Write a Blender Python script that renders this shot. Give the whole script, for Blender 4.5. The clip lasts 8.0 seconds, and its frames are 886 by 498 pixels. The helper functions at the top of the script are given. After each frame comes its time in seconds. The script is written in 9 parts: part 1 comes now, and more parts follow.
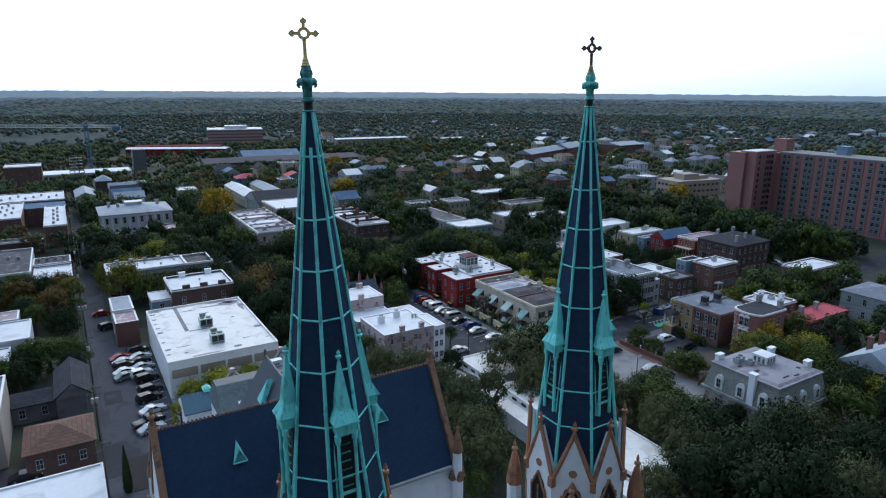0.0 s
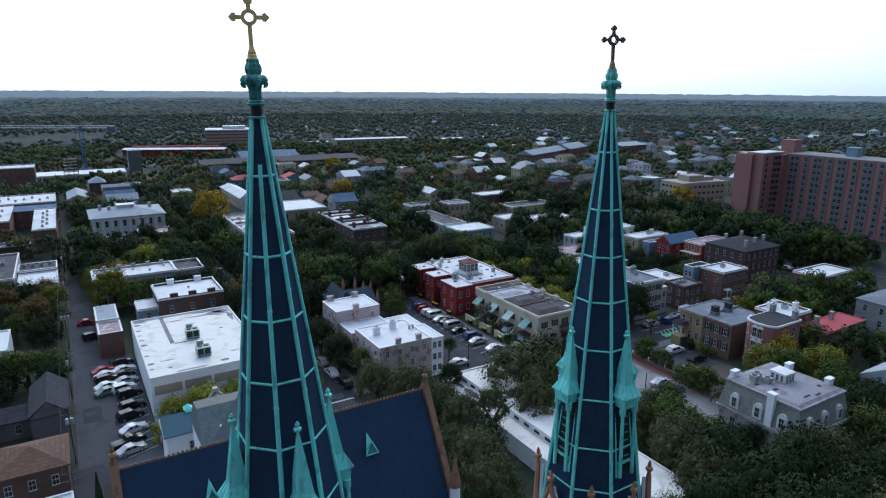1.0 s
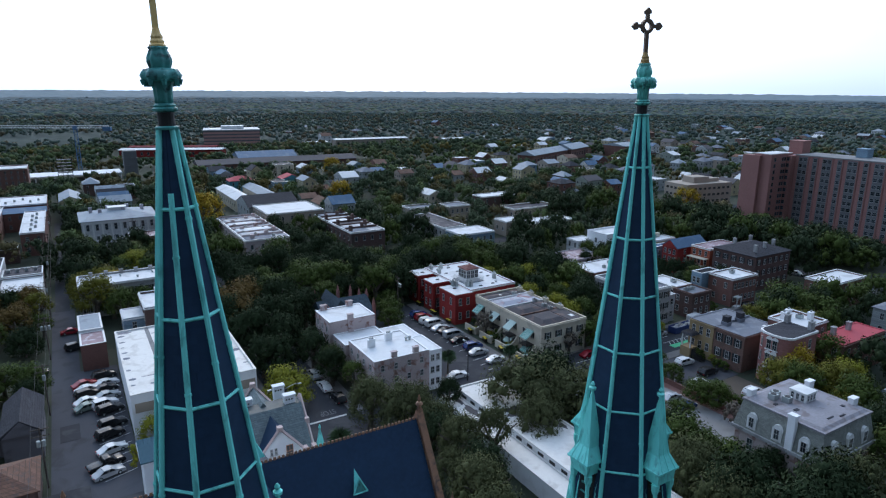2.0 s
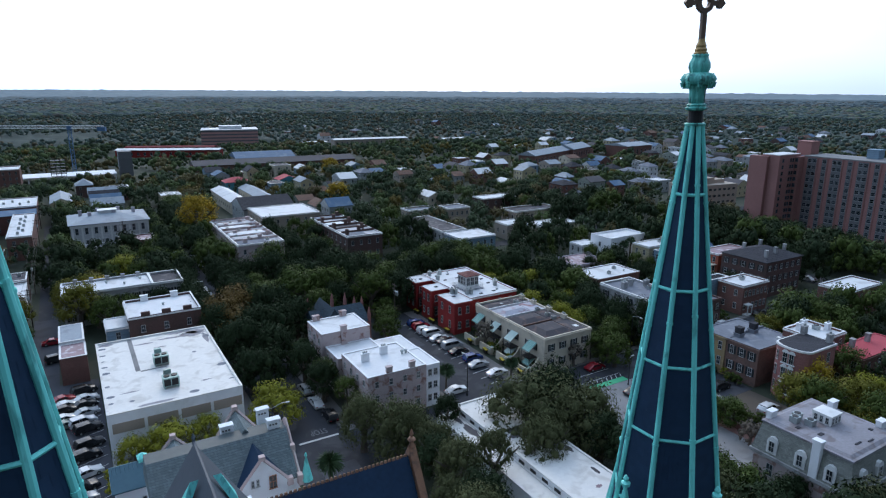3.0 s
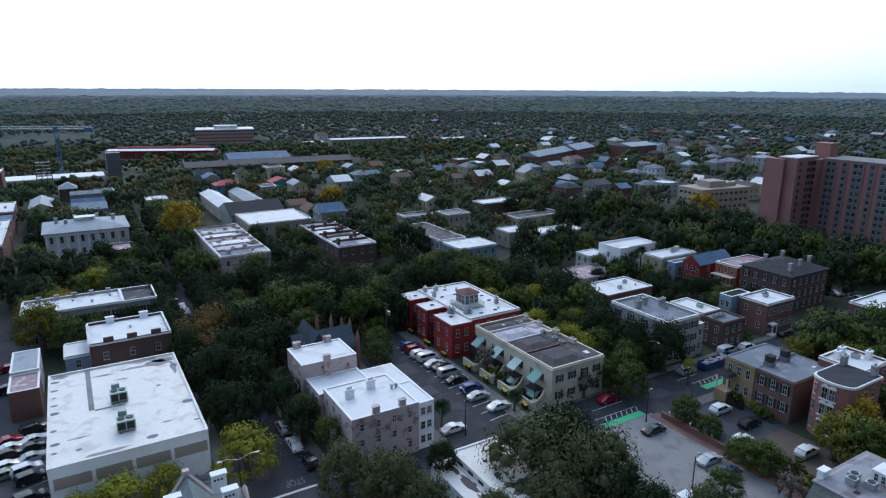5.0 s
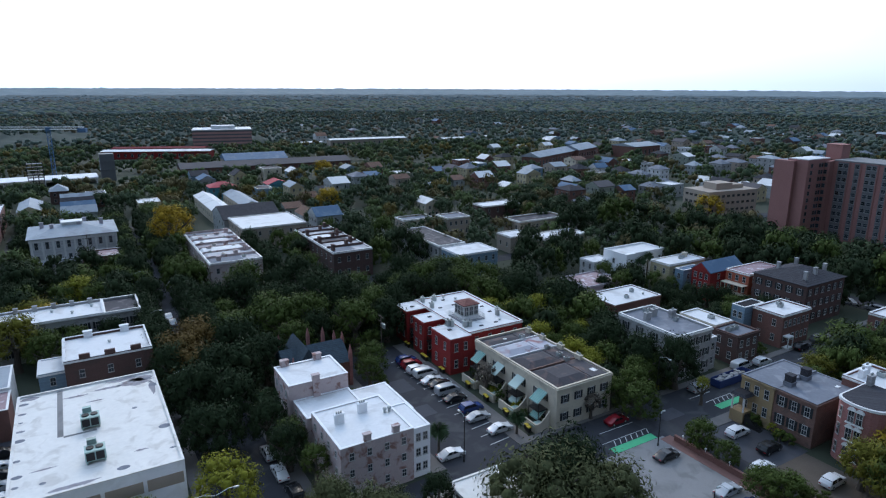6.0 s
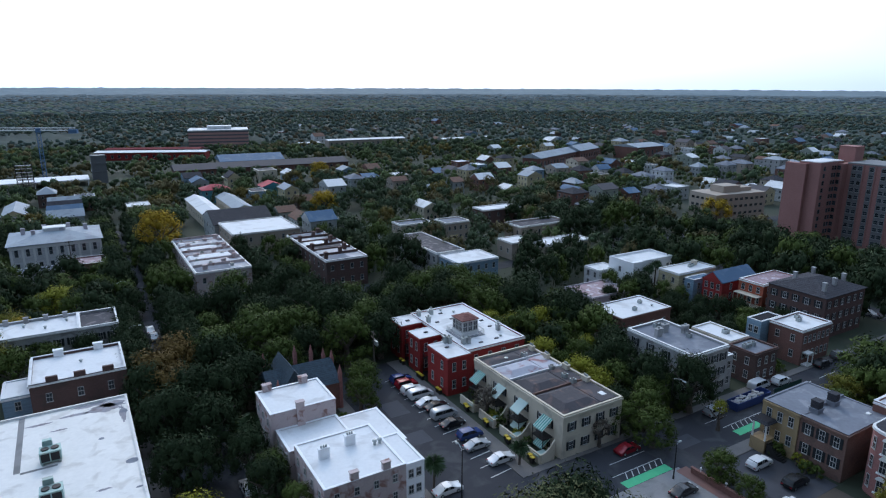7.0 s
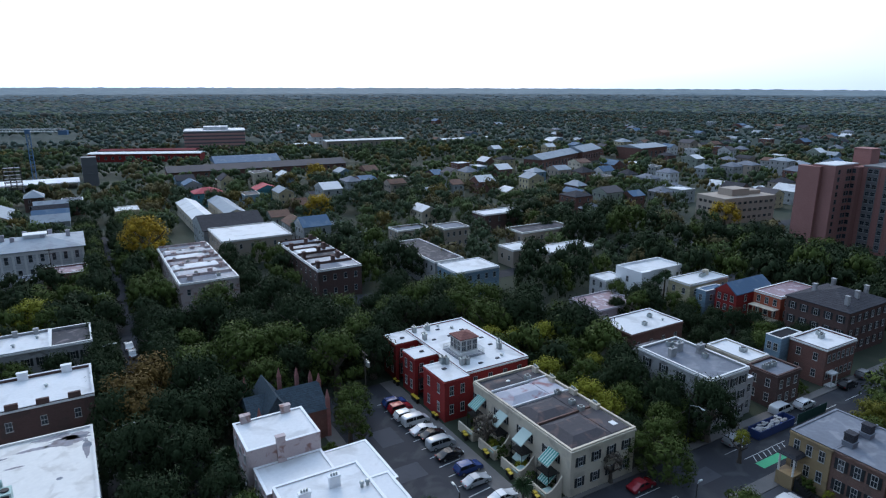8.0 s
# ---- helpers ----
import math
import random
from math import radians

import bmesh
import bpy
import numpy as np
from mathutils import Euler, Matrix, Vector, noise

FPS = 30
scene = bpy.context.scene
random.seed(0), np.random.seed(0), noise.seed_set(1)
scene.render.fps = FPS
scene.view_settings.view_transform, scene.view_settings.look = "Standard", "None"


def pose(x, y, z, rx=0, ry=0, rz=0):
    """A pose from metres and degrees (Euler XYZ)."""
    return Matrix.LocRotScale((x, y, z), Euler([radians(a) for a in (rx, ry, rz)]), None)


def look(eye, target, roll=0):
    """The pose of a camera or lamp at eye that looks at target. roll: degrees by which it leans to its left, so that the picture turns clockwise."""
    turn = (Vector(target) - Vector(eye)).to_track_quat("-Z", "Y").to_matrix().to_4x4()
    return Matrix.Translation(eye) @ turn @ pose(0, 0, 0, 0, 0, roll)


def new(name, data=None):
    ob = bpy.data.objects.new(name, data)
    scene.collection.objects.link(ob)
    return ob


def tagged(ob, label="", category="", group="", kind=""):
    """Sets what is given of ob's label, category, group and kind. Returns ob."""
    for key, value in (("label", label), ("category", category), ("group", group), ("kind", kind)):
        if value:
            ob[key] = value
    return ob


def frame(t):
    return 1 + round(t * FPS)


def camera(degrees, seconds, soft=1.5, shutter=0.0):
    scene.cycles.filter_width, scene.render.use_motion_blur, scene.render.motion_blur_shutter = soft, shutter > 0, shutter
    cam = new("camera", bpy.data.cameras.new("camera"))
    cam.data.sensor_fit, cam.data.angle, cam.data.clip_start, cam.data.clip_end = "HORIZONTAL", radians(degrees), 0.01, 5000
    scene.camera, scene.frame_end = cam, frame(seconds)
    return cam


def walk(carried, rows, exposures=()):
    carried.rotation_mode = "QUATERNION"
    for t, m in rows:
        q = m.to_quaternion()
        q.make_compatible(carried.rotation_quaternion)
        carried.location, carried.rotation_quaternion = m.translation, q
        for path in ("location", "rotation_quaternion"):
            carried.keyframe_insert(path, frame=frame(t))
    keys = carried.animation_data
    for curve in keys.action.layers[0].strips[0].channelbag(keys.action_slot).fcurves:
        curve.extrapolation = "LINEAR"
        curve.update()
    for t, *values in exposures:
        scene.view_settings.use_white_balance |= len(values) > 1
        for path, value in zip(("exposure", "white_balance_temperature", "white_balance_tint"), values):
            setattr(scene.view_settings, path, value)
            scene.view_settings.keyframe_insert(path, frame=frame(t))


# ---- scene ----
cam = camera(70.0, 8.0, 1.2)
METRES, EYE, TILT, LEAN, TURN = 60.5, 58.0, -14.2, -0.25, -31.0
ROWS = [
    (0.0, 0.0000, 0.0000, 0.0000, -0.00, 0.00, 0.00),
    (0.5, 0.0042, 0.0547, 0.0139, 0.03, -0.00, 0.01),
    (1.0, 0.0083, 0.1079, 0.0275, 0.07, -0.01, -0.01),
    (1.5, 0.0119, 0.1609, 0.0407, 0.10, -0.03, -0.03),
    (3.0, 0.0241, 0.3251, 0.0824, 0.20, -0.10, -0.01),
    (3.5, 0.0282, 0.3811, 0.0971, 0.22, -0.14, 0.00),
    (4.0, 0.0324, 0.4382, 0.1127, 0.27, -0.17, 0.02),
    (4.5, 0.0361, 0.4960, 0.1297, 0.27, -0.21, 0.02),
    (6.0, 0.0497, 0.6807, 0.1808, 0.36, -0.31, 0.04),
    (6.5, 0.0550, 0.7521, 0.2007, 0.39, -0.34, 0.06),
    (7.0, 0.0601, 0.8271, 0.2201, 0.39, -0.35, 0.06),
    (7.5, 0.0657, 0.9032, 0.2403, 0.41, -0.36, 0.08),
    (8.0, 0.0710, 0.9810, 0.2622, 0.44, -0.39, 0.10),
]
walk(cam, [(t, pose(0, 0, EYE, TILT, LEAN, TURN) @ pose(METRES * x, METRES * y, METRES * z, 90 + pitch, roll, yaw)) for t, x, y, z, yaw, pitch, roll in ROWS])

# ---- sky and sun: a bright thin overcast, the sun behind cloud ahead ----
SUN_AZ, SUN_EL = 72.0, 34.0
world = bpy.data.worlds.new("sky")
scene.world = world
world.use_nodes = True
wt = world.node_tree
wt.nodes.clear()
sky = wt.nodes.new("ShaderNodeTexSky")
sky.sky_type, sky.sun_disc = "NISHITA", False
sky.sun_elevation, sky.sun_rotation = radians(SUN_EL), radians(90 - SUN_AZ)
sky.dust_density, sky.ozone_density = 3.0, 1.0
tc = wt.nodes.new("ShaderNodeTexCoord")
mp = wt.nodes.new("ShaderNodeMapping")
mp.inputs["Scale"].default_value = (1.0, 1.0, 4.0)
cl = wt.nodes.new("ShaderNodeTexNoise")
cl.inputs["Scale"].default_value, cl.inputs["Detail"].default_value = 1.6, 4.0
ramp = wt.nodes.new("ShaderNodeMapRange")
ramp.inputs["From Min"].default_value, ramp.inputs["From Max"].default_value = 0.3, 0.7
ramp.inputs["To Min"].default_value, ramp.inputs["To Max"].default_value = 0.62, 0.97
veil = wt.nodes.new("ShaderNodeMix")
veil.data_type = "RGBA"
veil.inputs["B"].default_value = (3.4, 4.7, 6.75, 1.0)
# the cloud glows round the sun and is dimmer behind
dot = wt.nodes.new("ShaderNodeVectorMath")
dot.operation = "DOT_PRODUCT"
dot.inputs[1].default_value = (math.cos(radians(SUN_AZ)) * math.cos(radians(SUN_EL)), math.sin(radians(SUN_AZ)) * math.cos(radians(SUN_EL)), math.sin(radians(SUN_EL)))
glow = wt.nodes.new("ShaderNodeMapRange")
glow.interpolation_type = "SMOOTHSTEP"
glow.inputs["From Min"].default_value, glow.inputs["From Max"].default_value = -0.4, 0.95
glow.inputs["To Min"].default_value, glow.inputs["To Max"].default_value = 0.49, 3.02
shade = wt.nodes.new("ShaderNodeVectorMath")
shade.operation = "SCALE"
bg = wt.nodes.new("ShaderNodeBackground")
bg.inputs["Strength"].default_value = 0.092
wo = wt.nodes.new("ShaderNodeOutputWorld")
wt.links.new(tc.outputs["Generated"], mp.inputs["Vector"])
wt.links.new(mp.outputs["Vector"], cl.inputs["Vector"])
wt.links.new(cl.outputs["Fac"], ramp.inputs["Value"])
wt.links.new(ramp.outputs["Result"], veil.inputs["Factor"])
wt.links.new(sky.outputs["Color"], veil.inputs["A"])
wt.links.new(tc.outputs["Generated"], dot.inputs[0])
wt.links.new(dot.outputs["Value"], glow.inputs["Value"])
wt.links.new(veil.outputs["Result"], shade.inputs[0])
wt.links.new(glow.outputs["Result"], shade.inputs["Scale"])
wt.links.new(shade.outputs["Vector"], bg.inputs["Color"])
wt.links.new(bg.outputs["Background"], wo.inputs["Surface"])

sun = new("sun", bpy.data.lights.new("sun", "SUN"))
sun.data.energy, sun.data.angle, sun.data.color = 0.6, radians(14), (1.0, 0.96, 0.9)
sun.matrix_world = look((0, 0, 200), (-math.cos(radians(SUN_AZ)) * math.cos(radians(SUN_EL)) * 100,
                                      -math.sin(radians(SUN_AZ)) * math.cos(radians(SUN_EL)) * 100,
                                      200 - math.sin(radians(SUN_EL)) * 100))
scene.view_settings.exposure = 0.0

# ---- materials ----
def material(name, color, color2=None, rough=0.8, metal=0.0, fine=6.0, coarse=0.25, mix=0.6, bump=0.25,
             pattern=None, stain=None, stain_amount=0.0, vary=0.0, island=0.0, spec=0.4, stretch=(1, 1, 1), depth=0.02, tint=None):
    """Two noises, at fine and coarse grain per metre, between two colours; optional courses of brick, board or shingle, stains, and a change from piece to piece."""
    m = bpy.data.materials.new(name)
    m.use_nodes = True
    nt = m.node_tree
    b = nt.nodes["Principled BSDF"]
    color2 = color2 or tuple(c * 0.7 for c in color)

    def add(kind, operation="", data_type="", blend_type=""):
        n = nt.nodes.new(kind)
        if operation:
            n.operation = operation
        if data_type:
            n.data_type = data_type
        if blend_type:
            n.blend_type = blend_type
        return n

    def link(a, i):
        nt.links.new(a, i)

    geo = add("ShaderNodeNewGeometry")
    mp_ = add("ShaderNodeMapping")
    mp_.inputs["Scale"].default_value = stretch
    link(geo.outputs["Position"], mp_.inputs["Vector"])
    n1, n2 = add("ShaderNodeTexNoise"), add("ShaderNodeTexNoise")
    n1.inputs["Scale"].default_value, n1.inputs["Detail"].default_value = fine, 5.0
    n2.inputs["Scale"].default_value, n2.inputs["Detail"].default_value = coarse, 3.0
    link(mp_.outputs["Vector"], n1.inputs["Vector"]), link(mp_.outputs["Vector"], n2.inputs["Vector"])
    s = add("ShaderNodeMath", operation="ADD")
    link(n1.outputs["Fac"], s.inputs[0]), link(n2.outputs["Fac"], s.inputs[1])
    r = add("ShaderNodeMapRange")
    r.inputs["From Min"].default_value, r.inputs["From Max"].default_value = 0.7, 1.3
    r.inputs["To Max"].default_value = mix
    link(s.outputs[0], r.inputs["Value"])
    c = add("ShaderNodeMix", data_type="RGBA")
    c.inputs["A"].default_value, c.inputs["B"].default_value = (*color, 1), (*color2, 1)
    link(r.outputs["Result"], c.inputs["Factor"])
    out, height = c.outputs["Result"], n1.outputs["Fac"]
    if pattern:
        w, h, mortar, mc = pattern
        sep, comb = add("ShaderNodeSeparateXYZ"), add("ShaderNodeCombineXYZ")
        link(geo.outputs["Position"], sep.inputs[0])
        along = add("ShaderNodeMath", operation="ADD")
        link(sep.outputs["X"], along.inputs[0]), link(sep.outputs["Y"], along.inputs[1])
        link(along.outputs[0], comb.inputs["X"]), link(sep.outputs["Z"], comb.inputs["Y"])
        br = add("ShaderNodeTexBrick")
        br.inputs["Scale"].default_value = 1.0
        br.inputs["Brick Width"].default_value, br.inputs["Row Height"].default_value = w, h
        br.inputs["Mortar Size"].default_value, br.inputs["Mortar Smooth"].default_value = mortar, 0.3
        br.inputs["Color1"].default_value, br.inputs["Color2"].default_value = (1, 1, 1, 1), (0.72, 0.72, 0.72, 1)
        br.inputs["Mortar"].default_value = (*mc, 1)
        link(comb.outputs[0], br.inputs["Vector"])
        mul = add("ShaderNodeMix", data_type="RGBA", blend_type="MULTIPLY")
        mul.inputs["Factor"].default_value = 1.0
        link(out, mul.inputs["A"]), link(br.outputs["Color"], mul.inputs["B"])
        out = mul.outputs["Result"]
        inv = add("ShaderNodeMath", operation="MULTIPLY_ADD")
        inv.inputs[1].default_value, inv.inputs[2].default_value = -1.0, 1.0
        link(br.outputs["Fac"], inv.inputs[0])
        hs = add("ShaderNodeMath", operation="MULTIPLY_ADD")
        hs.inputs[1].default_value = 0.4
        link(n1.outputs["Fac"], hs.inputs[0]), link(inv.outputs[0], hs.inputs[2])
        height = hs.outputs[0]
    if stain:
        n3 = add("ShaderNodeTexNoise")
        n3.inputs["Scale"].default_value, n3.inputs["Detail"].default_value, n3.inputs["Distortion"].default_value = coarse * 1.7, 6.0, 0.6
        link(mp_.outputs["Vector"], n3.inputs["Vector"])
        r3 = add("ShaderNodeMapRange")
        r3.inputs["From Min"].default_value, r3.inputs["From Max"].default_value = 0.53, 0.66
        r3.inputs["To Max"].default_value = stain_amount
        link(n3.outputs["Fac"], r3.inputs["Value"])
        ms = add("ShaderNodeMix", data_type="RGBA")
        ms.inputs["B"].default_value = (*stain, 1)
        link(r3.outputs["Result"], ms.inputs["Factor"]), link(out, ms.inputs["A"])
        out = ms.outputs["Result"]
    if vary or island:
        if island:
            rnd, amount = geo.outputs["Random Per Island"], island
        else:
            rnd, amount = add("ShaderNodeObjectInfo").outputs["Random"], vary
        rv = add("ShaderNodeMapRange")
        rv.inputs["To Min"].default_value, rv.inputs["To Max"].default_value = 1 - amount, 1 + amount
        link(rnd, rv.inputs["Value"])
        if tint:
            rt = add("ShaderNodeMapRange")
            rt.inputs["From Min"].default_value, rt.inputs["From Max"].default_value, rt.inputs["To Max"].default_value = 0.72, 1.0, 0.9
            link(rnd, rt.inputs["Value"])
            mt = add("ShaderNodeMix", data_type="RGBA")
            mt.inputs["B"].default_value = (*tint, 1)
            link(rt.outputs["Result"], mt.inputs["Factor"]), link(out, mt.inputs["A"])
            out = mt.outputs["Result"]
        hsv = add("ShaderNodeHueSaturation")
        link(out, hsv.inputs["Color"]), link(rv.outputs["Result"], hsv.inputs["Value"])
        out = hsv.outputs["Color"]
    link(out, b.inputs["Base Color"])
    b.inputs["Roughness"].default_value, b.inputs["Metallic"].default_value = rough, metal
    b.inputs["Specular IOR Level"].default_value = spec
    if bump:
        bp = add("ShaderNodeBump")
        bp.inputs["Strength"].default_value, bp.inputs["Distance"].default_value = bump, depth
        link(height, bp.inputs["Height"]), link(bp.outputs["Normal"], b.inputs["Normal"])
    return m


BRICK = (0.23, 0.075, 0.012, (0.75, 0.72, 0.7))
BOARD = (6.0, 0.14, 0.008, (0.6, 0.6, 0.6))
SHINGLE = (0.4, 0.24, 0.015, (0.4, 0.4, 0.4))
M = dict(
    slate=material("blue_slate", (0.018, 0.044, 0.088), (0.012, 0.03, 0.063), 0.62, fine=3, coarse=0.4, island=0.07, bump=0.25, spec=0.2),
    slate_grey=material("grey_slate", (0.085, 0.10, 0.12), (0.06, 0.07, 0.085), 0.6, fine=3, coarse=0.4, island=0.25, bump=0.3),
    slate_green=material("green_grey_slate", (0.2, 0.25, 0.255), (0.125, 0.16, 0.172), 0.6, fine=2, coarse=0.5, pattern=SHINGLE, bump=0.4),
    copper=material("verdigris_copper", (0.23, 0.82, 0.74), (0.13, 0.64, 0.58), 0.55, fine=5, coarse=1.5, stretch=(1, 1, 0.35), stain=(0.04, 0.18, 0.17), stain_amount=0.55, bump=0.3),
    copper_streaked=material("streaked_copper", (0.19, 0.7, 0.6), (0.05, 0.3, 0.27), 0.5, fine=10, coarse=3.5, mix=0.9, stretch=(1, 1, 0.3), stain=(0.02, 0.07, 0.065), stain_amount=0.85, bump=0.4),
    copper_dark=material("blackened_copper", (0.08, 0.36, 0.33), (0.03, 0.13, 0.13), 0.5, fine=6, coarse=2.2, stain=(0.012, 0.03, 0.032), stain_amount=0.85, bump=0.5),
    copper_brown=material("brown_copper", (0.46, 0.2, 0.11), (0.27, 0.12, 0.07), 0.55, fine=6, coarse=0.8, stain=(0.09, 0.06, 0.05), stain_amount=0.65),
    copper_dull=material("dull_brown_copper", (0.3, 0.15, 0.085), (0.17, 0.09, 0.058), 0.6, fine=6, coarse=0.8, stain=(0.07, 0.05, 0.045), stain_amount=0.8),
    gold=material("worn_gilding", (1.0, 0.7, 0.3), (0.85, 0.52, 0.18), 0.45, 0.0, fine=9, coarse=2, stain=(0.4, 0.26, 0.12), stain_amount=0.35),
    ochre=material("dull_gilding", (0.5, 0.33, 0.13), (0.33, 0.2, 0.08), 0.5, 0.2, fine=9, coarse=2),
    bronze=material("tarnished_bronze", (0.2, 0.13, 0.09), (0.1, 0.07, 0.055), 0.5, 0.2, fine=9, coarse=2),
    white=material("white_stucco", (0.87, 0.88, 0.9), (0.78, 0.785, 0.8), 0.85, stain=(0.55, 0.53, 0.5), stain_amount=0.22),
    trim=material("white_paint", (0.76, 0.76, 0.75), (0.66, 0.66, 0.65), 0.6, bump=0.1),
    sash=material("window_paint", (0.5, 0.5, 0.49), (0.4, 0.4, 0.39), 0.6, bump=0.1),
    pinktrim=material("pink_coping", (0.62, 0.47, 0.44), (0.42, 0.33, 0.31), 0.8),
    pinkstucco=material("pink_grey_stucco", (0.56, 0.46, 0.45), (0.38, 0.31, 0.31), 0.9, stain=(0.25, 0.125, 0.1), stain_amount=0.9, coarse=0.42),
    cream=material("cream_stucco", (0.62, 0.55, 0.44), (0.5, 0.44, 0.35), 0.9, stain=(0.34, 0.3, 0.25), stain_amount=0.6),
    tan=material("ochre_stucco", (0.36, 0.26, 0.14), (0.26, 0.19, 0.11), 0.9, stain=(0.15, 0.11, 0.08), stain_amount=0.6),
    beige=material("beige_concrete", (0.4, 0.335, 0.28), (0.31, 0.26, 0.215), 0.9),
    grey=material("grey_stucco", (0.4, 0.4, 0.4), (0.28, 0.28, 0.29), 0.9, stain=(0.18, 0.17, 0.17), stain_amount=0.7),
    lilac=material("pale_lilac_render", (0.46, 0.43, 0.47), (0.36, 0.34, 0.38), 0.9, stain=(0.25, 0.24, 0.25), stain_amount=0.5),
    brick=material("red_brown_brick", (0.26, 0.13, 0.108), (0.18, 0.088, 0.074), 0.9, pattern=BRICK, stain=(0.12, 0.08, 0.07), stain_amount=0.5),
    redbrick=material("bright_red_brick", (0.37, 0.035, 0.032), (0.26, 0.026, 0.026), 0.85, pattern=BRICK),
    orangebrick=material("orange_brick", (0.52, 0.14, 0.08), (0.36, 0.1, 0.06), 0.85, pattern=BRICK),
    towerbrick=material("tower_brick", (0.43, 0.212, 0.19), (0.34, 0.165, 0.15), 0.9, pattern=BRICK, coarse=0.12),
    darkbrick=material("dark_brown_brick", (0.15, 0.09, 0.08), (0.1, 0.06, 0.055), 0.9, pattern=BRICK, stain=(0.07, 0.055, 0.05), stain_amount=0.6),
    greywood=material("grey_boards", (0.42, 0.45, 0.46), (0.32, 0.35, 0.36), 0.7, pattern=BOARD),
    bluewood=material("blue_boards", (0.24, 0.36, 0.46), (0.17, 0.27, 0.37), 0.7, pattern=BOARD),
    tealwood=material("teal_boards", (0.1, 0.34, 0.42), (0.07, 0.26, 0.33), 0.7, pattern=BOARD),
    greenwood=material("sage_boards", (0.33, 0.37, 0.32), (0.24, 0.28, 0.24), 0.7, pattern=BOARD),
    yellowwood=material("pale_yellow_boards", (0.58, 0.5, 0.32), (0.46, 0.4, 0.26), 0.7, pattern=BOARD),
    whitewood=material("white_boards", (0.7, 0.71, 0.72), (0.58, 0.6, 0.61), 0.7, pattern=BOARD),
    roofwhite=material("white_coated_roof", (0.72, 0.73, 0.74), (0.58, 0.59, 0.6), 0.7, fine=2, coarse=0.12, stain=(0.42, 0.42, 0.42), stain_amount=0.55, bump=0.15, spec=0.3),
    roofstained=material("stained_white_roof", (0.74, 0.72, 0.685), (0.6, 0.585, 0.56), 0.6, fine=1.6, coarse=0.22, stain=(0.42, 0.39, 0.36), stain_amount=0.5, bump=0.2),
    rooftar=material("dark_tar_roof", (0.07, 0.07, 0.08), (0.04, 0.04, 0.05), 0.7, fine=2, coarse=0.3, stain=(0.2, 0.18, 0.19), stain_amount=0.7, spec=0.1),
    roofpurple=material("faded_red_roof", (0.3, 0.2, 0.22), (0.2, 0.13, 0.15), 0.6, fine=1.5, coarse=0.35, stain=(0.6, 0.58, 0.62), stain_amount=0.8),
    roofgrey=material("grey_membrane_roof", (0.2, 0.215, 0.25), (0.13, 0.142, 0.17), 0.8, fine=1.5, coarse=0.25, stain=(0.32, 0.33, 0.35), stain_amount=0.5, spec=0.15),
    roofdark=material("dark_shingle_roof", (0.075, 0.075, 0.085), (0.045, 0.045, 0.055), 0.85, pattern=SHINGLE, fine=3, coarse=0.3, spec=0.1),
    roofmetal=material("grey_metal_roof", (0.34, 0.38, 0.42), (0.24, 0.28, 0.32), 0.7, fine=2, coarse=0.2, stain=(0.2, 0.21, 0.23), stain_amount=0.5, spec=0.25),
    roofblue=material("blue_grey_metal_roof", (0.095, 0.165, 0.26), (0.07, 0.12, 0.19), 0.75, fine=2, coarse=0.15, stain=(0.2, 0.26, 0.31), stain_amount=0.5, spec=0.2),
    roofpatch=material("dark_patched_roof", (0.085, 0.078, 0.085), (0.045, 0.042, 0.048), 0.8, fine=2, coarse=0.22, stain=(0.2, 0.13, 0.11), stain_amount=0.7, spec=0.2),
    roofworn=material("worn_grey_deck", (0.3, 0.29, 0.32), (0.17, 0.16, 0.175), 0.7, fine=3, coarse=0.3, stain=(0.16, 0.13, 0.13), stain_amount=0.75, spec=0.25),
    rooffaded=material("faded_pale_roof", (0.45, 0.45, 0.5), (0.33, 0.33, 0.38), 0.7, fine=2, coarse=0.25, stain=(0.26, 0.1, 0.1), stain_amount=0.85, spec=0.25),
    mansard=material("green_mansard_slate", (0.31, 0.32, 0.29), (0.21, 0.22, 0.2), 0.7, fine=2, coarse=0.5, pattern=SHINGLE, bump=0.4),
    pinkbrick=material("pink_red_brick", (0.42, 0.19, 0.175), (0.3, 0.135, 0.125), 0.9, pattern=BRICK, stain=(0.2, 0.09, 0.085), stain_amount=0.5),
    pairbrick=material("muted_brick", (0.24, 0.145, 0.12), (0.16, 0.095, 0.08), 0.9, pattern=BRICK, stain=(0.1, 0.075, 0.065), stain_amount=0.6, coarse=0.4),
    roofmottled=material("mottled_pale_roof", (0.48, 0.48, 0.5), (0.2, 0.2, 0.225), 0.7, fine=2, coarse=0.3, stain=(0.7, 0.7, 0.7), stain_amount=0.7, spec=0.25),
    roofred=material("red_metal_roof", (0.46, 0.07, 0.09), (0.34, 0.05, 0.065), 0.7, fine=2, coarse=0.3, spec=0.25),
    roofdarkred=material("dark_red_roof", (0.17, 0.03, 0.035), (0.12, 0.025, 0.03), 0.9, fine=2, coarse=0.2, spec=0.1),
    roofbrown=material("grey_brown_roof", (0.13, 0.12, 0.125), (0.09, 0.085, 0.09), 0.9, fine=2, coarse=0.1, spec=0.1),
    darkrender=material("dark_grey_render", (0.17, 0.165, 0.18), (0.115, 0.11, 0.125), 0.9, stain=(0.08, 0.075, 0.08), stain_amount=0.6),
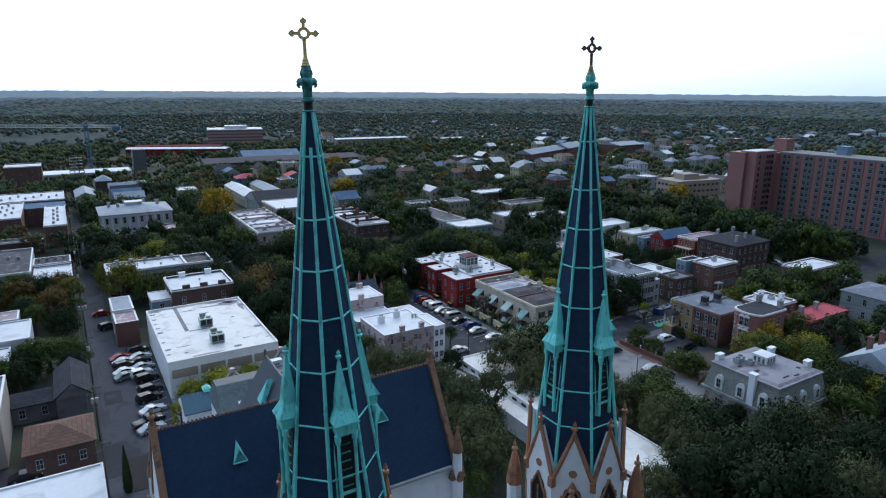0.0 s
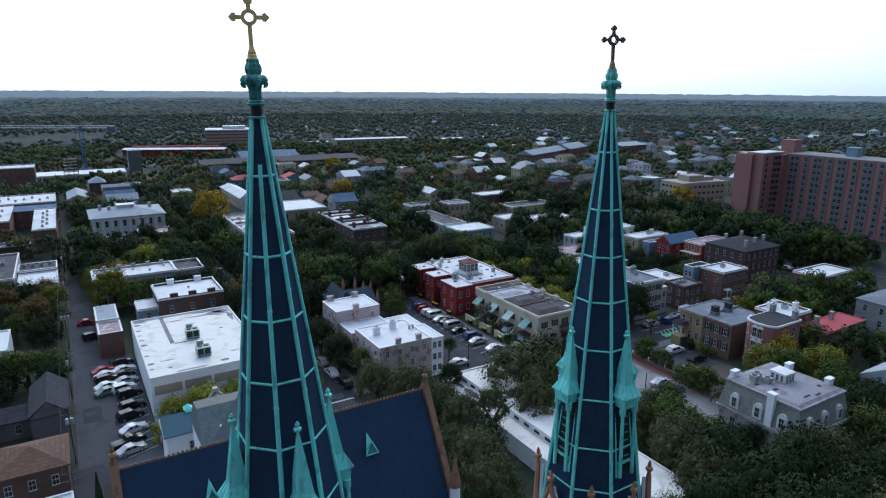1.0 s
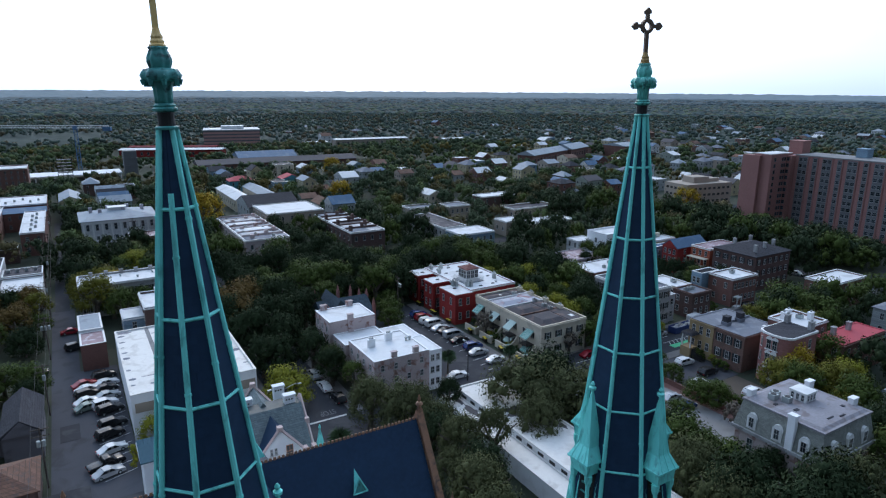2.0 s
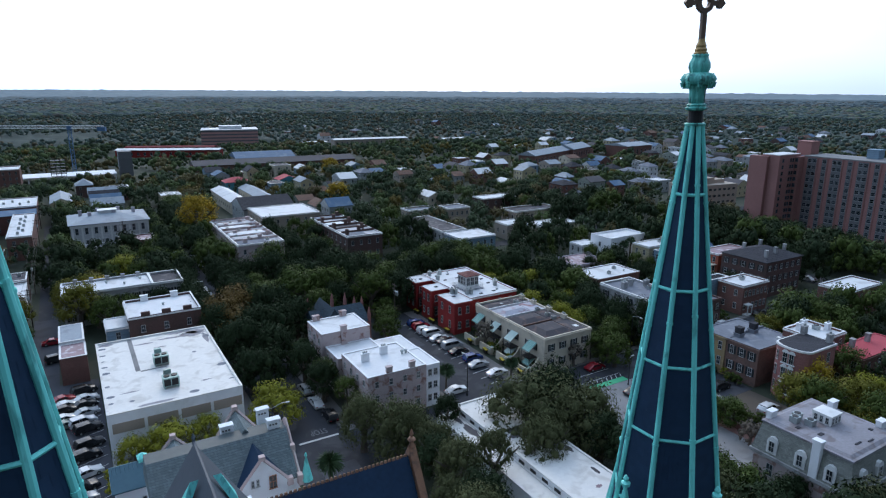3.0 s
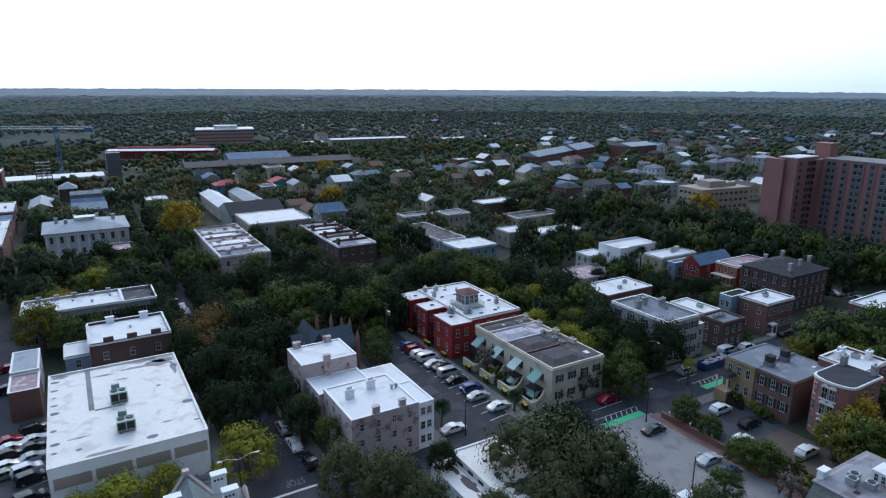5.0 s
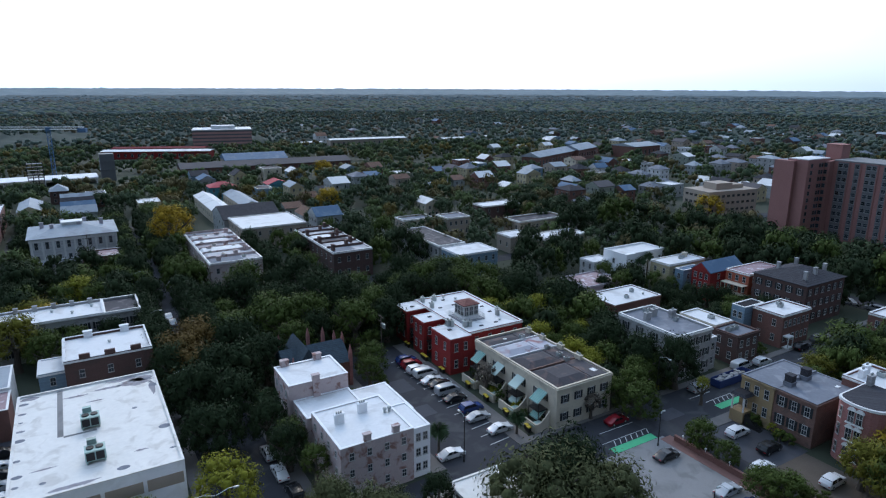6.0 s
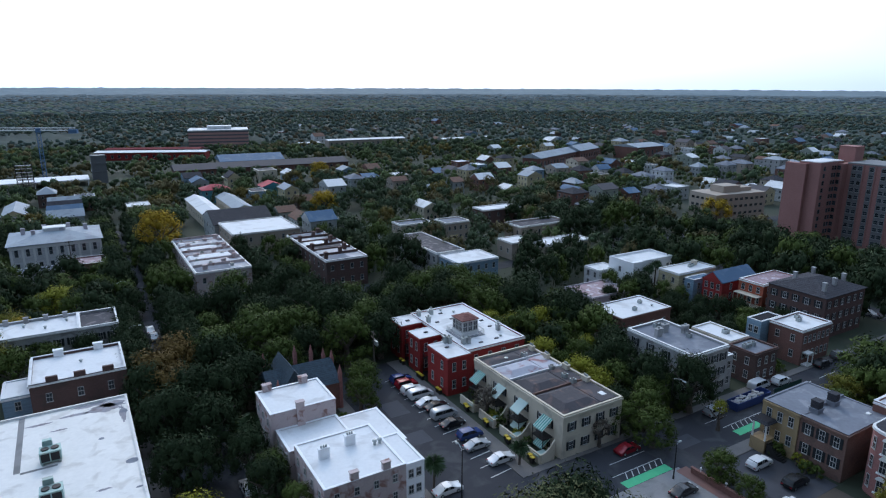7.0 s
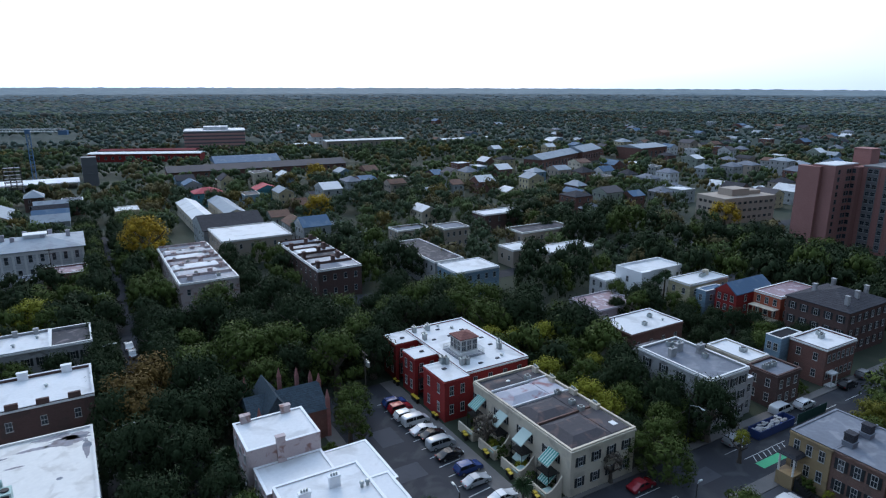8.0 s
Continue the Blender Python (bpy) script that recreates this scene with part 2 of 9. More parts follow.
    spandrel=material("dark_grey_panels", (0.15, 0.155, 0.165), (0.11, 0.115, 0.12), 0.7, bump=0.1),
    officebrick=material("pink_office_brick", (0.55, 0.31, 0.29), (0.45, 0.25, 0.23), 0.9),
    lanterntile=material("red_brown_tiles", (0.26, 0.1, 0.085), (0.18, 0.075, 0.065), 0.85, pattern=SHINGLE, fine=3, coarse=0.5),
    rooftile=material("brown_tile_roof", (0.2, 0.1, 0.066), (0.12, 0.065, 0.048), 0.85, pattern=SHINGLE, fine=3, coarse=0.5, stain=(0.08, 0.06, 0.055), stain_amount=0.6),
    glass=material("window_glass", (0.035, 0.045, 0.055), (0.02, 0.025, 0.03), 0.08, bump=0.0, spec=0.7, vary=0.5),
    carglass=material("car_glass", (0.012, 0.014, 0.017), (0.008, 0.009, 0.011), 0.2, bump=0.0, spec=0.25),
    paintworn=material("worn_road_paint", (0.2, 0.2, 0.21), (0.09, 0.09, 0.1), 0.8, fine=8, coarse=1),
    roofteal=material("teal_seamed_roof", (0.075, 0.15, 0.19), (0.05, 0.11, 0.145), 0.6, fine=2, coarse=0.4, spec=0.25),
    shutter=material("dark_shutter", (0.02, 0.025, 0.03), (0.015, 0.018, 0.02), 0.6, bump=0.1),
    greenshutter=material("green_shutter", (0.12, 0.28, 0.25), (0.08, 0.2, 0.18), 0.6, bump=0.1),
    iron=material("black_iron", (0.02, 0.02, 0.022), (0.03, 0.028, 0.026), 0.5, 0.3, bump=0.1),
    metal=material("galvanised_metal", (0.42, 0.46, 0.46), (0.3, 0.34, 0.34), 0.4, 0.5, stain=(0.2, 0.2, 0.2), stain_amount=0.5),
    hvac=material("pale_green_metal", (0.36, 0.5, 0.47), (0.26, 0.38, 0.36), 0.45, 0.2, stain=(0.3, 0.18, 0.12), stain_amount=0.4),
    asphalt=material("asphalt", (0.045, 0.047, 0.055), (0.03, 0.032, 0.038), 0.9, fine=12, coarse=0.15, stain=(0.075, 0.076, 0.08), stain_amount=0.7, spec=0.2),
    asphaltold=material("worn_asphalt", (0.075, 0.078, 0.09), (0.05, 0.052, 0.062), 0.9, fine=10, coarse=0.12, stain=(0.04, 0.04, 0.045), stain_amount=0.6, spec=0.2),
    concrete=material("pale_concrete", (0.25, 0.246, 0.246), (0.175, 0.173, 0.175), 0.9, fine=8, coarse=0.2, stain=(0.14, 0.14, 0.14), stain_amount=0.6),
    paving=material("paving", (0.17, 0.16, 0.155), (0.11, 0.105, 0.1), 0.9, fine=8, coarse=0.4, spec=0.2),
    brickpaving=material("brick_paving", (0.25, 0.13, 0.11), (0.17, 0.1, 0.085), 0.9, fine=10, coarse=0.5),
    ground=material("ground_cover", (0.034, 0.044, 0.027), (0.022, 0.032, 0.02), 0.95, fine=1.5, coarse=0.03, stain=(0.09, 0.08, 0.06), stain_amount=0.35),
    lawn=material("lawn", (0.12, 0.18, 0.05), (0.085, 0.135, 0.04), 0.95, fine=3, coarse=0.05),
    mulch=material("dark_mulch", (0.03, 0.026, 0.024), (0.018, 0.016, 0.015), 0.95, fine=6, coarse=0.5),
    soil=material("bare_soil", (0.105, 0.085, 0.068), (0.07, 0.057, 0.047), 0.95, fine=4, coarse=0.3),
    paintwhite=material("road_paint_white", (0.6, 0.6, 0.58), (0.36, 0.36, 0.36), 0.7, fine=8, coarse=1),
    paintgreen=material("road_paint_green", (0.08, 0.5, 0.24), (0.05, 0.36, 0.18), 0.7, fine=8, coarse=1),
    bark=material("bark", (0.11, 0.09, 0.075), (0.06, 0.05, 0.042), 0.95, fine=8, coarse=1),
    oak=material("oak_leaves", (0.033, 0.05, 0.023), (0.02, 0.032, 0.016), 0.7, fine=0.9, coarse=0.1, island=0.14, bump=0, spec=0.05),
    moss=material("mossy_oak_leaves", (0.1, 0.108, 0.049), (0.06, 0.07, 0.033), 0.7, fine=1.5, coarse=0.12, island=0.18, bump=0, spec=0.05),
    leaf=material("green_leaves", (0.072, 0.1, 0.025), (0.043, 0.062, 0.017), 0.6, fine=1.5, coarse=0.15, island=0.18, bump=0, spec=0.05),
    yellow=material("yellow_green_leaves", (0.24, 0.24, 0.03), (0.15, 0.155, 0.024), 0.6, fine=1.5, coarse=0.2, island=0.18, bump=0, spec=0.05),
    gold_leaf=material("golden_leaves", (0.42, 0.28, 0.03), (0.24, 0.17, 0.028), 0.6, fine=1.5, coarse=0.2, island=0.4, bump=0, spec=0.05),
    olive=material("olive_leaves", (0.16, 0.15, 0.026), (0.09, 0.09, 0.02), 0.6, fine=1.5, coarse=0.2, island=0.18, bump=0, spec=0.05),
    rust=material("rust_leaves", (0.14, 0.09, 0.028), (0.07, 0.052, 0.02), 0.6, fine=1.5, coarse=0.2, island=0.18, bump=0, spec=0.05),
    bare=material("bare_twigs", (0.13, 0.11, 0.09), (0.09, 0.075, 0.06), 0.9, fine=3, coarse=0.3, island=0.3, bump=0, spec=0.12),
    palm=material("palm_fronds", (0.04, 0.07, 0.03), (0.026, 0.048, 0.02), 0.5, fine=2, coarse=0.3, island=0.35, bump=0, spec=0.12),
    woods=material("town_trees", (0.049, 0.076, 0.041), (0.076, 0.1, 0.053), 0.85, fine=0.6, coarse=0.09, mix=0.9, island=0.25, bump=0.4, depth=0.6, spec=0.1),
    woodslight=material("light_town_trees", (0.072, 0.105, 0.04), (0.105, 0.13, 0.052), 0.85, fine=0.6, coarse=0.09, mix=0.9, island=0.25, bump=0.4, depth=0.6, spec=0.1),
    woodsbrown=material("brown_town_trees", (0.11, 0.098, 0.046), (0.145, 0.118, 0.056), 0.85, fine=0.6, coarse=0.09, mix=0.9, island=0.25, bump=0.4, depth=0.6, spec=0.1),
    woodsgold=material("golden_town_trees", (0.17, 0.13, 0.036), (0.11, 0.09, 0.033), 0.85, fine=0.6, coarse=0.09, mix=0.9, island=0.25, bump=0.4, depth=0.6, spec=0.1),
    # far-tree colours, paler and bluer by distance: aerial haze painted into the base colour
    midwoods=material("haze_tinted_middle_trees", (0.072, 0.101, 0.088), (0.094, 0.126, 0.105), 0.9, fine=0.3, coarse=0.03, mix=0.9, island=0.15, bump=0, spec=0.1),
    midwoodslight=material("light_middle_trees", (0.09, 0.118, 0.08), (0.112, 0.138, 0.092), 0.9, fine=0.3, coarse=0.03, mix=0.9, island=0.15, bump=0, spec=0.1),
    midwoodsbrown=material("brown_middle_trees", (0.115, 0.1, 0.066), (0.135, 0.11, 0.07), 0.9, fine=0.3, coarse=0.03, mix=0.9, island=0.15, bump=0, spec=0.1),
    hazewoods=material("haze_tinted_trees", (0.04, 0.06, 0.058), (0.11, 0.136, 0.122), 0.9, fine=0.03, coarse=0.007, mix=1.0, bump=0, spec=0.1, stain=(0.125, 0.115, 0.094), stain_amount=0.55),
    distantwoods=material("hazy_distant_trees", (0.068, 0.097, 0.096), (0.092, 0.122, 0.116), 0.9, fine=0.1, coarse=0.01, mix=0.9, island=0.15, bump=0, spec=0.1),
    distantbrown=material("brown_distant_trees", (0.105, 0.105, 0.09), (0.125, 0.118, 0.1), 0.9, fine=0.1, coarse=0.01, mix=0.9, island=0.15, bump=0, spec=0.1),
    hazebluewoods=material("haze_blue_trees", (0.066, 0.096, 0.108), (0.125, 0.16, 0.17), 0.9, fine=0.014, coarse=0.004, mix=1.0, bump=0, spec=0.1, stain=(0.125, 0.135, 0.125), stain_amount=0.5),
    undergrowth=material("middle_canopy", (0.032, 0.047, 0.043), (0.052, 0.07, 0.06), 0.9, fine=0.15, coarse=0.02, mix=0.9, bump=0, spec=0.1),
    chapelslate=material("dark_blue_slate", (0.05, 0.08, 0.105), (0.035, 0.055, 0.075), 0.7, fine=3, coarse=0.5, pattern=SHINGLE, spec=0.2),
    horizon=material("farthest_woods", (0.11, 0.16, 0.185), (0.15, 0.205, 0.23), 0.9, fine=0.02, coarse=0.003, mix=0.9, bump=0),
    water=material("river_water", (0.3, 0.34, 0.38), (0.26, 0.3, 0.34), 0.15, fine=0.2, coarse=0.01, bump=0.05),
    yellowlid=material("yellow_plastic", (0.55, 0.4, 0.03), (0.45, 0.32, 0.03), 0.5, bump=0.05),
    tyre=material("tyre", (0.02, 0.02, 0.02), (0.03, 0.03, 0.03), 0.9, bump=0),
    awning=material("green_striped_awning", (0.5, 0.62, 0.58), (0.42, 0.54, 0.5), 0.8),
    awninggreen=material("awning_stripe", (0.06, 0.3, 0.26), (0.05, 0.24, 0.2), 0.8),
    tarp=material("blue_tarp", (0.03, 0.06, 0.2), (0.02, 0.04, 0.14), 0.6),
    net=material("green_fence_net", (0.02, 0.07, 0.06), (0.015, 0.05, 0.045), 0.9),
    craneblue=material("blue_crane_steel", (0.08, 0.17, 0.3), (0.06, 0.13, 0.24), 0.5, 0.2),
)
CARS = {n: material("car_" + n, c, tuple(v * 0.85 for v in c), 0.25, 0.1, fine=4, coarse=0.5, bump=0, spec=0.6)
        for n, c in dict(white=(0.72, 0.73, 0.74), silver=(0.42, 0.44, 0.46), grey=(0.16, 0.17, 0.18), black=(0.018, 0.019, 0.021),
                         red=(0.28, 0.015, 0.025), blue=(0.03, 0.06, 0.19), green=(0.2, 0.25, 0.22)).items()}

# ---- building blocks ----
def box(bm, x0, x1, y0, y1, z0, z1, top=None):
    """A box; top: an inset that narrows its upper face."""
    t = top or 0.0
    vs = [bm.verts.new(c) for c in ((x0, y0, z0), (x1, y0, z0), (x1, y1, z0), (x0, y1, z0),
                                    (x0 + t, y0 + t, z1), (x1 - t, y0 + t, z1), (x1 - t, y1 - t, z1), (x0 + t, y1 - t, z1))]
    for f in ((0, 3, 2, 1), (4, 5, 6, 7), (0, 1, 5, 4), (1, 2, 6, 5), (2, 3, 7, 6), (3, 0, 4, 7)):
        bm.faces.new([vs[i] for i in f])
    return vs


def ring(bm, n, r, z, turn=0.0, cx=0.0, cy=0.0):
    return [bm.verts.new((cx + r * math.cos(turn + 2 * math.pi * i / n), cy + r * math.sin(turn + 2 * math.pi * i / n), z)) for i in range(n)]


def lathe(bm, profile, n=12, turn=0.0, cx=0.0, cy=0.0):
    """A turned solid from (radius, height) pairs, closed at both ends."""
    rings = [ring(bm, n, max(r, 0.001), z, turn, cx, cy) for r, z in profile]
    for a, b in zip(rings, rings[1:]):
        for i in range(n):
            bm.faces.new((a[i], a[(i + 1) % n], b[(i + 1) % n], b[i]))
    bm.faces.new(rings[0][::-1])
    bm.faces.new(rings[-1])


def rod(bm, a, b, r0, r1=None, n=6):
    """A tapered rod from a to b."""
    a, b = Vector(a), Vector(b)
    r1 = r0 if r1 is None else r1
    q = (b - a).to_track_quat("Z", "Y")
    ra = [bm.verts.new(a + q @ Vector((r0 * math.cos(2 * math.pi * i / n), r0 * math.sin(2 * math.pi * i / n), 0))) for i in range(n)]
    rb = [bm.verts.new(b + q @ Vector((r1 * math.cos(2 * math.pi * i / n), r1 * math.sin(2 * math.pi * i / n), 0))) for i in range(n)]
    for i in range(n):
        bm.faces.new((ra[i], ra[(i + 1) % n], rb[(i + 1) % n], rb[i]))
    bm.faces.new(ra[::-1])
    bm.faces.new(rb)


def prism(bm, outline, a, b, axis="y"):
    """An outline of (across, up) pairs pushed from a to b along an axis."""
    def at(p, d):
        return (p[0], d, p[1]) if axis == "y" else (d, p[0], p[1]) if axis == "x" else (p[0], p[1], d)
    va, vb = [bm.verts.new(at(p, a)) for p in outline], [bm.verts.new(at(p, b)) for p in outline]
    n = len(outline)
    for i in range(n):
        bm.faces.new((va[i], va[(i + 1) % n], vb[(i + 1) % n], vb[i]))
    bm.faces.new(va[::-1])
    bm.faces.new(vb)


def finish(bm, name):
    bmesh.ops.recalc_face_normals(bm, faces=bm.faces)
    me = bpy.data.meshes.new(name)
    bm.to_mesh(me)
    bm.free()
    return me


def put(name, me, mat, parent=None, m=None, label=""):
    """One mesh object on a mesh that may be shared."""
    ob = new(name, me)
    if mat and not me.materials:
        me.materials.append(mat)
    if parent:
        ob.parent = parent
    if m is not None:
        ob.matrix_basis = m
    if label:
        tagged(ob, label)
    return ob


def part(name, bm, mat, parent, label="", m=None):
    return put(name, finish(bm, name), mat, parent, m, label)


def smooth(ob):
    ob.data.polygons.foreach_set("use_smooth", [len(f.vertices) < 5 for f in ob.data.polygons])
    return ob


def thing(name, label, category, m=None, group="", kind=""):
    e = new(name)
    if m is not None:
        e.matrix_basis = m
    return tagged(e, label, category, group, kind)


shared = {}


def once(key, make):
    """A mesh made the first time and shared from then on."""
    if key not in shared:
        shared[key] = make()
    return shared[key]


taken = []          # footprints that woods keep clear of


def clear_of(x, y, margin):
    return all(x < a - margin or x > b + margin or y < c - margin or y > d + margin for a, b, c, d in taken)


# ---- windows ----
def pane_mesh(w, h, bars):
    bm = bmesh.new()
    box(bm, -w / 2 + 0.03, w / 2 - 0.03, -0.03, 0.0, 0.03, h - 0.03)
    return finish(bm, "pane")


def frame_mesh(w, h, bars, mat):
    bm = bmesh.new()
    f = 0.06
    box(bm, -w / 2, -w / 2 + f, -0.09, 0, 0, h), box(bm, w / 2 - f, w / 2, -0.09, 0, 0, h)
    box(bm, -w / 2 + f, w / 2 - f, -0.09, 0, h - f, h), box(bm, -w / 2 + f, w / 2 - f, -0.07, 0, h / 2 - 0.035, h / 2 + 0.035)
    box(bm, -w / 2 - 0.06, w / 2 + 0.06, -0.14, 0, -0.09, 0.002)
    if bars:
        box(bm, -0.02, 0.02, -0.06, 0, f, h / 2 - 0.035), box(bm, -0.02, 0.02, -0.06, 0, h / 2 + 0.035, h - f)
    me = finish(bm, "window_frame")
    me.materials.append(mat)
    return me


def shutter_mesh(w, h, mat):
    bm = bmesh.new()
    box(bm, -w / 2, w / 2, -0.06, 0, 0, h)
    for i in range(2):
        z0 = 0.08 + i * (h / 2 - 0.02)
        box(bm, -w / 2 + 0.06, w / 2 - 0.06, -0.075, -0.058, z0, z0 + h / 2 - 0.14)
    me = finish(bm, "shutter")
    me.materials.append(mat)
    return me


FACES = {"s": 0.0, "w": -90.0, "n": 180.0, "e": 90.0}


def plain_window(w, h, mat):
    """Frame and glass in one mesh, for houses far off."""
    bm = bmesh.new()
    box(bm, -w / 2, w / 2, -0.05, 0, 0, h)
    n = len(bm.faces)
    box(bm, -w / 2 + 0.07, w / 2 - 0.07, -0.07, -0.045, 0.07, h / 2 - 0.03), box(bm, -w / 2 + 0.07, w / 2 - 0.07, -0.07, -0.045, h / 2 + 0.03, h - 0.07)
    box(bm, -w / 2 - 0.06, w / 2 + 0.06, -0.14, 0, -0.09, -0.002)
    bm.faces.ensure_lookup_table()
    for f in bm.faces[n:n + 12]:
        f.material_index = 1
    me = finish(bm, "window")
    me.materials.append(mat), me.materials.append(M["glass"])
    return me


def window(parent, face, x, y, z, w=1.0, h=1.7, mat="trim", shutters="", bars=True, turn=0.0, name="window", plain=False):
    """A sash window on a wall; face: the side of the house that it looks to; (x, y, z): the middle of its sill line on the wall."""
    m = pose(x, y, z, 0, 0, FACES[face] + turn)
    w, h = round(w, 2), round(h, 2)
    mat = "sash" if mat == "trim" else mat
    if plain:
        return put(name, once(("plain", w, h, mat), lambda: plain_window(w, h, M[mat])), None, parent, m)
    fr = put(name, once(("frame", w, h, bars, mat), lambda: frame_mesh(w, h, bars, M[mat])), None, parent, m)
    put("pane", once(("pane", w, h), lambda: pane_mesh(w, h, bars)), M["glass"], fr)
    if shutters:
        for side in (-1, 1):
            put("shutter", once(("shutter", w, h, shutters), lambda: shutter_mesh(w * 0.5, h, M[shutters])), None, fr,
                pose(side * (w * 0.75 + 0.03), 0, 0))
    return fr


def window_row(parent, face, a, b, fixed, z, n, **kw):
    """n windows evenly along a wall from a to b."""
    for i in range(n):
        c = a + (b - a) * (i + 0.5) / n
        window(parent, face, *((c, fixed) if face in "sn" else (fixed, c)), z, **kw)


def chimney(parent, x, y, z, w=0.9, d=0.6, h=1.5, mat="brick", pots=2):
    bm = bmesh.new()
    box(bm, x - w / 2, x + w / 2, y - d / 2, y + d / 2, z - 0.3, z + h)
    box(bm, x - w / 2 - 0.08, x + w / 2 + 0.08, y - d / 2 - 0.08, y + d / 2 + 0.08, z + h, z + h + 0.15)
    c = part("chimney", bm, M[mat], parent)
    for i in range(pots):
        bm = bmesh.new()
        off = (i - (pots - 1) / 2) * 0.35
        lathe(bm, ((0.13, z + h + 0.15), (0.15, z + h + 0.3), (0.11, z + h + 0.55)), 8, cx=x + (off if w >= d else 0), cy=y + (off if w < d else 0))
        part("chimney_pot", bm, M["metal"], c)
    return c


def vent(parent, x, y, z, r=0.35, h=0.6):
    bm = bmesh.new()
    lathe(bm, ((r * 0.6, z), (r * 0.6, z + h * 0.6), (r, z + h * 0.65), (r, z + h * 0.85), (r * 0.5, z + h)), 10, cx=x, cy=y)
    return part("roof_vent", bm, M["metal"], parent)


def ac_unit(parent, x, y, z, s=0.9, h=0.9):
    bm = bmesh.new()
    box(bm, x - s / 2, x + s / 2, y - s / 2, y + s / 2, z + 0.1, z + h)
    for dx in (-0.4, 0.4):
        box(bm, x + dx * s - 0.05, x + dx * s + 0.05, y - s / 2, y + s / 2, z, z + 0.1)
    u = part("air_conditioner", bm, M["metal"], parent)
    bm = bmesh.new()
    lathe(bm, ((s * 0.4, z + h), (s * 0.4, z + h + 0.06), (s * 0.33, z + h + 0.07)), 12, cx=x, cy=y)
    part("fan_guard", bm, M["iron"], u)
    return u


# ---- a house with a flat, hipped or gabled roof ----
def house(label, x0, x1, y0, y1, h, wall="brick", roof="roofwhite", shape="flat", storeys=2, ns=4, nw=4, trim="trim", shutters="",
          parapet=0.6, rise=2.5, win=(0.95, 1.6), over=0.35, name="house", category="house", windows=True, plain=False, ridge="x", base=0.6, cornice=True, z0=0.0, coping=""):
    cx, cy = (x0 + x1) / 2, (y0 + y1) / 2
    e = thing(name, label, category, pose(cx, cy, z0))
    a, b = (x1 - x0) / 2, (y1 - y0) / 2
    taken.append((x0, x1, y0, y1))
    bm = bmesh.new()
    box(bm, -a, a, -b, b, -0.3, h)
    part("wall", bm, M[wall], e)
    if shape == "flat":
        bm = bmesh.new()
        t = 0.3
        zt = h + parapet
        box(bm, -a - 0.002, a + 0.002, -b - 0.002, -b + t, h, zt), box(bm, -a - 0.002, a + 0.002, b - t, b + 0.002, h, zt)
        box(bm, -a - 0.002, -a + t, -b + t, b - t, h, zt), box(bm, a - t, a + 0.002, -b + t, b - t, h, zt)
        part("parapet", bm, M[wall], e)
        bm = bmesh.new()
        box(bm, -a + t, a - t, -b + t, b - t, h + 0.004, h + 0.12)
        part("roof", bm, M[roof], e)
        bm = bmesh.new()
        c = 0.04
        for q in ((-a - c, a + c, -b - c, -b + t + c), (-a - c, a + c, b - t - c, b + c), (-a - c, -a + t + c, -b + t + c, b - t - c), (a - t - c, a + c, -b + t + c, b - t - c)):
            box(bm, *q, zt, zt + 0.1)
        part("coping", bm, M[coping or (roof if roof in ("roofwhite", "roofstained") else wall if cornice == "wall" else trim)], e)
        if cornice:
            bm = bmesh.new()
            box(bm, -a - 0.22, a + 0.05, -b - 0.22, -b - 0.004, zt - 0.45, zt - 0.15), box(bm, -a - 0.22, -a - 0.004, -b, b, zt - 0.45, zt - 0.15)
            part("cornice", bm, M[wall if cornice == "wall" else trim], e)
    else:
        bm = bmesh.new()
        A, Bb = a + over, b + over
        t = 0.18
        if shape == "hip":
            k = min(A, Bb)
            if A >= Bb:
                tops = [(-A + k, 0), (A - k, 0)]
            else:
                tops = [(0, -Bb + k), (0, Bb - k)]
            base_v = [bm.verts.new((sx * A, sy * Bb, h + t)) for sx, sy in ((-1, -1), (1, -1), (1, 1), (-1, 1))]
            low = [bm.verts.new((sx * A, sy * Bb, h)) for sx, sy in ((-1, -1), (1, -1), (1, 1), (-1, 1))]
            tv = [bm.verts.new((px, py, h + rise)) for px, py in tops]
            if A >= Bb:
                fs = ((base_v[0], base_v[1], tv[1], tv[0]), (base_v[2], base_v[3], tv[0], tv[1]), (base_v[1], base_v[2], tv[1]), (base_v[3], base_v[0], tv[0]))
            else:
                fs = ((base_v[3], base_v[0], tv[0], tv[1]), (base_v[1], base_v[2], tv[1], tv[0]), (base_v[0], base_v[1], tv[0]), (base_v[2], base_v[3], tv[1]))
            for f in fs:
                bm.faces.new(f)
            for i in range(4):
                bm.faces.new((low[i], low[(i + 1) % 4], base_v[(i + 1) % 4], base_v[i]))
            bm.faces.new(low[::-1])
        else:
            half, run = (Bb, A) if ridge == "x" else (A, Bb)
            prism(bm, ((-half, h), (half, h), (half, h + t), (0, h + rise), (-half, h + t)), -run, run, "x" if ridge == "x" else "y")
        part("roof", bm, M[roof], e)
        if shape == "gable":
            bm = bmesh.new()
            if ridge == "x":
                prism(bm, ((-b, h), (b, h), (0, h + rise * 0.93)), -a - over - 0.01, -a - over + 0.05, "x")
            else:
                prism(bm, ((-a, h), (a, h), (0, h + rise * 0.93)), -b - over - 0.01, -b - over + 0.05, "y")
            part("gable", bm, M[wall], e)
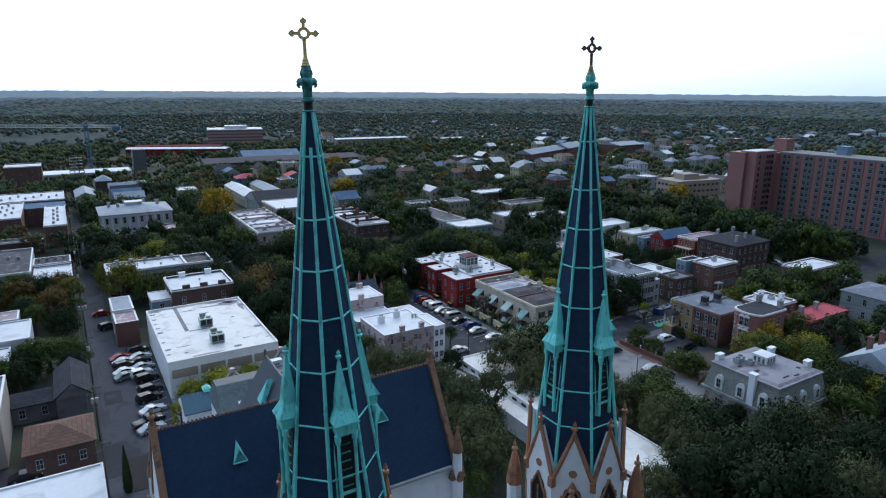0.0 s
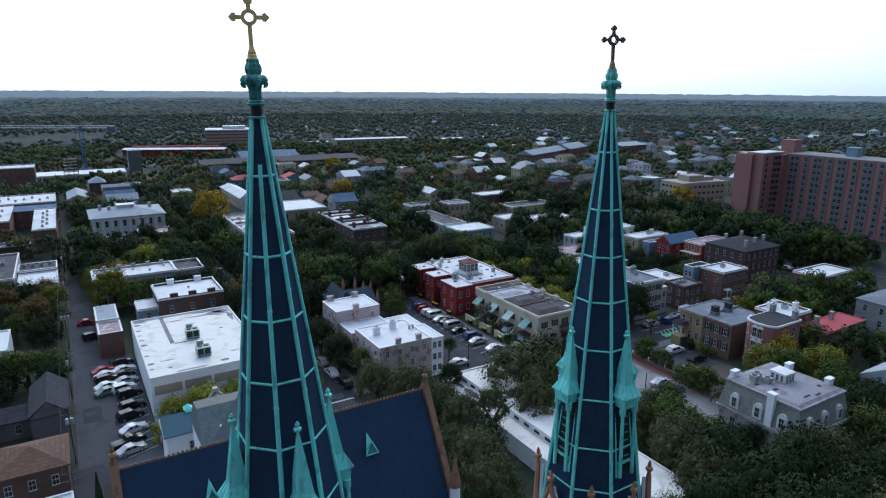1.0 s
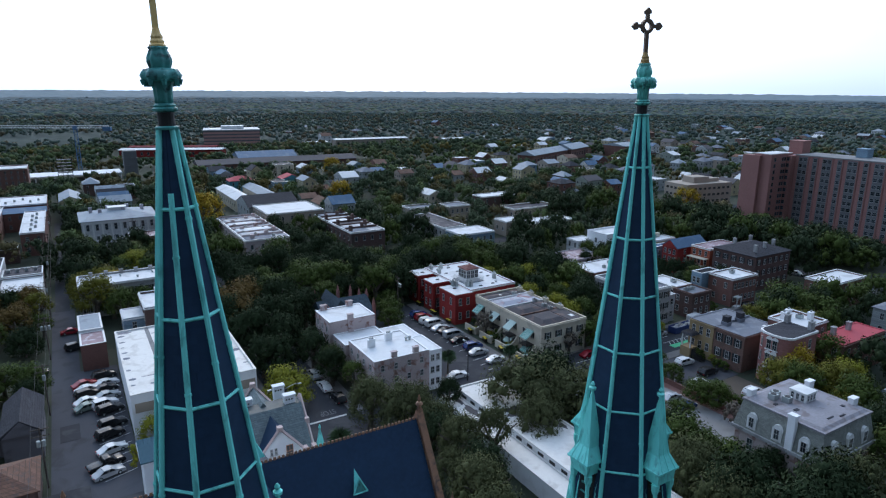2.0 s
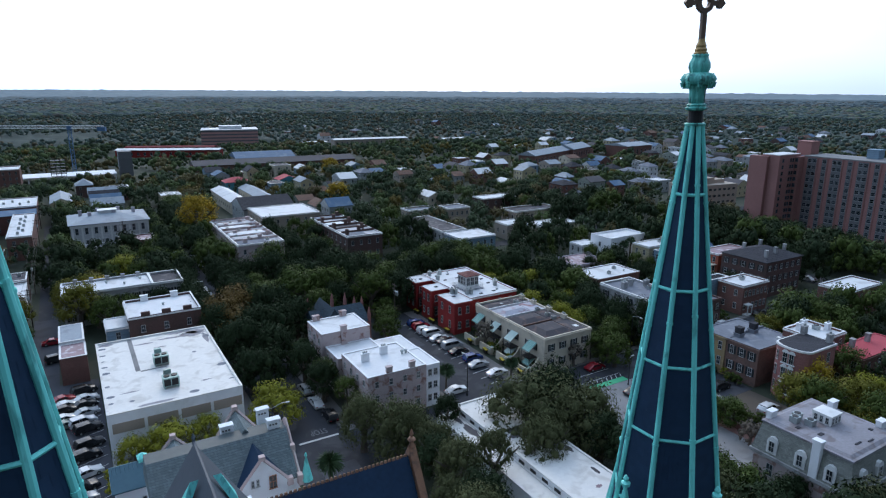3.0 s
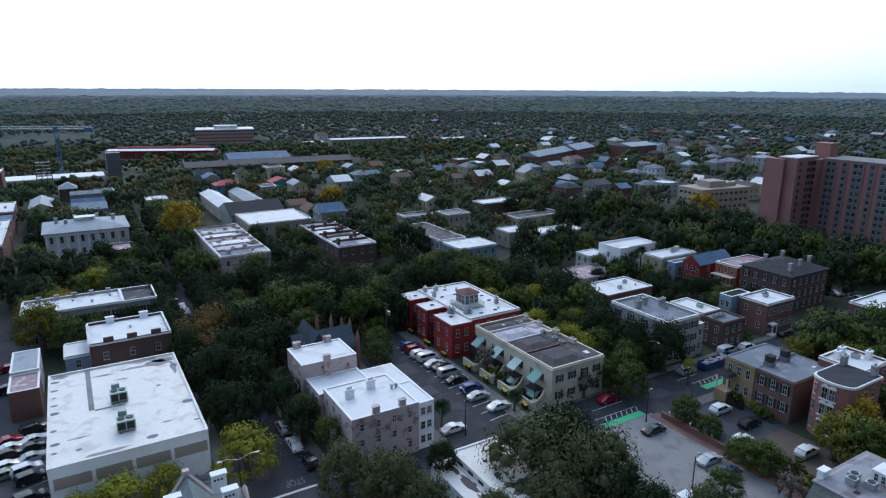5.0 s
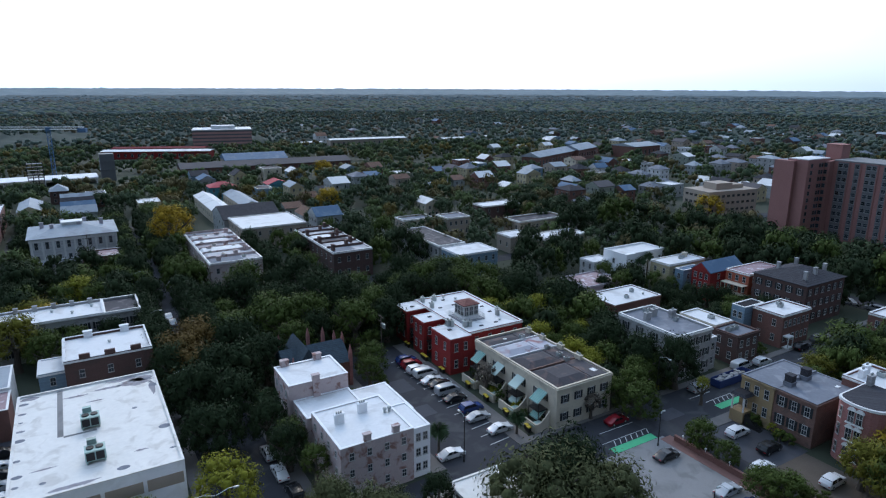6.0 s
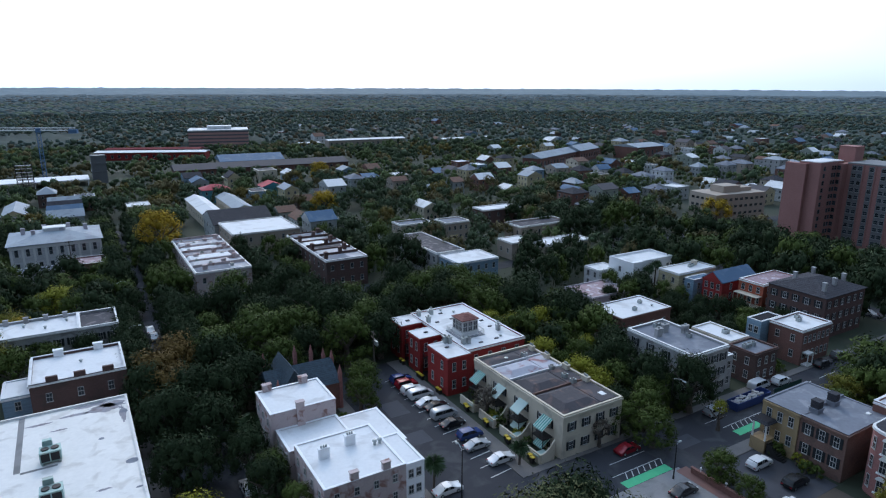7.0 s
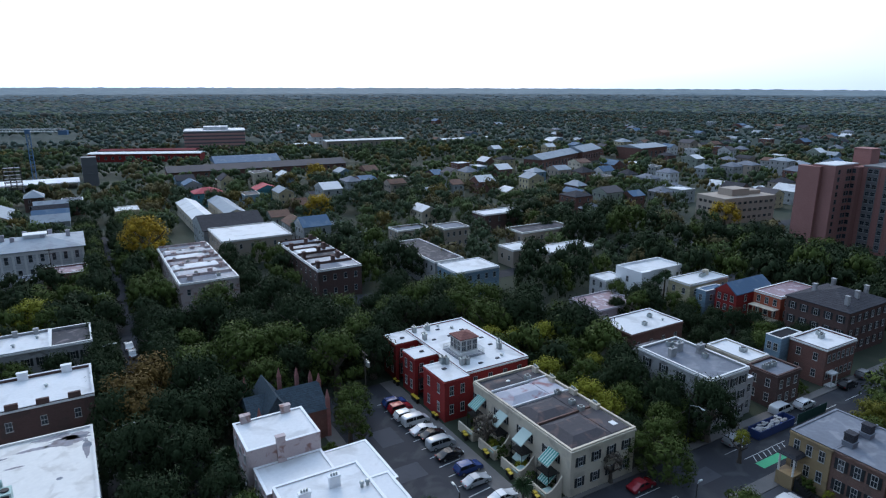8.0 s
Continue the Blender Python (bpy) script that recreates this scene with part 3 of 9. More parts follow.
    if windows and plain == "far":
        bm = bmesh.new()
        sh = (h - base) / storeys
        for s in range(storeys):
            z = base + s * sh + (sh - win[1]) * 0.45
            for n, run, face in ((ns, a, "s"), (nw, b, "w")):
                for i in range(n):
                    c = -run + 0.3 + (2 * run - 0.6) * (i + 0.5) / n
                    for k, (g, out) in enumerate(((0.0, 0.05), (0.08, 0.07))):
                        lo_, hi_ = c - win[0] / 2 + g, c + win[0] / 2 - g
                        box(bm, *((lo_, hi_, -b - out, -b) if face == "s" else (-a - out, -a, lo_, hi_)), z + g, z + win[1] - g)
                        bm.faces.ensure_lookup_table()
                        for f in bm.faces[-6:]:
                            f.material_index = k
        me = finish(bm, "fenestration")
        me.materials.append(M["sash"]), me.materials.append(M["glass"])
        tagged(put("fenestration", me, None, e), "rows of small sash windows", kind="stuff")
    elif windows:
        sh = (h - base) / storeys
        for s in range(storeys):
            z = base + s * sh + (sh - win[1]) * 0.45
            if ns:
                window_row(e, "s", -a + 0.3, a - 0.3, -b, z, ns, w=win[0], h=win[1], mat=trim, shutters=shutters, plain=plain)
            if nw:
                window_row(e, "w", -b + 0.3, b - 0.3, -a, z, nw, w=win[0], h=win[1], mat=trim, shutters=shutters, plain=plain)
    return e

# ---- ground, roads, pavements ----
def slab(name, x0, x1, y0, y1, z0, z1, mat, label, category="ground"):
    bm = bmesh.new()
    box(bm, x0, x1, y0, y1, z0, z1)
    return tagged(put(name, finish(bm, name), M[mat]), label, category, kind="structure")


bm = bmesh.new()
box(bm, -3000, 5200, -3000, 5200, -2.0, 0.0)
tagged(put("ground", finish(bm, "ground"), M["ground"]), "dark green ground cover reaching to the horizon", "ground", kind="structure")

ROADS = dict(
    road_lane=(0.2, 5.4, 60, 200), road_lane_far=(1.0, 4.4, 199, 330), road_oak=(36.6, 47.6, 88, 200), road_oak_far=(40.4, 45.6, 199, 330), road_court=(69.8, 84.0, 103, 158), road_cross=(-80, 320, 99.0, 109.6),
    road_far=(48, 330, 205.0, 211.5), road_east=(107.5, 112.5, 10, 99), road_tower=(205, 214, 20, 320),
)
for i, (n, (a, b, c, d)) in enumerate(ROADS.items()):
    slab(n, a, b, c, d, -0.2, 0.012 + 0.006 * i, "asphalt" if n != "road_lane" else "asphaltold", "worn grey asphalt street", "road")
    taken.append((a, b, c, d))
PAVES = dict(
    pavement_a=(67.4, 69.8, 110, 158), pavement_b=(84.0, 87.0, 110, 158), pavement_c=(84.0, 125.0, 109.6, 111.0), pavement_d=(112, 200, 109.6, 111.2),
    pavement_e=(47.6, 50.2, 110, 150), pavement_f=(34.2, 36.6, 110, 160), pavement_g=(112.5, 200, 96.6, 99.0),
)
for i, (n, q) in enumerate(PAVES.items()):
    slab(n, *q, -0.2, 0.13 + 0.005 * i, "paving", "grey paved footway with a raised kerb", "pavement")
    taken.append(q)
slab("car_park", 5.3, 12.3, 104, 155, -0.2, 0.06, "asphaltold", "worn asphalt car park with white bay lines", "road")
slab("yard", 88.0, 107.0, 68, 99.5, -0.2, 0.075, "concrete", "pale concrete yard used as car park", "road")
taken.extend([(5.4, 12.3, 96, 175), (88, 107, 68, 99.5)])

# ---- the church: two towers with copper-ribbed spires ----
EIGHTH = math.pi / 8


def spire_r(z):
    """Corner radius of the spire at height z."""
    return 0.19 + 0.1235 * (57.0 - z)


def octagon(z, r):
    return [Vector((r * math.cos(EIGHTH + i * math.pi / 4), r * math.sin(EIGHTH + i * math.pi / 4), z)) for i in range(8)]


def fluted(bm, profile, lobes, depth, n=48):
    """A turned solid whose sides swell into lobes."""
    rings = [[bm.verts.new((r * (1 + depth * math.cos(lobes * 2 * math.pi * i / n)) * math.cos(2 * math.pi * i / n), r * (1 + depth * math.cos(lobes * 2 * math.pi * i / n)) * math.sin(2 * math.pi * i / n), z))
              for i in range(n)] for r, z in profile]
    for a, b in zip(rings, rings[1:]):
        for i in range(n):
            bm.faces.new((a[i], a[(i + 1) % n], b[(i + 1) % n], b[i]))
    bm.faces.new(rings[0][::-1])
    bm.faces.new(rings[-1])


def slate_panel(bm, a, b, c, d, course, width, rng):
    """Thin lapped slates over the quad a (lower left), b (lower right), c (upper right), d (upper left)."""
    up = (((c + d) - (a + b)) / 2)
    n = max(1, int(up.length / course))
    nrm = (b - a).cross(d - a).normalized()
    for k in range(n):
        t0, t1 = k / n, min(1.0, (k + 1.0) / n)
        p0, p1, q0, q1 = a.lerp(d, t0), b.lerp(c, t0), a.lerp(d, t1), b.lerp(c, t1)
        m = max(1, round((p1 - p0).length / width))
        off = 0.5 * (k % 2)
        cuts = [0.0] + [(j + off) / m for j in range(1 if off == 0 else 0, m) if 0.02 < (j + off) / m < 0.98] + [1.0]
        for u, v in zip(cuts, cuts[1:]):
            lift = nrm * rng.uniform(0.01, 0.017)
            g = 0.006 / max(0.1, (p1 - p0).length)
            w0, w1 = p0.lerp(p1, u + g) + lift, p0.lerp(p1, v - g) + lift
            x0, x1 = q0.lerp(q1, u + g) + nrm * 0.004, q0.lerp(q1, v - g) + nrm * 0.004
            vs = [bm.verts.new(z) for z in (w0, w1, x1, x0, w0 - lift, w1 - lift)]
            bm.faces.new((vs[0], vs[1], vs[2], vs[3]))
            bm.faces.new((vs[4], vs[5], vs[1], vs[0]))


def slate_courses(rings, course, width, seed):
    bm = bmesh.new()
    rng = random.Random(seed)
    for lo, hi, i in rings:
        slate_panel(bm, lo[i], lo[(i + 1) % 8], hi[(i + 1) % 8], hi[i], course, width, rng)
    return bm


def church_tower(cx, cy, cross_mat, label):
    # the old towers lean by a degree towards the square
    lean = Matrix.Rotation(radians(-1.05), 4, Vector((0.515, 0.857, 0)))
    e = thing("church_tower", label, "church tower", pose(cx, cy, 58) @ lean @ pose(0, 0, -58))
    taken.append((cx - 5, cx + 5, cy - 5, cy + 5))
    # slate pyramid
    bm = bmesh.new()
    lo, hi = 33.0, 57.0
    va = [bm.verts.new(p) for p in octagon(lo, spire_r(lo))]
    vb = [bm.verts.new(p) for p in octagon(hi, spire_r(hi))]
    for i in range(8):
        bm.faces.new((va[i], va[(i + 1) % 8], vb[(i + 1) % 8], vb[i]))
    bm.faces.new(vb)
    part("spire_roof", bm, M["slate"], e, "dark blue slate spire roof")
    slates = part("slate", slate_courses([(octagon(35.6, spire_r(35.6) + 0.004), octagon(57.0, spire_r(57.0) + 0.004), i) for i in range(8)], 0.26, 0.3, 7), M["slate"], e)
    tagged(slates, "courses of thin dark blue slates", kind="stuff")
    # ribs up the eight edges, and rails between them
    for i in range(8):
        a, b = octagon(lo, spire_r(lo) + 0.02)[i], octagon(hi, spire_r(hi) + 0.02)[i]
        if cross_mat == "gold" and i == 5:
            b = a.lerp(b, 0.93)
        bm = bmesh.new()
        rod(bm, a, b, 0.115, 0.075, 8)
        for k in range(6):
            p = a.lerp(b, (k + 0.4 + 0.07 * (i % 3)) / 6)
            q = a.lerp(b, (k + 0.4 + 0.07 * (i % 3)) / 6 + 0.003)
            rod(bm, p, q, 0.128 - 0.006 * k, n=8)
        part("rib", bm, M["copper"], e)
    for z in (54.9, 51.95, 49.5, 47.1, 44.5, 41.75, 39.0, 36.6):
        pts = octagon(z, spire_r(z) + 0.015)
        bm = bmesh.new()
        rod(bm, pts[0].lerp(pts[1], 0.03), pts[0].lerp(pts[1], 0.97), 0.056, n=6)
        me = finish(bm, "rail")
        for i in range(8):
            put("rail", me, M["copper"], e, pose(0, 0, 0, 0, 0, 45 * i))
    # neck, leafy collar and cross
    lobed = M["copper_streaked" if cross_mat == "bronze" else "copper_dark"]
    bm = bmesh.new()
    lathe(bm, ((0.3, 56.94), (0.31, 57.0), (0.27, 57.03)), 16)
    part("neck_band", bm, lobed, e)
    bm = bmesh.new()
    lathe(bm, ((0.22, 57.02), (0.21, 57.2), (0.215, 57.4)), 16)
    part("neck", bm, M["iron"], e, "dark metal neck below the finial")
    bm = bmesh.new()
    lathe(bm, ((0.22, 57.38), (0.31, 57.42), (0.32, 57.47), (0.26, 57.51), (0.28, 57.55), (0.22, 57.6)), 16)
    part("neck_ring", bm, lobed, e)
    bm = bmesh.new()
    fluted(bm, ((0.2, 57.57), (0.205, 57.75), (0.215, 57.95), (0.24, 58.08), (0.26, 58.18)), 8, 0.1)
    fluted(bm, ((0.22, 58.4), (0.25, 58.5), (0.285, 58.62), (0.275, 58.74), (0.22, 58.87), (0.2, 58.92), (0.23, 58.97), (0.19, 59.0)), 8, 0.09)
    smooth(part("finial", bm, lobed, e, "fluted green copper finial"))
    bm = bmesh.new()
    fluted(bm, ((0.24, 58.16), (0.35, 58.12), (0.43, 58.17), (0.46, 58.27), (0.44, 58.37), (0.36, 58.44), (0.24, 58.48)), 8, 0.08)
    collar = smooth(part("collar", bm, lobed, e, "swelling leafy copper collar"))
    for i in range(8):
        bm = bmesh.new()
        t = i * math.pi / 4
        c, d = math.cos(t), math.sin(t)
        rod(bm, (0.44 * c, 0.44 * d, 58.2), (0.42 * c, 0.42 * d, 58.06), 0.08, 0.055, 7)
        rod(bm, (0.42 * c, 0.42 * d, 58.06), (0.35 * c, 0.35 * d, 58.04), 0.055, 0.03, 6)
        rod(bm, (0.48 * c, 0.48 * d, 58.26), (0.38 * c, 0.38 * d, 58.44), 0.045, 0.03, 6)
        part("leaf_curl", bm, lobed, collar)
    bm = bmesh.new()
    lathe(bm, ((0.19, 58.97), (0.2, 59.03), (0.165, 59.06), (0.175, 59.12), (0.14, 59.18), (0.15, 59.23), (0.11, 59.32), (0.085, 59.42)), 12)
    part("cross_base", bm, M["gold" if cross_mat == "gold" else "ochre"], e, "moulded gilded foot of the cross")
    bm = bmesh.new()
    t = 0.055
    box(bm, -0.075, 0.075, -t, t, 59.3, 60.17)
    cross = part("cross", bm, M[cross_mat], e, "ringed cross with pointed arms", pose(0, 0, 0, 0, 0, -12))
    for dx, dz in ((1, 0), (-1, 0), (0, 1)):
        bm = bmesh.new()
        box(bm, *((-0.07, 0.07, -t, t, 60.62, 60.86) if dz else ((0.22, 0.46, -t, t, 60.33, 60.47) if dx > 0 else (-0.46, -0.22, -t, t, 60.33, 60.47))))
        c = Vector((dx * 0.54, 0, 60.4 + (dz * 0.54)))
        u, v = Vector((dx, 0, dz)), Vector((-dz, 0, dx))
        outline = [c + u * 0.16, c + v * 0.15 + u * 0.02, c + v * 0.13 - u * 0.08, c + v * 0.06 - u * 0.1, c - v * 0.06 - u * 0.1, c - v * 0.13 - u * 0.08, c - v * 0.15 + u * 0.02]
        prism(bm, [(p.x, p.z) for p in outline], -t, t, "y")
        part("cross_arm", bm, M[cross_mat], cross)
    n = 20
    bm = bmesh.new()
    loops = [[bm.verts.new((r * math.cos(2 * math.pi * i / n), y, 60.4 + r * math.sin(2 * math.pi * i / n))) for i in range(n)]
             for r, y in ((0.15, -t * 1.2), (0.28, -t * 1.2), (0.28, t * 1.2), (0.15, t * 1.2))]
    for k in range(4):
        for i in range(n):
            bm.faces.new((loops[k][i], loops[k][(i + 1) % n], loops[(k + 1) % 4][(i + 1) % n], loops[(k + 1) % 4][i]))
    part("cross_ring", bm, M[cross_mat], cross)
    # dormers with their own little spires on four faces
    for i in range(4):
        ang = 90 * i
        apo = lambda z: spire_r(z) * math.cos(EIGHTH)
        bm = bmesh.new()
        x = apo(42.0) + 0.2
        vs = [bm.verts.new((x + sx * 0.62, sy * 0.62, 42.15)) for sx, sy in ((-1, -1), (1, -1), (1, 1), (-1, 1))]
        v1 = [bm.verts.new((x + sx * 0.36 - 0.06, sy * 0.36, 42.75)) for sx, sy in ((-1, -1), (1, -1), (1, 1), (-1, 1))]
        v2 = [bm.verts.new((x - 0.1 + sx * 0.06, sy * 0.06, 45.15)) for sx, sy in ((-1, -1), (1, -1), (1, 1), (-1, 1))]
        for p, q in ((vs, v1), (v1, v2)):
            for k in range(4):
                bm.faces.new((p[k], p[(k + 1) % 4], q[(k + 1) % 4], q[k]))
        bm.faces.new(vs[::-1]), bm.faces.new(v2)
        box(bm, x - 0.64, x + 0.64, -0.64, 0.64, 42.06, 42.15)
        lu = part("dormer", bm, M["copper"], e, "green copper dormer with a pointed spirelet", pose(0, 0, 0, 0, 0, ang))
        bm = bmesh.new()
        lathe(bm, ((0.07, 45.1), (0.06, 45.3), (0.15, 45.36), (0.16, 45.46), (0.06, 45.52), (0.1, 45.62), (0.03, 45.74)), 8, cx=x - 0.1)
        part("dormer_finial", bm, M["copper"], lu)
        for k in (-2, 0, 2):
            bm = bmesh.new()
            rod(bm, (x + 0.63, k * 0.2, 42.15), (x + 0.3, k * 0.13, 42.77), 0.022, n=5), rod(bm, (x + 0.3, k * 0.13, 42.77), (x - 0.05, k * 0.02, 45.0), 0.022, 0.014, 5)
            part("roof_seam", bm, M["copper"], lu)
        bm = bmesh.new()
        box(bm, x - 0.62, x + 0.5, -0.5, 0.5, 41.5, 42.06, -0.05)
        part("dormer_head", bm, M["copper"], lu)
        bm = bmesh.new()
        box(bm, x - 0.9, x + 0.35, -0.5, 0.5, 38.1, 38.25)
        part("dormer_sill", bm, M["copper"], lu)
        for sy in (-1, 1):
            bm = bmesh.new()
            rod(bm, (apo(37.4) + 0.1, sy * 0.45, 37.4), (x + 0.38, sy * 0.45, 41.1), 0.11, 0.09, 8)
            lathe(bm, ((0.1, 41.0), (0.17, 41.2), (0.17, 41.5)), 8, cx=x + 0.36, cy=sy * 0.45)
            part("column", bm, M["copper"], lu)
            bm = bmesh.new()
            rod(bm, (apo(37.4) + 0.02, sy * 0.62, 37.4), (x - 0.2, sy * 0.5, 41.5), 0.07, 0.06, 6)
            part("side_post", bm, M["copper"], lu)
        for k in range(7):
            z = 38.5 + k * 0.44
            bm = bmesh.new()
            box(bm, apo(z) + 0.02, apo(z) + 0.12, -0.28, 0.28, z, z + 0.05)
            part("louvre", bm, M["copper_dark"], lu)
        # flat dark panel; the shaded gap behind the louvres is put into its colour
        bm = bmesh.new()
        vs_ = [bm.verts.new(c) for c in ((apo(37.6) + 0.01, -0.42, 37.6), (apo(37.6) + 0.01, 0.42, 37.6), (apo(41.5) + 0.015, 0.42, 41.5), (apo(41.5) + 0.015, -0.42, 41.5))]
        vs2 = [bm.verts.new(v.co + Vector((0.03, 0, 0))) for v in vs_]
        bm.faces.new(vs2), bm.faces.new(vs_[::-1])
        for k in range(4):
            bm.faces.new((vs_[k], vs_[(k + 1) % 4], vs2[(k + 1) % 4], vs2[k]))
        part("opening", bm, M["iron"], lu, "dark panel coloured as the shaded opening behind the louvres")
    # white octagonal drum with a gable on every face
    R = spire_r(33.0) + 0.28
    bm = bmesh.new()
    lathe(bm, ((R, 20.0), (R, 33.2)), 8, EIGHTH)
    part("drum", bm, M["white"], e, "white stuccoed octagonal belfry")
    side, apo_d = 2 * R * math.sin(EIGHTH), R * math.cos(EIGHTH)
    for i in range(8):
        m = pose(0, 0, 0, 0, 0, 45 * i)
        bm = bmesh.new()
        w = side / 2
        prism(bm, ((-w, 31.5), (w, 31.5), (w, 33.2), (0, 36.3), (-w, 33.2)), apo_d - 0.35, apo_d + 0.05, "x")
        g = part("gable", bm, M["white"], e, "", m)
        bm = bmesh.new()
        for s in (-1, 1):
            rod(bm, (apo_d, s * w, 33.0), (apo_d, 0, 36.45), 0.17, 0.15, 6)
        box(bm, apo_d - 0.3, apo_d + 0.25, w - 0.2, w + 0.2, 32.5, 33.2)
        lathe(bm, ((0.13, 36.3), (0.1, 36.7), (0.22, 36.8), (0.2, 36.95), (0.07, 37.0), (0.12, 37.15), (0.03, 37.4)), 8, cx=apo_d)
        part("gable_coping", bm, M["copper_brown"], g, "brown copper coping with a finial")
        bm = bmesh.new()
        lathe(bm, ((0.27, 0), (0.27, 0.06)), 14)
        part("medallion", bm, M["copper_brown"], g, "", pose(apo_d + 0.05, 0, 33.6, 0, 90, 0))
        # dark pointed panel on solid wall, its colour standing for the opening's shade
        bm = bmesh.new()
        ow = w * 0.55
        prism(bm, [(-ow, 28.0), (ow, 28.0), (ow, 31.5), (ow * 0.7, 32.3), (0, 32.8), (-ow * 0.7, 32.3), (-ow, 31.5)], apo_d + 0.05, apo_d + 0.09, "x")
        o = part("belfry_opening", bm, M["iron"], e, "dark pointed panel coloured as a shaded belfry opening", m)
        bm = bmesh.new()
        for s in (-1, 0, 1):
            rod(bm, (apo_d + 0.12, s * ow * 0.95, 28.0), (apo_d + 0.12, s * ow * 0.95, 31.9), 0.07, n=6)
        for s in (-1, 1):
            rod(bm, (apo_d + 0.12, s * ow, 31.5), (apo_d + 0.12, 0, 32.95), 0.09, n=6)
        part("tracery", bm, M["copper_brown"], o)
    # square shaft and corner pinnacles
    bm = bmesh.new()
    box(bm, -3.6, 3.6, -3.6, 3.6, -0.3, 27.0)
    box(bm, -3.8, 3.8, -3.8, 3.8, 27.0, 27.5)
    part("shaft", bm, M["white"], e)
    for sx in (-1, 1):
        for sy in (-1, 1):
            bm = bmesh.new()
            x, y = sx * 3.0, sy * 3.0
            lathe(bm, ((0.55, 26), (0.55, 30.4)), 8, EIGHTH, x, y)
            p = part("pinnacle", bm, M["white"], e)
            bm = bmesh.new()
            lathe(bm, ((0.62, 30.3), (0.62, 30.5), (0.5, 31.4), (0.22, 32.6), (0.1, 32.8), (0.24, 32.95), (0.2, 33.1), (0.06, 33.2), (0.12, 33.35), (0.02, 33.7)), 8, EIGHTH, x, y)
            part("pinnacle_cap", bm, M["copper_brown"], p, "brown copper cone cap")
    return e


church_tower(10.13, 29.01, "gold", "white church tower with slate spire, green copper ribs and gilded cross")
church_tower(28.08, 29.38, "bronze", "white church tower with slate spire, green copper ribs and dark cross")

# ---- nave and transept ----
ch = thing("church", "white stuccoed church with steep blue slate roofs and brown copings", "church", pose(18.9, 63.0, 0))
bm = bmesh.new()
box(bm, -14.2, 16.9, -5.9, 5.9, -0.3, 14.2)
part("transept_wall", bm, M["white"], ch)
bm = bmesh.new()
prism(bm, ((-6.1, 14.2), (6.1, 14.2), (6.1, 14.4), (0, 25.0), (-6.1, 14.4)), -14.2, 16.8, "x")
part("transept_roof", bm, M["slate"], ch, "steep dark blue slate roof")
bm = bmesh.new()
box(bm, -6.0, 6.0, -32.5, -6.0, -0.3, 14.2), box(bm, -6.0, 6.0, 6.0, 17.0, -0.3, 14.2)
box(bm, -11, -6.0, -32.5, -6.0, -0.3, 8.0), box(bm, 6.0, 11, -32.5, -6.0, -0.3, 8.0)
part("nave_wall", bm, M["white"], ch)
bm = bmesh.new()
prism(bm, ((-6.2, 14.2), (6.2, 14.2), (6.2, 14.4), (0, 24.9), (-6.2, 14.4)), -34, 0, "y")
for s in (-1, 1):
    prism(bm, ((s * 6.0, 8.0), (s * 11.3, 8.0), (s * 11.3, 8.2), (s * 6.0, 11.0)), -32.5, -6.0, "y")
part("nave_roof", bm, M["slate"], ch, "steep dark blue slate roof")
bm = bmesh.new()
apse = [bm.verts.new(c) for c in ((-6.3, 0, 14.3), (-6.3, 13.0, 14.3), (-3.0, 18.0, 14.3), (3.0, 18.0, 14.3), (6.3, 13.0, 14.3), (6.3, 0, 14.3), (0, 0, 25.3), (0, 11.3, 25.5))]
for f in ((0, 6, 7, 1), (1, 7, 2), (2, 7, 3), (3, 7, 4), (4, 7, 6, 5), (0, 5, 6), (0, 1, 2, 3, 4, 5)):
    bm.faces.new([apse[i] for i in f])
part("apse_roof", bm, M["slate_grey"], ch, "grey slate roof over the apse")
bm = bmesh.new()
rod(bm, (0, 0.5, 25.4), (0, 11.3, 25.6), 0.18, n=6)
lathe(bm, ((0.2, 25.4), (0.12, 26.0), (0.22, 26.1), (0.03, 26.5)), 8, cy=11.3)
part("apse_ridge", bm, M["slate_grey"], ch)
for sx in (-1, 1):
    bm = bmesh.new()
    p0, p1, p2 = Vector((sx * 1.3, 6.0, 24.9)), Vector((sx * 2.5, 5.2, 22.3)), Vector((sx * 2.5, 6.8, 22.3))
    q = Vector((sx * 0.6, 6.0, 24.9))
    v = [bm.verts.new(p) for p in (p0, p1, p2, q, p1 - Vector((sx * 0.6, 0, 0)), p2 - Vector((sx * 0.6, 0, 0)))]
    for f in ((0, 1, 2), (0, 3, 4, 1), (0, 2, 5, 3), (3, 5, 4), (1, 4, 5, 2)):
        bm.faces.new([v[i] for i in f])
    part("roof_vent", bm, M["copper"], ch, "bright green copper roof vent")
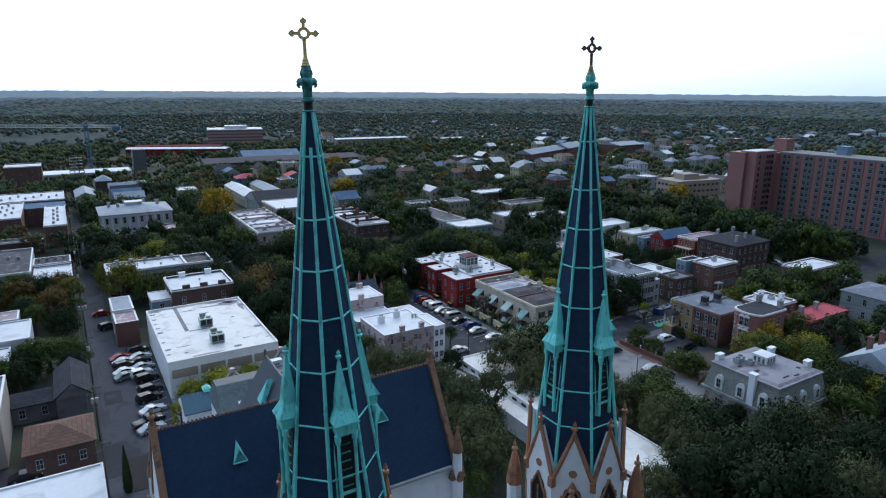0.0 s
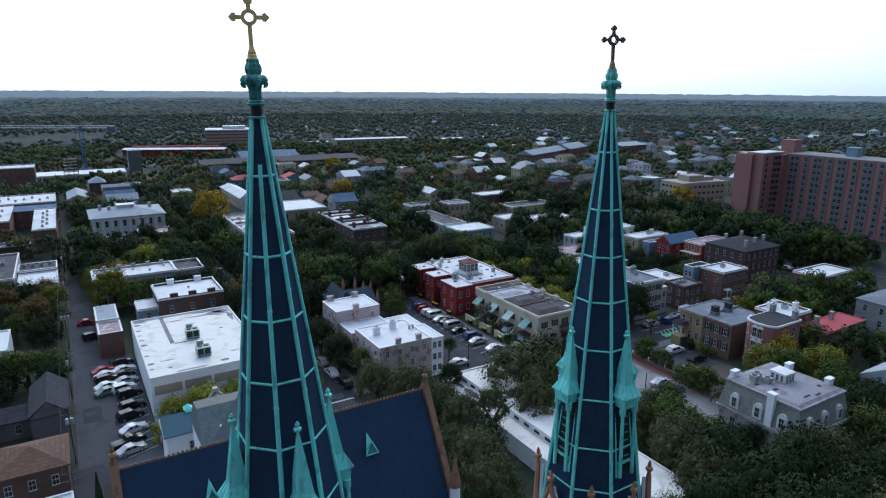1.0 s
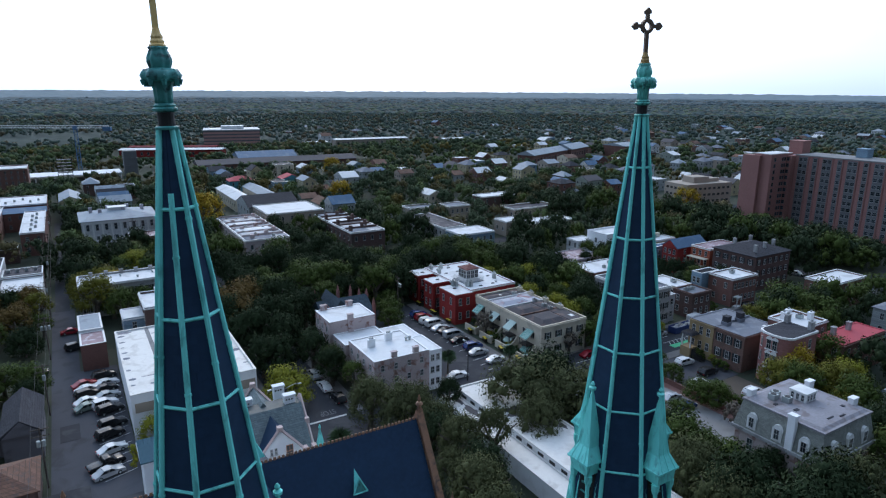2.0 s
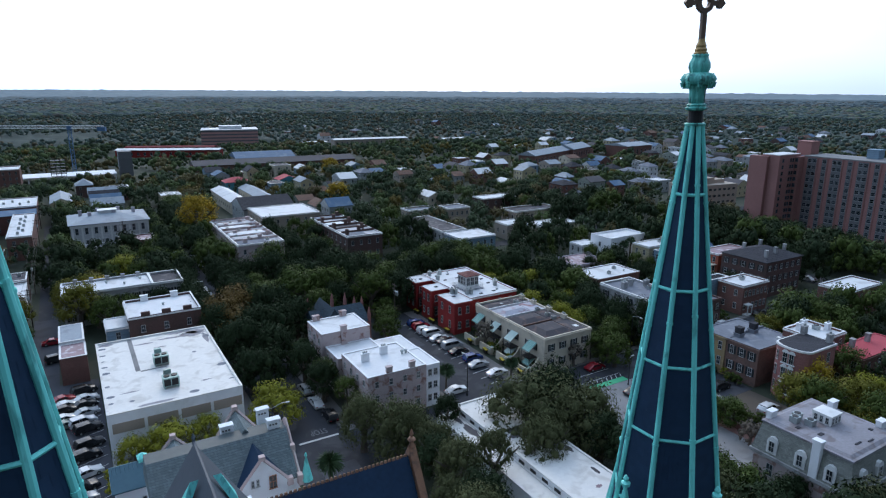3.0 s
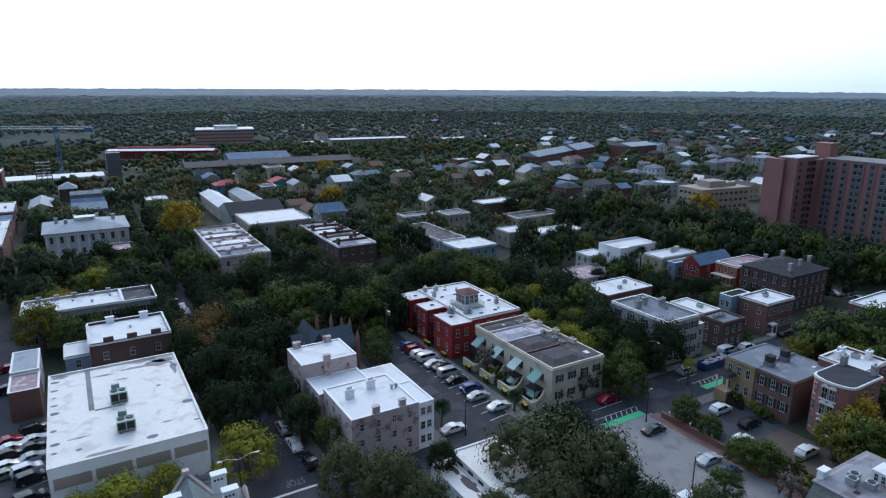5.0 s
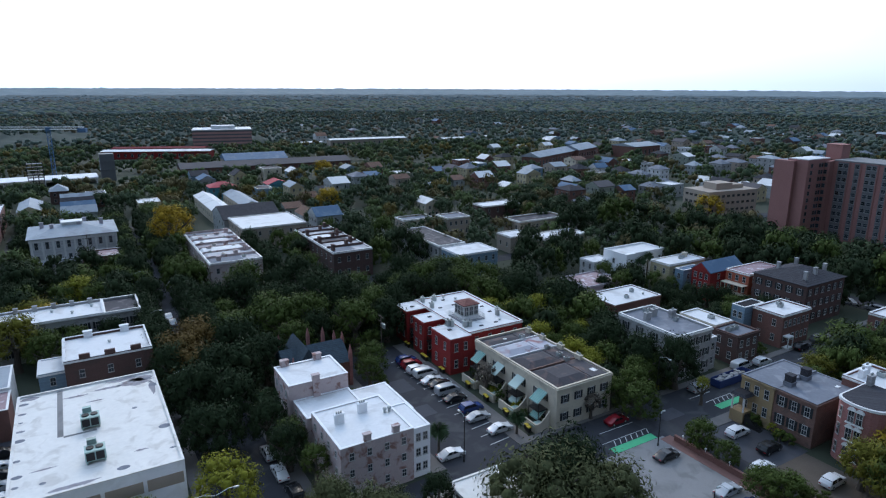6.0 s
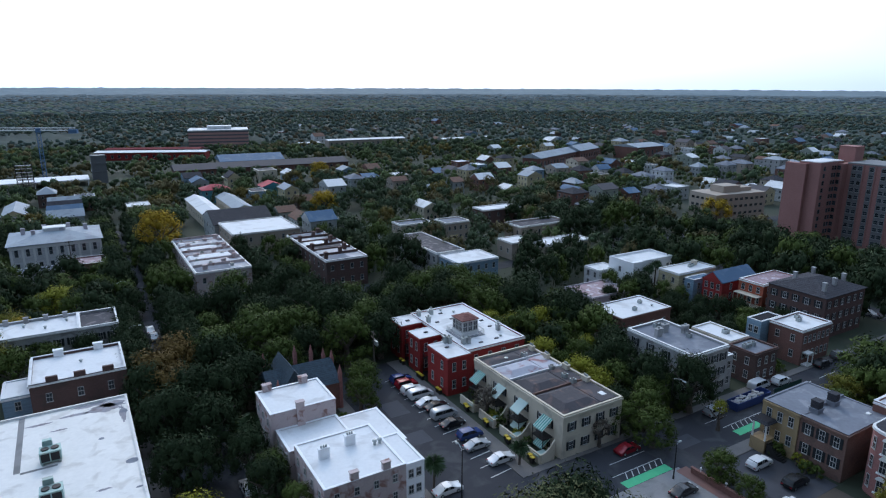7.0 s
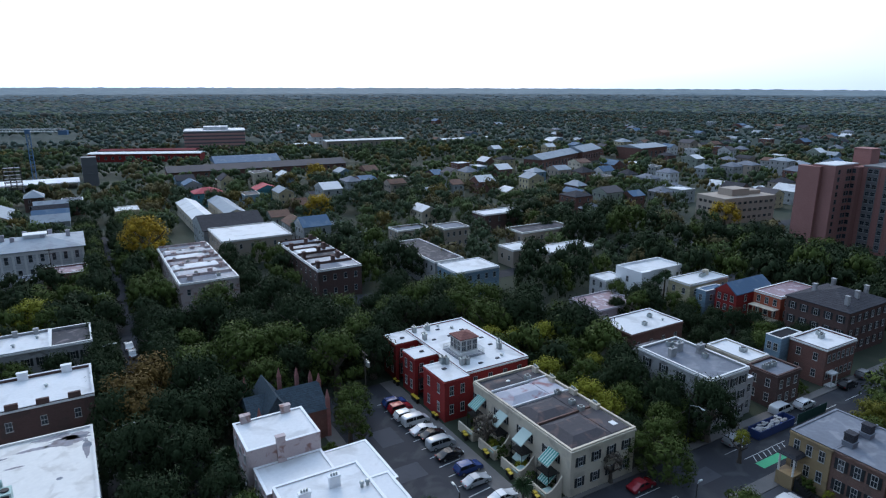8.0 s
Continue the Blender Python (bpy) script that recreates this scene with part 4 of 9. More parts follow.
for ex in (-14.4, 17.2):
    bm = bmesh.new()
    for sy in (-1, 1):
        prism(bm, ((sy * 6.5, 13.6), (sy * 6.5, 14.7), (0, 26.0), (0, 24.9)), ex - 0.35, ex + 0.35, "x")
    g = part("verge_coping", bm, M["copper_dull"], ch, "brown copper-clad verge coping")
    bm = bmesh.new()
    prism(bm, ((-6.0, 14.2), (6.0, 14.2), (0, 24.9)), ex - 0.2, ex + 0.2, "x")
    part("gable_wall", bm, M["white"], ch)
    bm = bmesh.new()
    lathe(bm, ((0.25, 25.6), (0.2, 26.3), (0.4, 26.5), (0.3, 26.7), (0.1, 26.8), (0.2, 27.1), (0.03, 27.6)), 8, cx=ex)
    part("gable_finial", bm, M["copper_dull"], ch)
    for sy in (-1, 1):
        bm = bmesh.new()
        lathe(bm, ((0.75, -0.3), (0.75, 12.6), (0.62, 12.8), (0.55, 16.4)), 8, EIGHTH, ex, sy * 6.6)
        p = part("buttress", bm, M["white"], ch, "white octagonal corner buttress")
        bm = bmesh.new()
        lathe(bm, ((0.66, 16.3), (0.66, 16.6), (0.3, 18.4), (0.12, 19.2), (0.25, 19.4), (0.1, 19.6), (0.02, 20.2)), 8, EIGHTH, ex, sy * 6.6)
        part("buttress_cap", bm, M["copper_dull"], p)
        bm = bmesh.new()
        for k in range(4):
            c, s = math.cos(k * math.pi / 2), math.sin(k * math.pi / 2)
            box(bm, ex + 0.62 * c - 0.4, ex + 0.62 * c + 0.4, sy * 6.6 + 0.62 * s - 0.4, sy * 6.6 + 0.62 * s + 0.4, 12.8, 13.9, 0.2)
        part("buttress_hood", bm, M["copper_dull"], p)
# ridge cresting and the copper gutter
bm = bmesh.new()
box(bm, -0.15, 0.15, -0.1, 0.1, 24.95, 25.2, 0.05)
crest = finish(bm, "crest")
for k in range(77):
    put("crest", crest, M["copper_dull"], ch, pose(-13.9 + k * 0.4, 0, 0))
bm = bmesh.new()
slate_panel(bm, Vector((-14.2, -6.15, 14.42)), Vector((16.8, -6.15, 14.42)), Vector((16.8, -0.03, 25.0)), Vector((-14.2, -0.03, 25.0)), 0.3, 0.34, random.Random(8))
tagged(part("slate", bm, M["slate"], ch), "courses of thin dark blue slates", kind="stuff")
bm = bmesh.new()
box(bm, 6.2, 16.6, -6.45, -6.05, 14.1, 14.4), box(bm, -14.0, -6.2, -6.45, -6.05, 14.1, 14.4)
part("gutter", bm, M["grey"], ch)
# small triangular roof dormers
for x in (-6.9, 9.2):
    bm = bmesh.new()
    y0, z0 = -1.55, 23.2
    a, b, c = Vector((x, -2.75, 22.2)), Vector((x - 0.72, -3.0, 20.75)), Vector((x + 0.72, -3.0, 20.75))
    d = Vector((x, -1.5, 22.55))
    v = [bm.verts.new(p) for p in (a, b, c, d)]
    bm.faces.new((v[0], v[1], v[3])), bm.faces.new((v[0], v[3], v[2])), bm.faces.new((v[1], v[2], v[3]))
    for p, q in ((a, b), (b, c), (a, c)):
        rod(bm, p, q, 0.07, n=6)
    dm = part("roof_dormer", bm, M["copper"], ch, "small triangular copper roof vent")
    bm = bmesh.new()
    vv = [bm.verts.new(p + Vector((0, 0.04, 0))) for p in (a, b, c)]
    bm.faces.new(vv)
    part("louvre", bm, M["copper_dark"], dm)
taken.append((2, 37, 30, 82))

# ---- cars ----
def car_mesh(profile, width, tumble=0.12):
    """A body drawn as side outlines (along, up), its corners rounded, pushed across its width and narrowed towards the roof."""
    bm = bmesh.new()
    for _ in range(2):
        cut = []
        for (x0, z0), (x1, z1) in zip(profile, profile[1:] + profile[:1]):
            flat_run = z0 < 0.45 and z1 < 0.45
            cut += [(x0, z0), (x1, z1)] if flat_run else [(x0 * 0.82 + x1 * 0.18, z0 * 0.82 + z1 * 0.18), (x0 * 0.18 + x1 * 0.82, z0 * 0.18 + z1 * 0.82)]
        profile = tuple(cut)
    top = max(z for _, z in profile)
    rows = []
    for s in (-1, -0.86, 0.86, 1):
        row = []
        for x, z in profile:
            k = width / 2 * (s if abs(s) < 0.9 else s * 1.0)
            k -= math.copysign(tumble * max(0, z - 0.8) / max(0.1, top - 0.8), s) if z > 0.8 else 0
            row.append(bm.verts.new((x * (1 if abs(s) < 0.9 else 0.985), k, z - (0 if abs(s) < 0.9 else 0.03))))
        rows.append(row)
    n = len(profile)
    for a, b in zip(rows, rows[1:]):
        for i in range(n):
            bm.faces.new((a[i], a[(i + 1) % n], b[(i + 1) % n], b[i]))
    bm.faces.new(rows[0][::-1])
    bm.faces.new(rows[-1])
    bmesh.ops.remove_doubles(bm, verts=bm.verts, dist=0.002)
    me = finish(bm, "body")
    me.polygons.foreach_set("use_smooth", [len(f.vertices) < 5 for f in me.polygons])
    return me


def cabin_glass(pts, width, side):
    """One pane of the cabin, a little proud of it: front, rear, left or right."""
    bm = bmesh.new()
    (x0, x1, xa, xb, z0, z1) = pts
    w0, w1 = width / 2 + 0.006, width / 2 - 0.09
    q = {"rear": ((x0 - 0.01, w0 - 0.1, z0), (x0 - 0.01, -w0 + 0.1, z0), (xa - 0.02, -w1 + 0.08, z1), (xa - 0.02, w1 - 0.08, z1)),
         "front": ((x1 + 0.01, -w0 + 0.1, z0), (x1 + 0.01, w0 - 0.1, z0), (xb + 0.02, w1 - 0.08, z1), (xb + 0.02, -w1 + 0.08, z1)),
         "right": ((x0 + 0.08, -w0, z0), (x1 - 0.12, -w0, z0), (xb - 0.06, -w1, z1), (xa + 0.06, -w1, z1)),
         "left": ((x1 - 0.12, w0, z0), (x0 + 0.08, w0, z0), (xa + 0.06, w1, z1), (xb - 0.06, w1, z1))}[side]
    c = Vector(((x0 + x1) / 2, 0, z0))
    inner = [bm.verts.new(Vector(p).lerp(c, 0.03)) for p in q]
    outer = [bm.verts.new(p) for p in q]
    bm.faces.new(outer), bm.faces.new(inner[::-1])
    for i in range(4):
        bm.faces.new((inner[i], inner[(i + 1) % 4], outer[(i + 1) % 4], outer[i]))
    return finish(bm, "window")


def wheel_mesh():
    bm = bmesh.new()
    lathe(bm, ((0.3, -0.11), (0.33, -0.08), (0.33, 0.08), (0.3, 0.11)), 14)
    return finish(bm, "tyre")


def rim_mesh():
    bm = bmesh.new()
    lathe(bm, ((0.19, -0.118), (0.19, 0.118)), 10)
    return finish(bm, "rim")


KINDS = {   # outline, width, windows (x0, x1, xa, xb, z0, z1), wheel base, length of roof lid
    "sedan": (((-2.3, 0.3), (-2.3, 0.72), (-1.55, 0.95), (-0.85, 1.42), (0.35, 1.43), (1.1, 0.98), (2.2, 0.78), (2.32, 0.5), (2.3, 0.3)), 1.8, (-1.45, 1.02, -0.83, 0.36, 0.98, 1.38), 1.38),
    "suv": (((-2.25, 0.35), (-2.3, 0.9), (-2.15, 1.1), (-1.9, 1.66), (0.35, 1.7), (1.05, 1.12), (2.15, 0.98), (2.3, 0.6), (2.28, 0.35)), 1.88, (-2.1, 1.0, -1.86, 0.36, 1.12, 1.62), 1.38),
    "van": (((-2.5, 0.35), (-2.55, 1.0), (-2.45, 1.9), (1.0, 1.92), (1.75, 1.15), (2.4, 0.95), (2.5, 0.5), (2.45, 0.35)), 1.95, (-2.35, 1.65, -2.3, 1.05, 1.15, 1.75), 1.5),
    "truck": (((-2.75, 0.4), (-2.8, 1.0), (-0.75, 1.0), (-0.55, 1.75), (0.6, 1.78), (1.2, 1.15), (2.55, 1.05), (2.7, 0.6), (2.65, 0.4)), 1.95, (-0.68, 1.15, -0.5, 0.6, 1.15, 1.7), 1.7),
}


def car(kind, paint, x, y, turn, group="parked cars"):
    outline, width, glass, wb = KINDS[kind]
    words = {"sedan": "saloon car", "suv": "sport utility car", "van": "van", "truck": "pickup truck"}[kind]
    e = thing("car" if kind in ("sedan", "suv") else "van" if kind == "van" else "pickup_truck", "parked %s %s on asphalt" % (paint, words),
              "car" if kind != "truck" else "truck", pose(x, y, 0.03, 0, 0, turn), group)
    me = once(("car", kind, paint), lambda: car_mesh(outline, width))
    b = put("body", me, CARS[paint], e)
    for side, name in (("front", "windscreen"), ("rear", "rear_window"), ("left", "side_window"), ("right", "side_window")):
        put(name, once(("glass", kind, side), lambda: cabin_glass(glass, width, side)), M["carglass"], b)
    def lid():
        bm = bmesh.new()
        box(bm, glass[2] + 0.02, glass[3] - 0.02, -width / 2 + 0.12, width / 2 - 0.12, glass[5] - 0.02, glass[5] + 0.045, 0.05)
        for s in (-1, 1):
            for xx in (glass[2] * 0.35, glass[3] * 0.2 + glass[2] * 0.2):
                rod(bm, (xx, s * (width / 2 + 0.008), glass[4]), (xx, s * (width / 2 - 0.092), glass[5]), 0.035, n=4)
        return finish(bm, "roof")
    put("roof", once(("lid", kind, paint), lid), CARS[paint], b)
    for sx in (-1, 1):
        for sy in (-1, 1):
            w = put("wheel", once("tyre", wheel_mesh), M["tyre"], e, pose(sx * wb, sy * (width / 2 - 0.1), 0.33, 90, 0, 0))
            put("rim", once("rim", rim_mesh), M["metal"], w)
    def light():
        bm = bmesh.new()
        box(bm, -0.06, 0.07, -0.18, 0.18, 0.66, 0.78)
        return finish(bm, "headlight")
    for sy in (-1, 1):
        put("headlight", once("hl", light), M["trim"], b, pose(2.2, sy * (width / 2 - 0.25), 0))
        put("tail_light", once("tl", light), CARS["red"], b, pose(-2.28 if kind != "truck" else -2.76, sy * (width / 2 - 0.25), 0))
    return e

# ---- large white-roofed hall beside the car park ----
hall = house("long white rendered hall with a stained white flat roof", 12.5, 33.4, 120.4, 153.5, 7.6, "white", "roofstained", ns=0, nw=0, parapet=0.35, cornice=False, name="hall", category="building")
for i in range(4):
    x0 = -10.2 + i * 5.15
    bm = bmesh.new()
    box(bm, x0 + 0.25, x0 + 4.9, -16.62, -16.54, 4.6, 6.3)
    part("panel", bm, M["beige"], hall, "grey-brown infill panel")


def roof_cooler(parent, x, y, z):
    bm = bmesh.new()
    box(bm, x - 1.3, x + 1.3, y - 1.0, y + 1.0, z + 0.35, z + 1.9)
    box(bm, x - 1.0, x + 0.4, y + 1.0, y + 1.9, z + 0.4, z + 2.6, 0.12)
    for dx in (-1.1, 1.1):
        box(bm, x + dx - 0.1, x + dx + 0.1, y - 1.0, y + 1.0, z, z + 0.35)
    u = part("roof_cooler", bm, M["hvac"], parent, "pale green rooftop cooling unit")
    for k in range(2):
        bm = bmesh.new()
        lathe(bm, ((0.5, z + 1.9), (0.5, z + 2.05), (0.42, z + 2.06)), 14, cx=x - 0.6 + k * 1.2, cy=y)
        part("fan_guard", bm, M["iron"], u)
        bm = bmesh.new()
        box(bm, x - 1.15 + k * 1.2, x - 0.1 + k * 1.2, y - 1.03, y - 0.99, z + 0.5, z + 1.7)
        part("grille", bm, M["iron"], u)


roof_cooler(hall, -0.3, 0.6, 7.75)
roof_cooler(hall, -0.1, -9.9, 7.75)
for q in ((-4.8, -4.0, -0.7, 16.2), (-4.0, 0.4, -1.2, -0.7)):
    bm = bmesh.new()
    box(bm, *q, 7.725, 7.735)
    part("roof_seam", bm, M["concrete"], hall, "grey strip of roofing felt")
blot = random.Random(21)
for x, y in ((-9.6, -12), (-9.5, -9.4), (-9.7, -5), (-9.6, 1), (-9.6, 4), (-9.7, 7), (-9.6, 10), (-9.5, 13.6), (9.6, -12), (9.4, -5), (9.7, 11.0), (9.3, 12.4), (9.0, 14.2), (3.0, -14.0), (-6.5, -12.6), (6.0, 3.5)):
    bm = bmesh.new()
    w = blot.uniform(0.35, 0.9)
    lathe(bm, ((w, 7.724), (w * 0.9, 7.74)), 9)
    part("roof_blot", bm, M["roofgrey"], hall, "dark patch of ponded dirt", pose(x, y, 0) @ Matrix.Diagonal((1.0, blot.uniform(0.5, 0.9), 1, 1)))

for x, y, w, d_ in ((8.2, 14.6, 2.0, 0.9), (5.0, 15.6, 2.4, 0.5), (9.4, 10.2, 0.5, 2.6), (-8.8, 15.4, 1.4, 0.6), (-3.0, -15.2, 3.0, 0.4), (6.8, 13.6, 2.8, 1.3), (2.6, 13.4, 1.9, 0.45), (-2.2, 12.6, 1.6, 0.35), (0.6, 9.4, 1.2, 0.22), (-6.4, -9.0, 1.5, 0.2), (5.6, -10.4, 1.0, 0.25)):
    bm = bmesh.new()
    edge_ = [((1 + 0.35 * blot.uniform(-1, 1)) * w * math.cos(a * 0.262), (1 + 0.35 * blot.uniform(-1, 1)) * d_ * math.sin(a * 0.262)) for a in range(24)]
    prism(bm, edge_, 7.71, 7.728, "z")
    part("roof_stain", bm, M["roofworn"], hall, "grimy weathered patch of roofing", pose(x, y, 0))

# ---- houses round the hall ----
b = house("dark brown brick house with a bright white flat roof", 19.4, 34.2, 161.5, 174.5, 9.0, "darkbrick", "roofwhite", storeys=2, ns=3, nw=3, name="house")
for x in (-4.0, 0.2, 4.6):
    bm = bmesh.new()
    box(bm, x - 0.9, x + 0.9, -6.7, -6.2, 9.6, 10.5)
    part("chimney", bm, M["darkbrick"], b)
for x in (-3.0, 3.6):
    chimney(b, x, 6.0, 9.2, 1.6, 0.7, 1.2, "white", 0)
vent(b, 0.5, 1.0, 9.1)
house("low grey boarded annex with a white roof", 15.0, 19.4, 164.5, 172.0, 6.6, "bluewood", "roofwhite", storeys=2, ns=1, nw=2, parapet=0.2, name="annex", category="house")
r3 = house("long terrace with a white roof and dark shutters", 7.0, 27.5, 190.0, 201.0, 8.0, "grey", "roofwhite", storeys=2, ns=8, nw=3, shutters="shutter", name="terrace")
house("terrace end with a dark roof and dark shutters", 27.5, 35.0, 190.0, 201.0, 7.9, "grey", "rooftar", storeys=2, ns=3, nw=0, shutters="shutter", name="terrace")
for i in range(5):
    vent(r3, -8 + i * 4, 2.0 - (i % 2) * 3, 8.1, 0.4, 0.7)
    chimney(r3, -7 + i * 3.7, 4.8, 8.4, 0.9, 0.6, 0.9, "grey", 0)
house("small brick shed with a faded red roof", 6.0, 10.8, 154.5, 162.5, 5.6, "brick", "roofpurple", storeys=1, ns=0, nw=0, parapet=0.15, cornice=False, name="shed", category="shed")
house("small shed with a white metal roof", 6.0, 10.7, 162.5, 173.5, 6.2, "whitewood", "roofmetal", storeys=1, ns=0, nw=2, parapet=0.1, cornice=False, name="shed", category="shed")

# ---- three-part house on the court ----
hs = house("three-storey house of weathered pink-grey stucco with a white roof", 52.5, 64.2, 110.3, 122.5, 8.6, "pinkstucco", "roofwhite", storeys=3, ns=4, nw=4, parapet=0.2, win=(0.75, 1.2), cornice=False, coping="white")
for x, y in ((-3.2, 1.0), (1.2, 2.4)):
    chimney(hs, x, y, 8.7, 1.5, 0.6, 1.5, "white", 3)
for x in (-1.6, 3.0):
    chimney(hs, x, -5.8, 8.9, 1.1, 0.6, 1.0, "pinkstucco", 0)
for x in (4.2, 5.0):
    vent(hs, x, 0.5, 8.7, 0.35, 0.9)
house("pale house wing with a white roof", 64.2, 67.2, 110.6, 118.8, 8.2, "white", "roofwhite", storeys=3, ns=2, nw=0, parapet=0.15, win=(0.8, 1.3), cornice=False, name="house_wing", coping="white")
house("low house wing under a wide white roof", 61.5, 68.8, 119.0, 130.0, 6.6, "pinkstucco", "roofwhite", storeys=2, ns=0, nw=0, parapet=0.12, cornice=False, name="house_wing", coping="white")
house("low house wing with a white roof", 51.8, 61.5, 122.6, 129.4, 7.6, "pinkstucco", "roofwhite", storeys=3, ns=0, nw=3, parapet=0.2, win=(0.75, 1.2), cornice=False, name="house_wing", coping="white")
hk = house("tall rear house wing of pink-grey stucco with a white roof", 51.2, 61.6, 129.5, 138.0, 10.3, "pinkstucco", "roofwhite", storeys=3, ns=0, nw=3, parapet=0.2, win=(0.75, 1.2), cornice=False, name="house_wing", coping="white")
for x in (-3.4, 2.6):
    chimney(hk, x, 4.0, 10.4, 1.4, 0.8, 1.1, "pinkstucco", 0)
chimney(hk, -0.6, -4.4, 7.6, 1.2, 0.7, 4.0, "pinkstucco", 0)

# ---- red house with a lantern on its roof ----
rd = house("red brick house with a white roof and a roof lantern", 92.8, 106.8, 139.2, 163.2, 7.9, "redbrick", "roofwhite", storeys=2, ns=4, nw=6, parapet=0.3, win=(0.9, 1.8))
for q in ((87.6, 92.8, 138.2, 146.0), (87.6, 92.8, 149.4, 154.4), (87.6, 92.8, 157.6, 163.2)):
    house("projecting red brick house bay with a white roof", *q, 7.8, "redbrick", "roofwhite", storeys=2, ns=2, nw=2, parapet=0.12, win=(0.85, 1.8), cornice="wall", name="house_bay")
bm = bmesh.new()
box(bm, -1.6, 1.6, -1.6, 1.6, 7.9, 8.7)
lan = part("lantern", bm, M["trim"], rd, "white timber roof lantern", pose(-2.3, -3.7, -2.77) @ Matrix.Diagonal((1.25, 1.25, 1.35, 1.0)))
for sx, f in ((0, "s"), (0, "w"), (0, "e")):
    for k in (-1, 0, 1):
        if f == "s":
            window(lan, "s", k * 1.0, -1.5, 8.8, 0.85, 1.5)
        else:
            window(lan, f, -1.5 if f == "w" else 1.5, k * 1.0, 8.8, 0.85, 1.5)
bm = bmesh.new()
box(bm, -1.5, 1.5, -1.5, 1.5, 8.7, 10.5)
part("lantern_wall", bm, M["trim"], lan)
bm = bmesh.new()
box(bm, -1.7, 1.7, -1.7, 1.7, 10.5, 10.65)
box(bm, -1.65, 1.65, -1.65, 1.65, 10.65, 11.2, 1.5)
part("lantern_roof", bm, M["lanterntile"], lan, "low red-brown hipped lantern roof")
bm = bmesh.new()
for (ax, ay), (bx, by) in (((-5.2, -6.6), (-5.2, -0.8)), ((-5.2, -6.6), (0.6, -6.6)), ((0.6, -6.6), (0.6, -0.8)), ((-5.2, -0.8), (0.6, -0.8))):
    for z in (8.55, 9.25):
        rod(bm, (ax, ay, z), (bx, by, z), 0.05, n=5)
    n = int(max(abs(bx - ax), abs(by - ay)) / 0.3)
    for i in range(n + 1):
        rod(bm, (ax + (bx - ax) * i / n, ay + (by - ay) * i / n, 8.0), (ax + (bx - ax) * i / n, ay + (by - ay) * i / n, 9.25), 0.03, n=4)
part("roof_railing", bm, M["trim"], rd, "white roof railing")
bm = bmesh.new()
box(bm, -5.3, 0.7, -6.7, -0.7, 7.9, 8.12)
part("roof_platform", bm, M["roofgrey"], rd, "grey roof platform")
for x, y in ((-4.6, 8.6), (-1.0, 8.8), (-4.4, 4.4), (-0.6, 4.6), (3.4, 6.2), (4.6, 0.4), (4.2, -3.4), (1.6, -9.6), (-2.4, -9.8), (-9.4, 0.6), (-9.6, -8.4), (-9.6, 8.6)):
    bm = bmesh.new()
    box(bm, x - 0.45, x + 0.45, y - 0.25, y + 0.25, 8.0, 8.2, 0.05)
    part("roof_hatch", bm, M["rooftar"], rd, "small dark roof hatch")
for y0, y1 in ((-5.1, -1.9), (3.3, 6.3)):
    bm = bmesh.new()
    for z in (0.4, 3.6):
        box(bm, -11.6, -7.0, y0, y1, z, z + 0.14)
        for k in range(11):
            yy = y0 + 0.1 + k * (y1 - y0 - 0.2) / 10
            rod(bm, (-11.5, yy, z), (-11.5, yy, z + 1.1), 0.025, n=4)
        rod(bm, (-11.5, y0, z + 1.1), (-11.5, y1, z + 1.1), 0.05, n=4)
    for yy in (y0 + 0.1, y1 - 0.1):
        rod(bm, (-11.5, yy, 0), (-11.5, yy, 6.4), 0.07, n=5)
    part("iron_balcony", bm, M["iron"], rd, "black iron balcony between the bays")
for x, y in ((-6.0, 10), (-6.0, 5.5), (-5.8, -8.5), (-4.8, -8.8), (4.5, -6.0), (5.2, -5.0), (-3.0, 9.6), (-8.6, -6.0), (-8.0, -6.6)):
    chimney(rd, x, y, 8.0, 0.7, 0.9, 1.2, "metal", 2)
for x, y in ((2, 8), (4, 3), (0, 10.5), (3, -9), (-3, 10.8)):
    vent(rd, x, y, 8.0, 0.4, 0.5)

def wheelie_bin(x, y):
    e = thing("wheelie_bin", "black wheeled refuse bin with a yellow lid by the wall", "bin", pose(x, y, 0.13), "refuse bins")
    def body():
        bm = bmesh.new()
        box(bm, -0.3, 0.3, -0.34, 0.34, 0.98, 0.06, 0.06)
        return finish(bm, "bin_body")
    def lid():
        bm = bmesh.new()
        box(bm, -0.34, 0.34, -0.38, 0.38, 0.98, 1.1, 0.05)
        return finish(bm, "lid")
    put("bin_body", once("bin_body", body), M["iron"], e)
    put("lid", once("bin_lid", lid), M["yellowlid"], e)


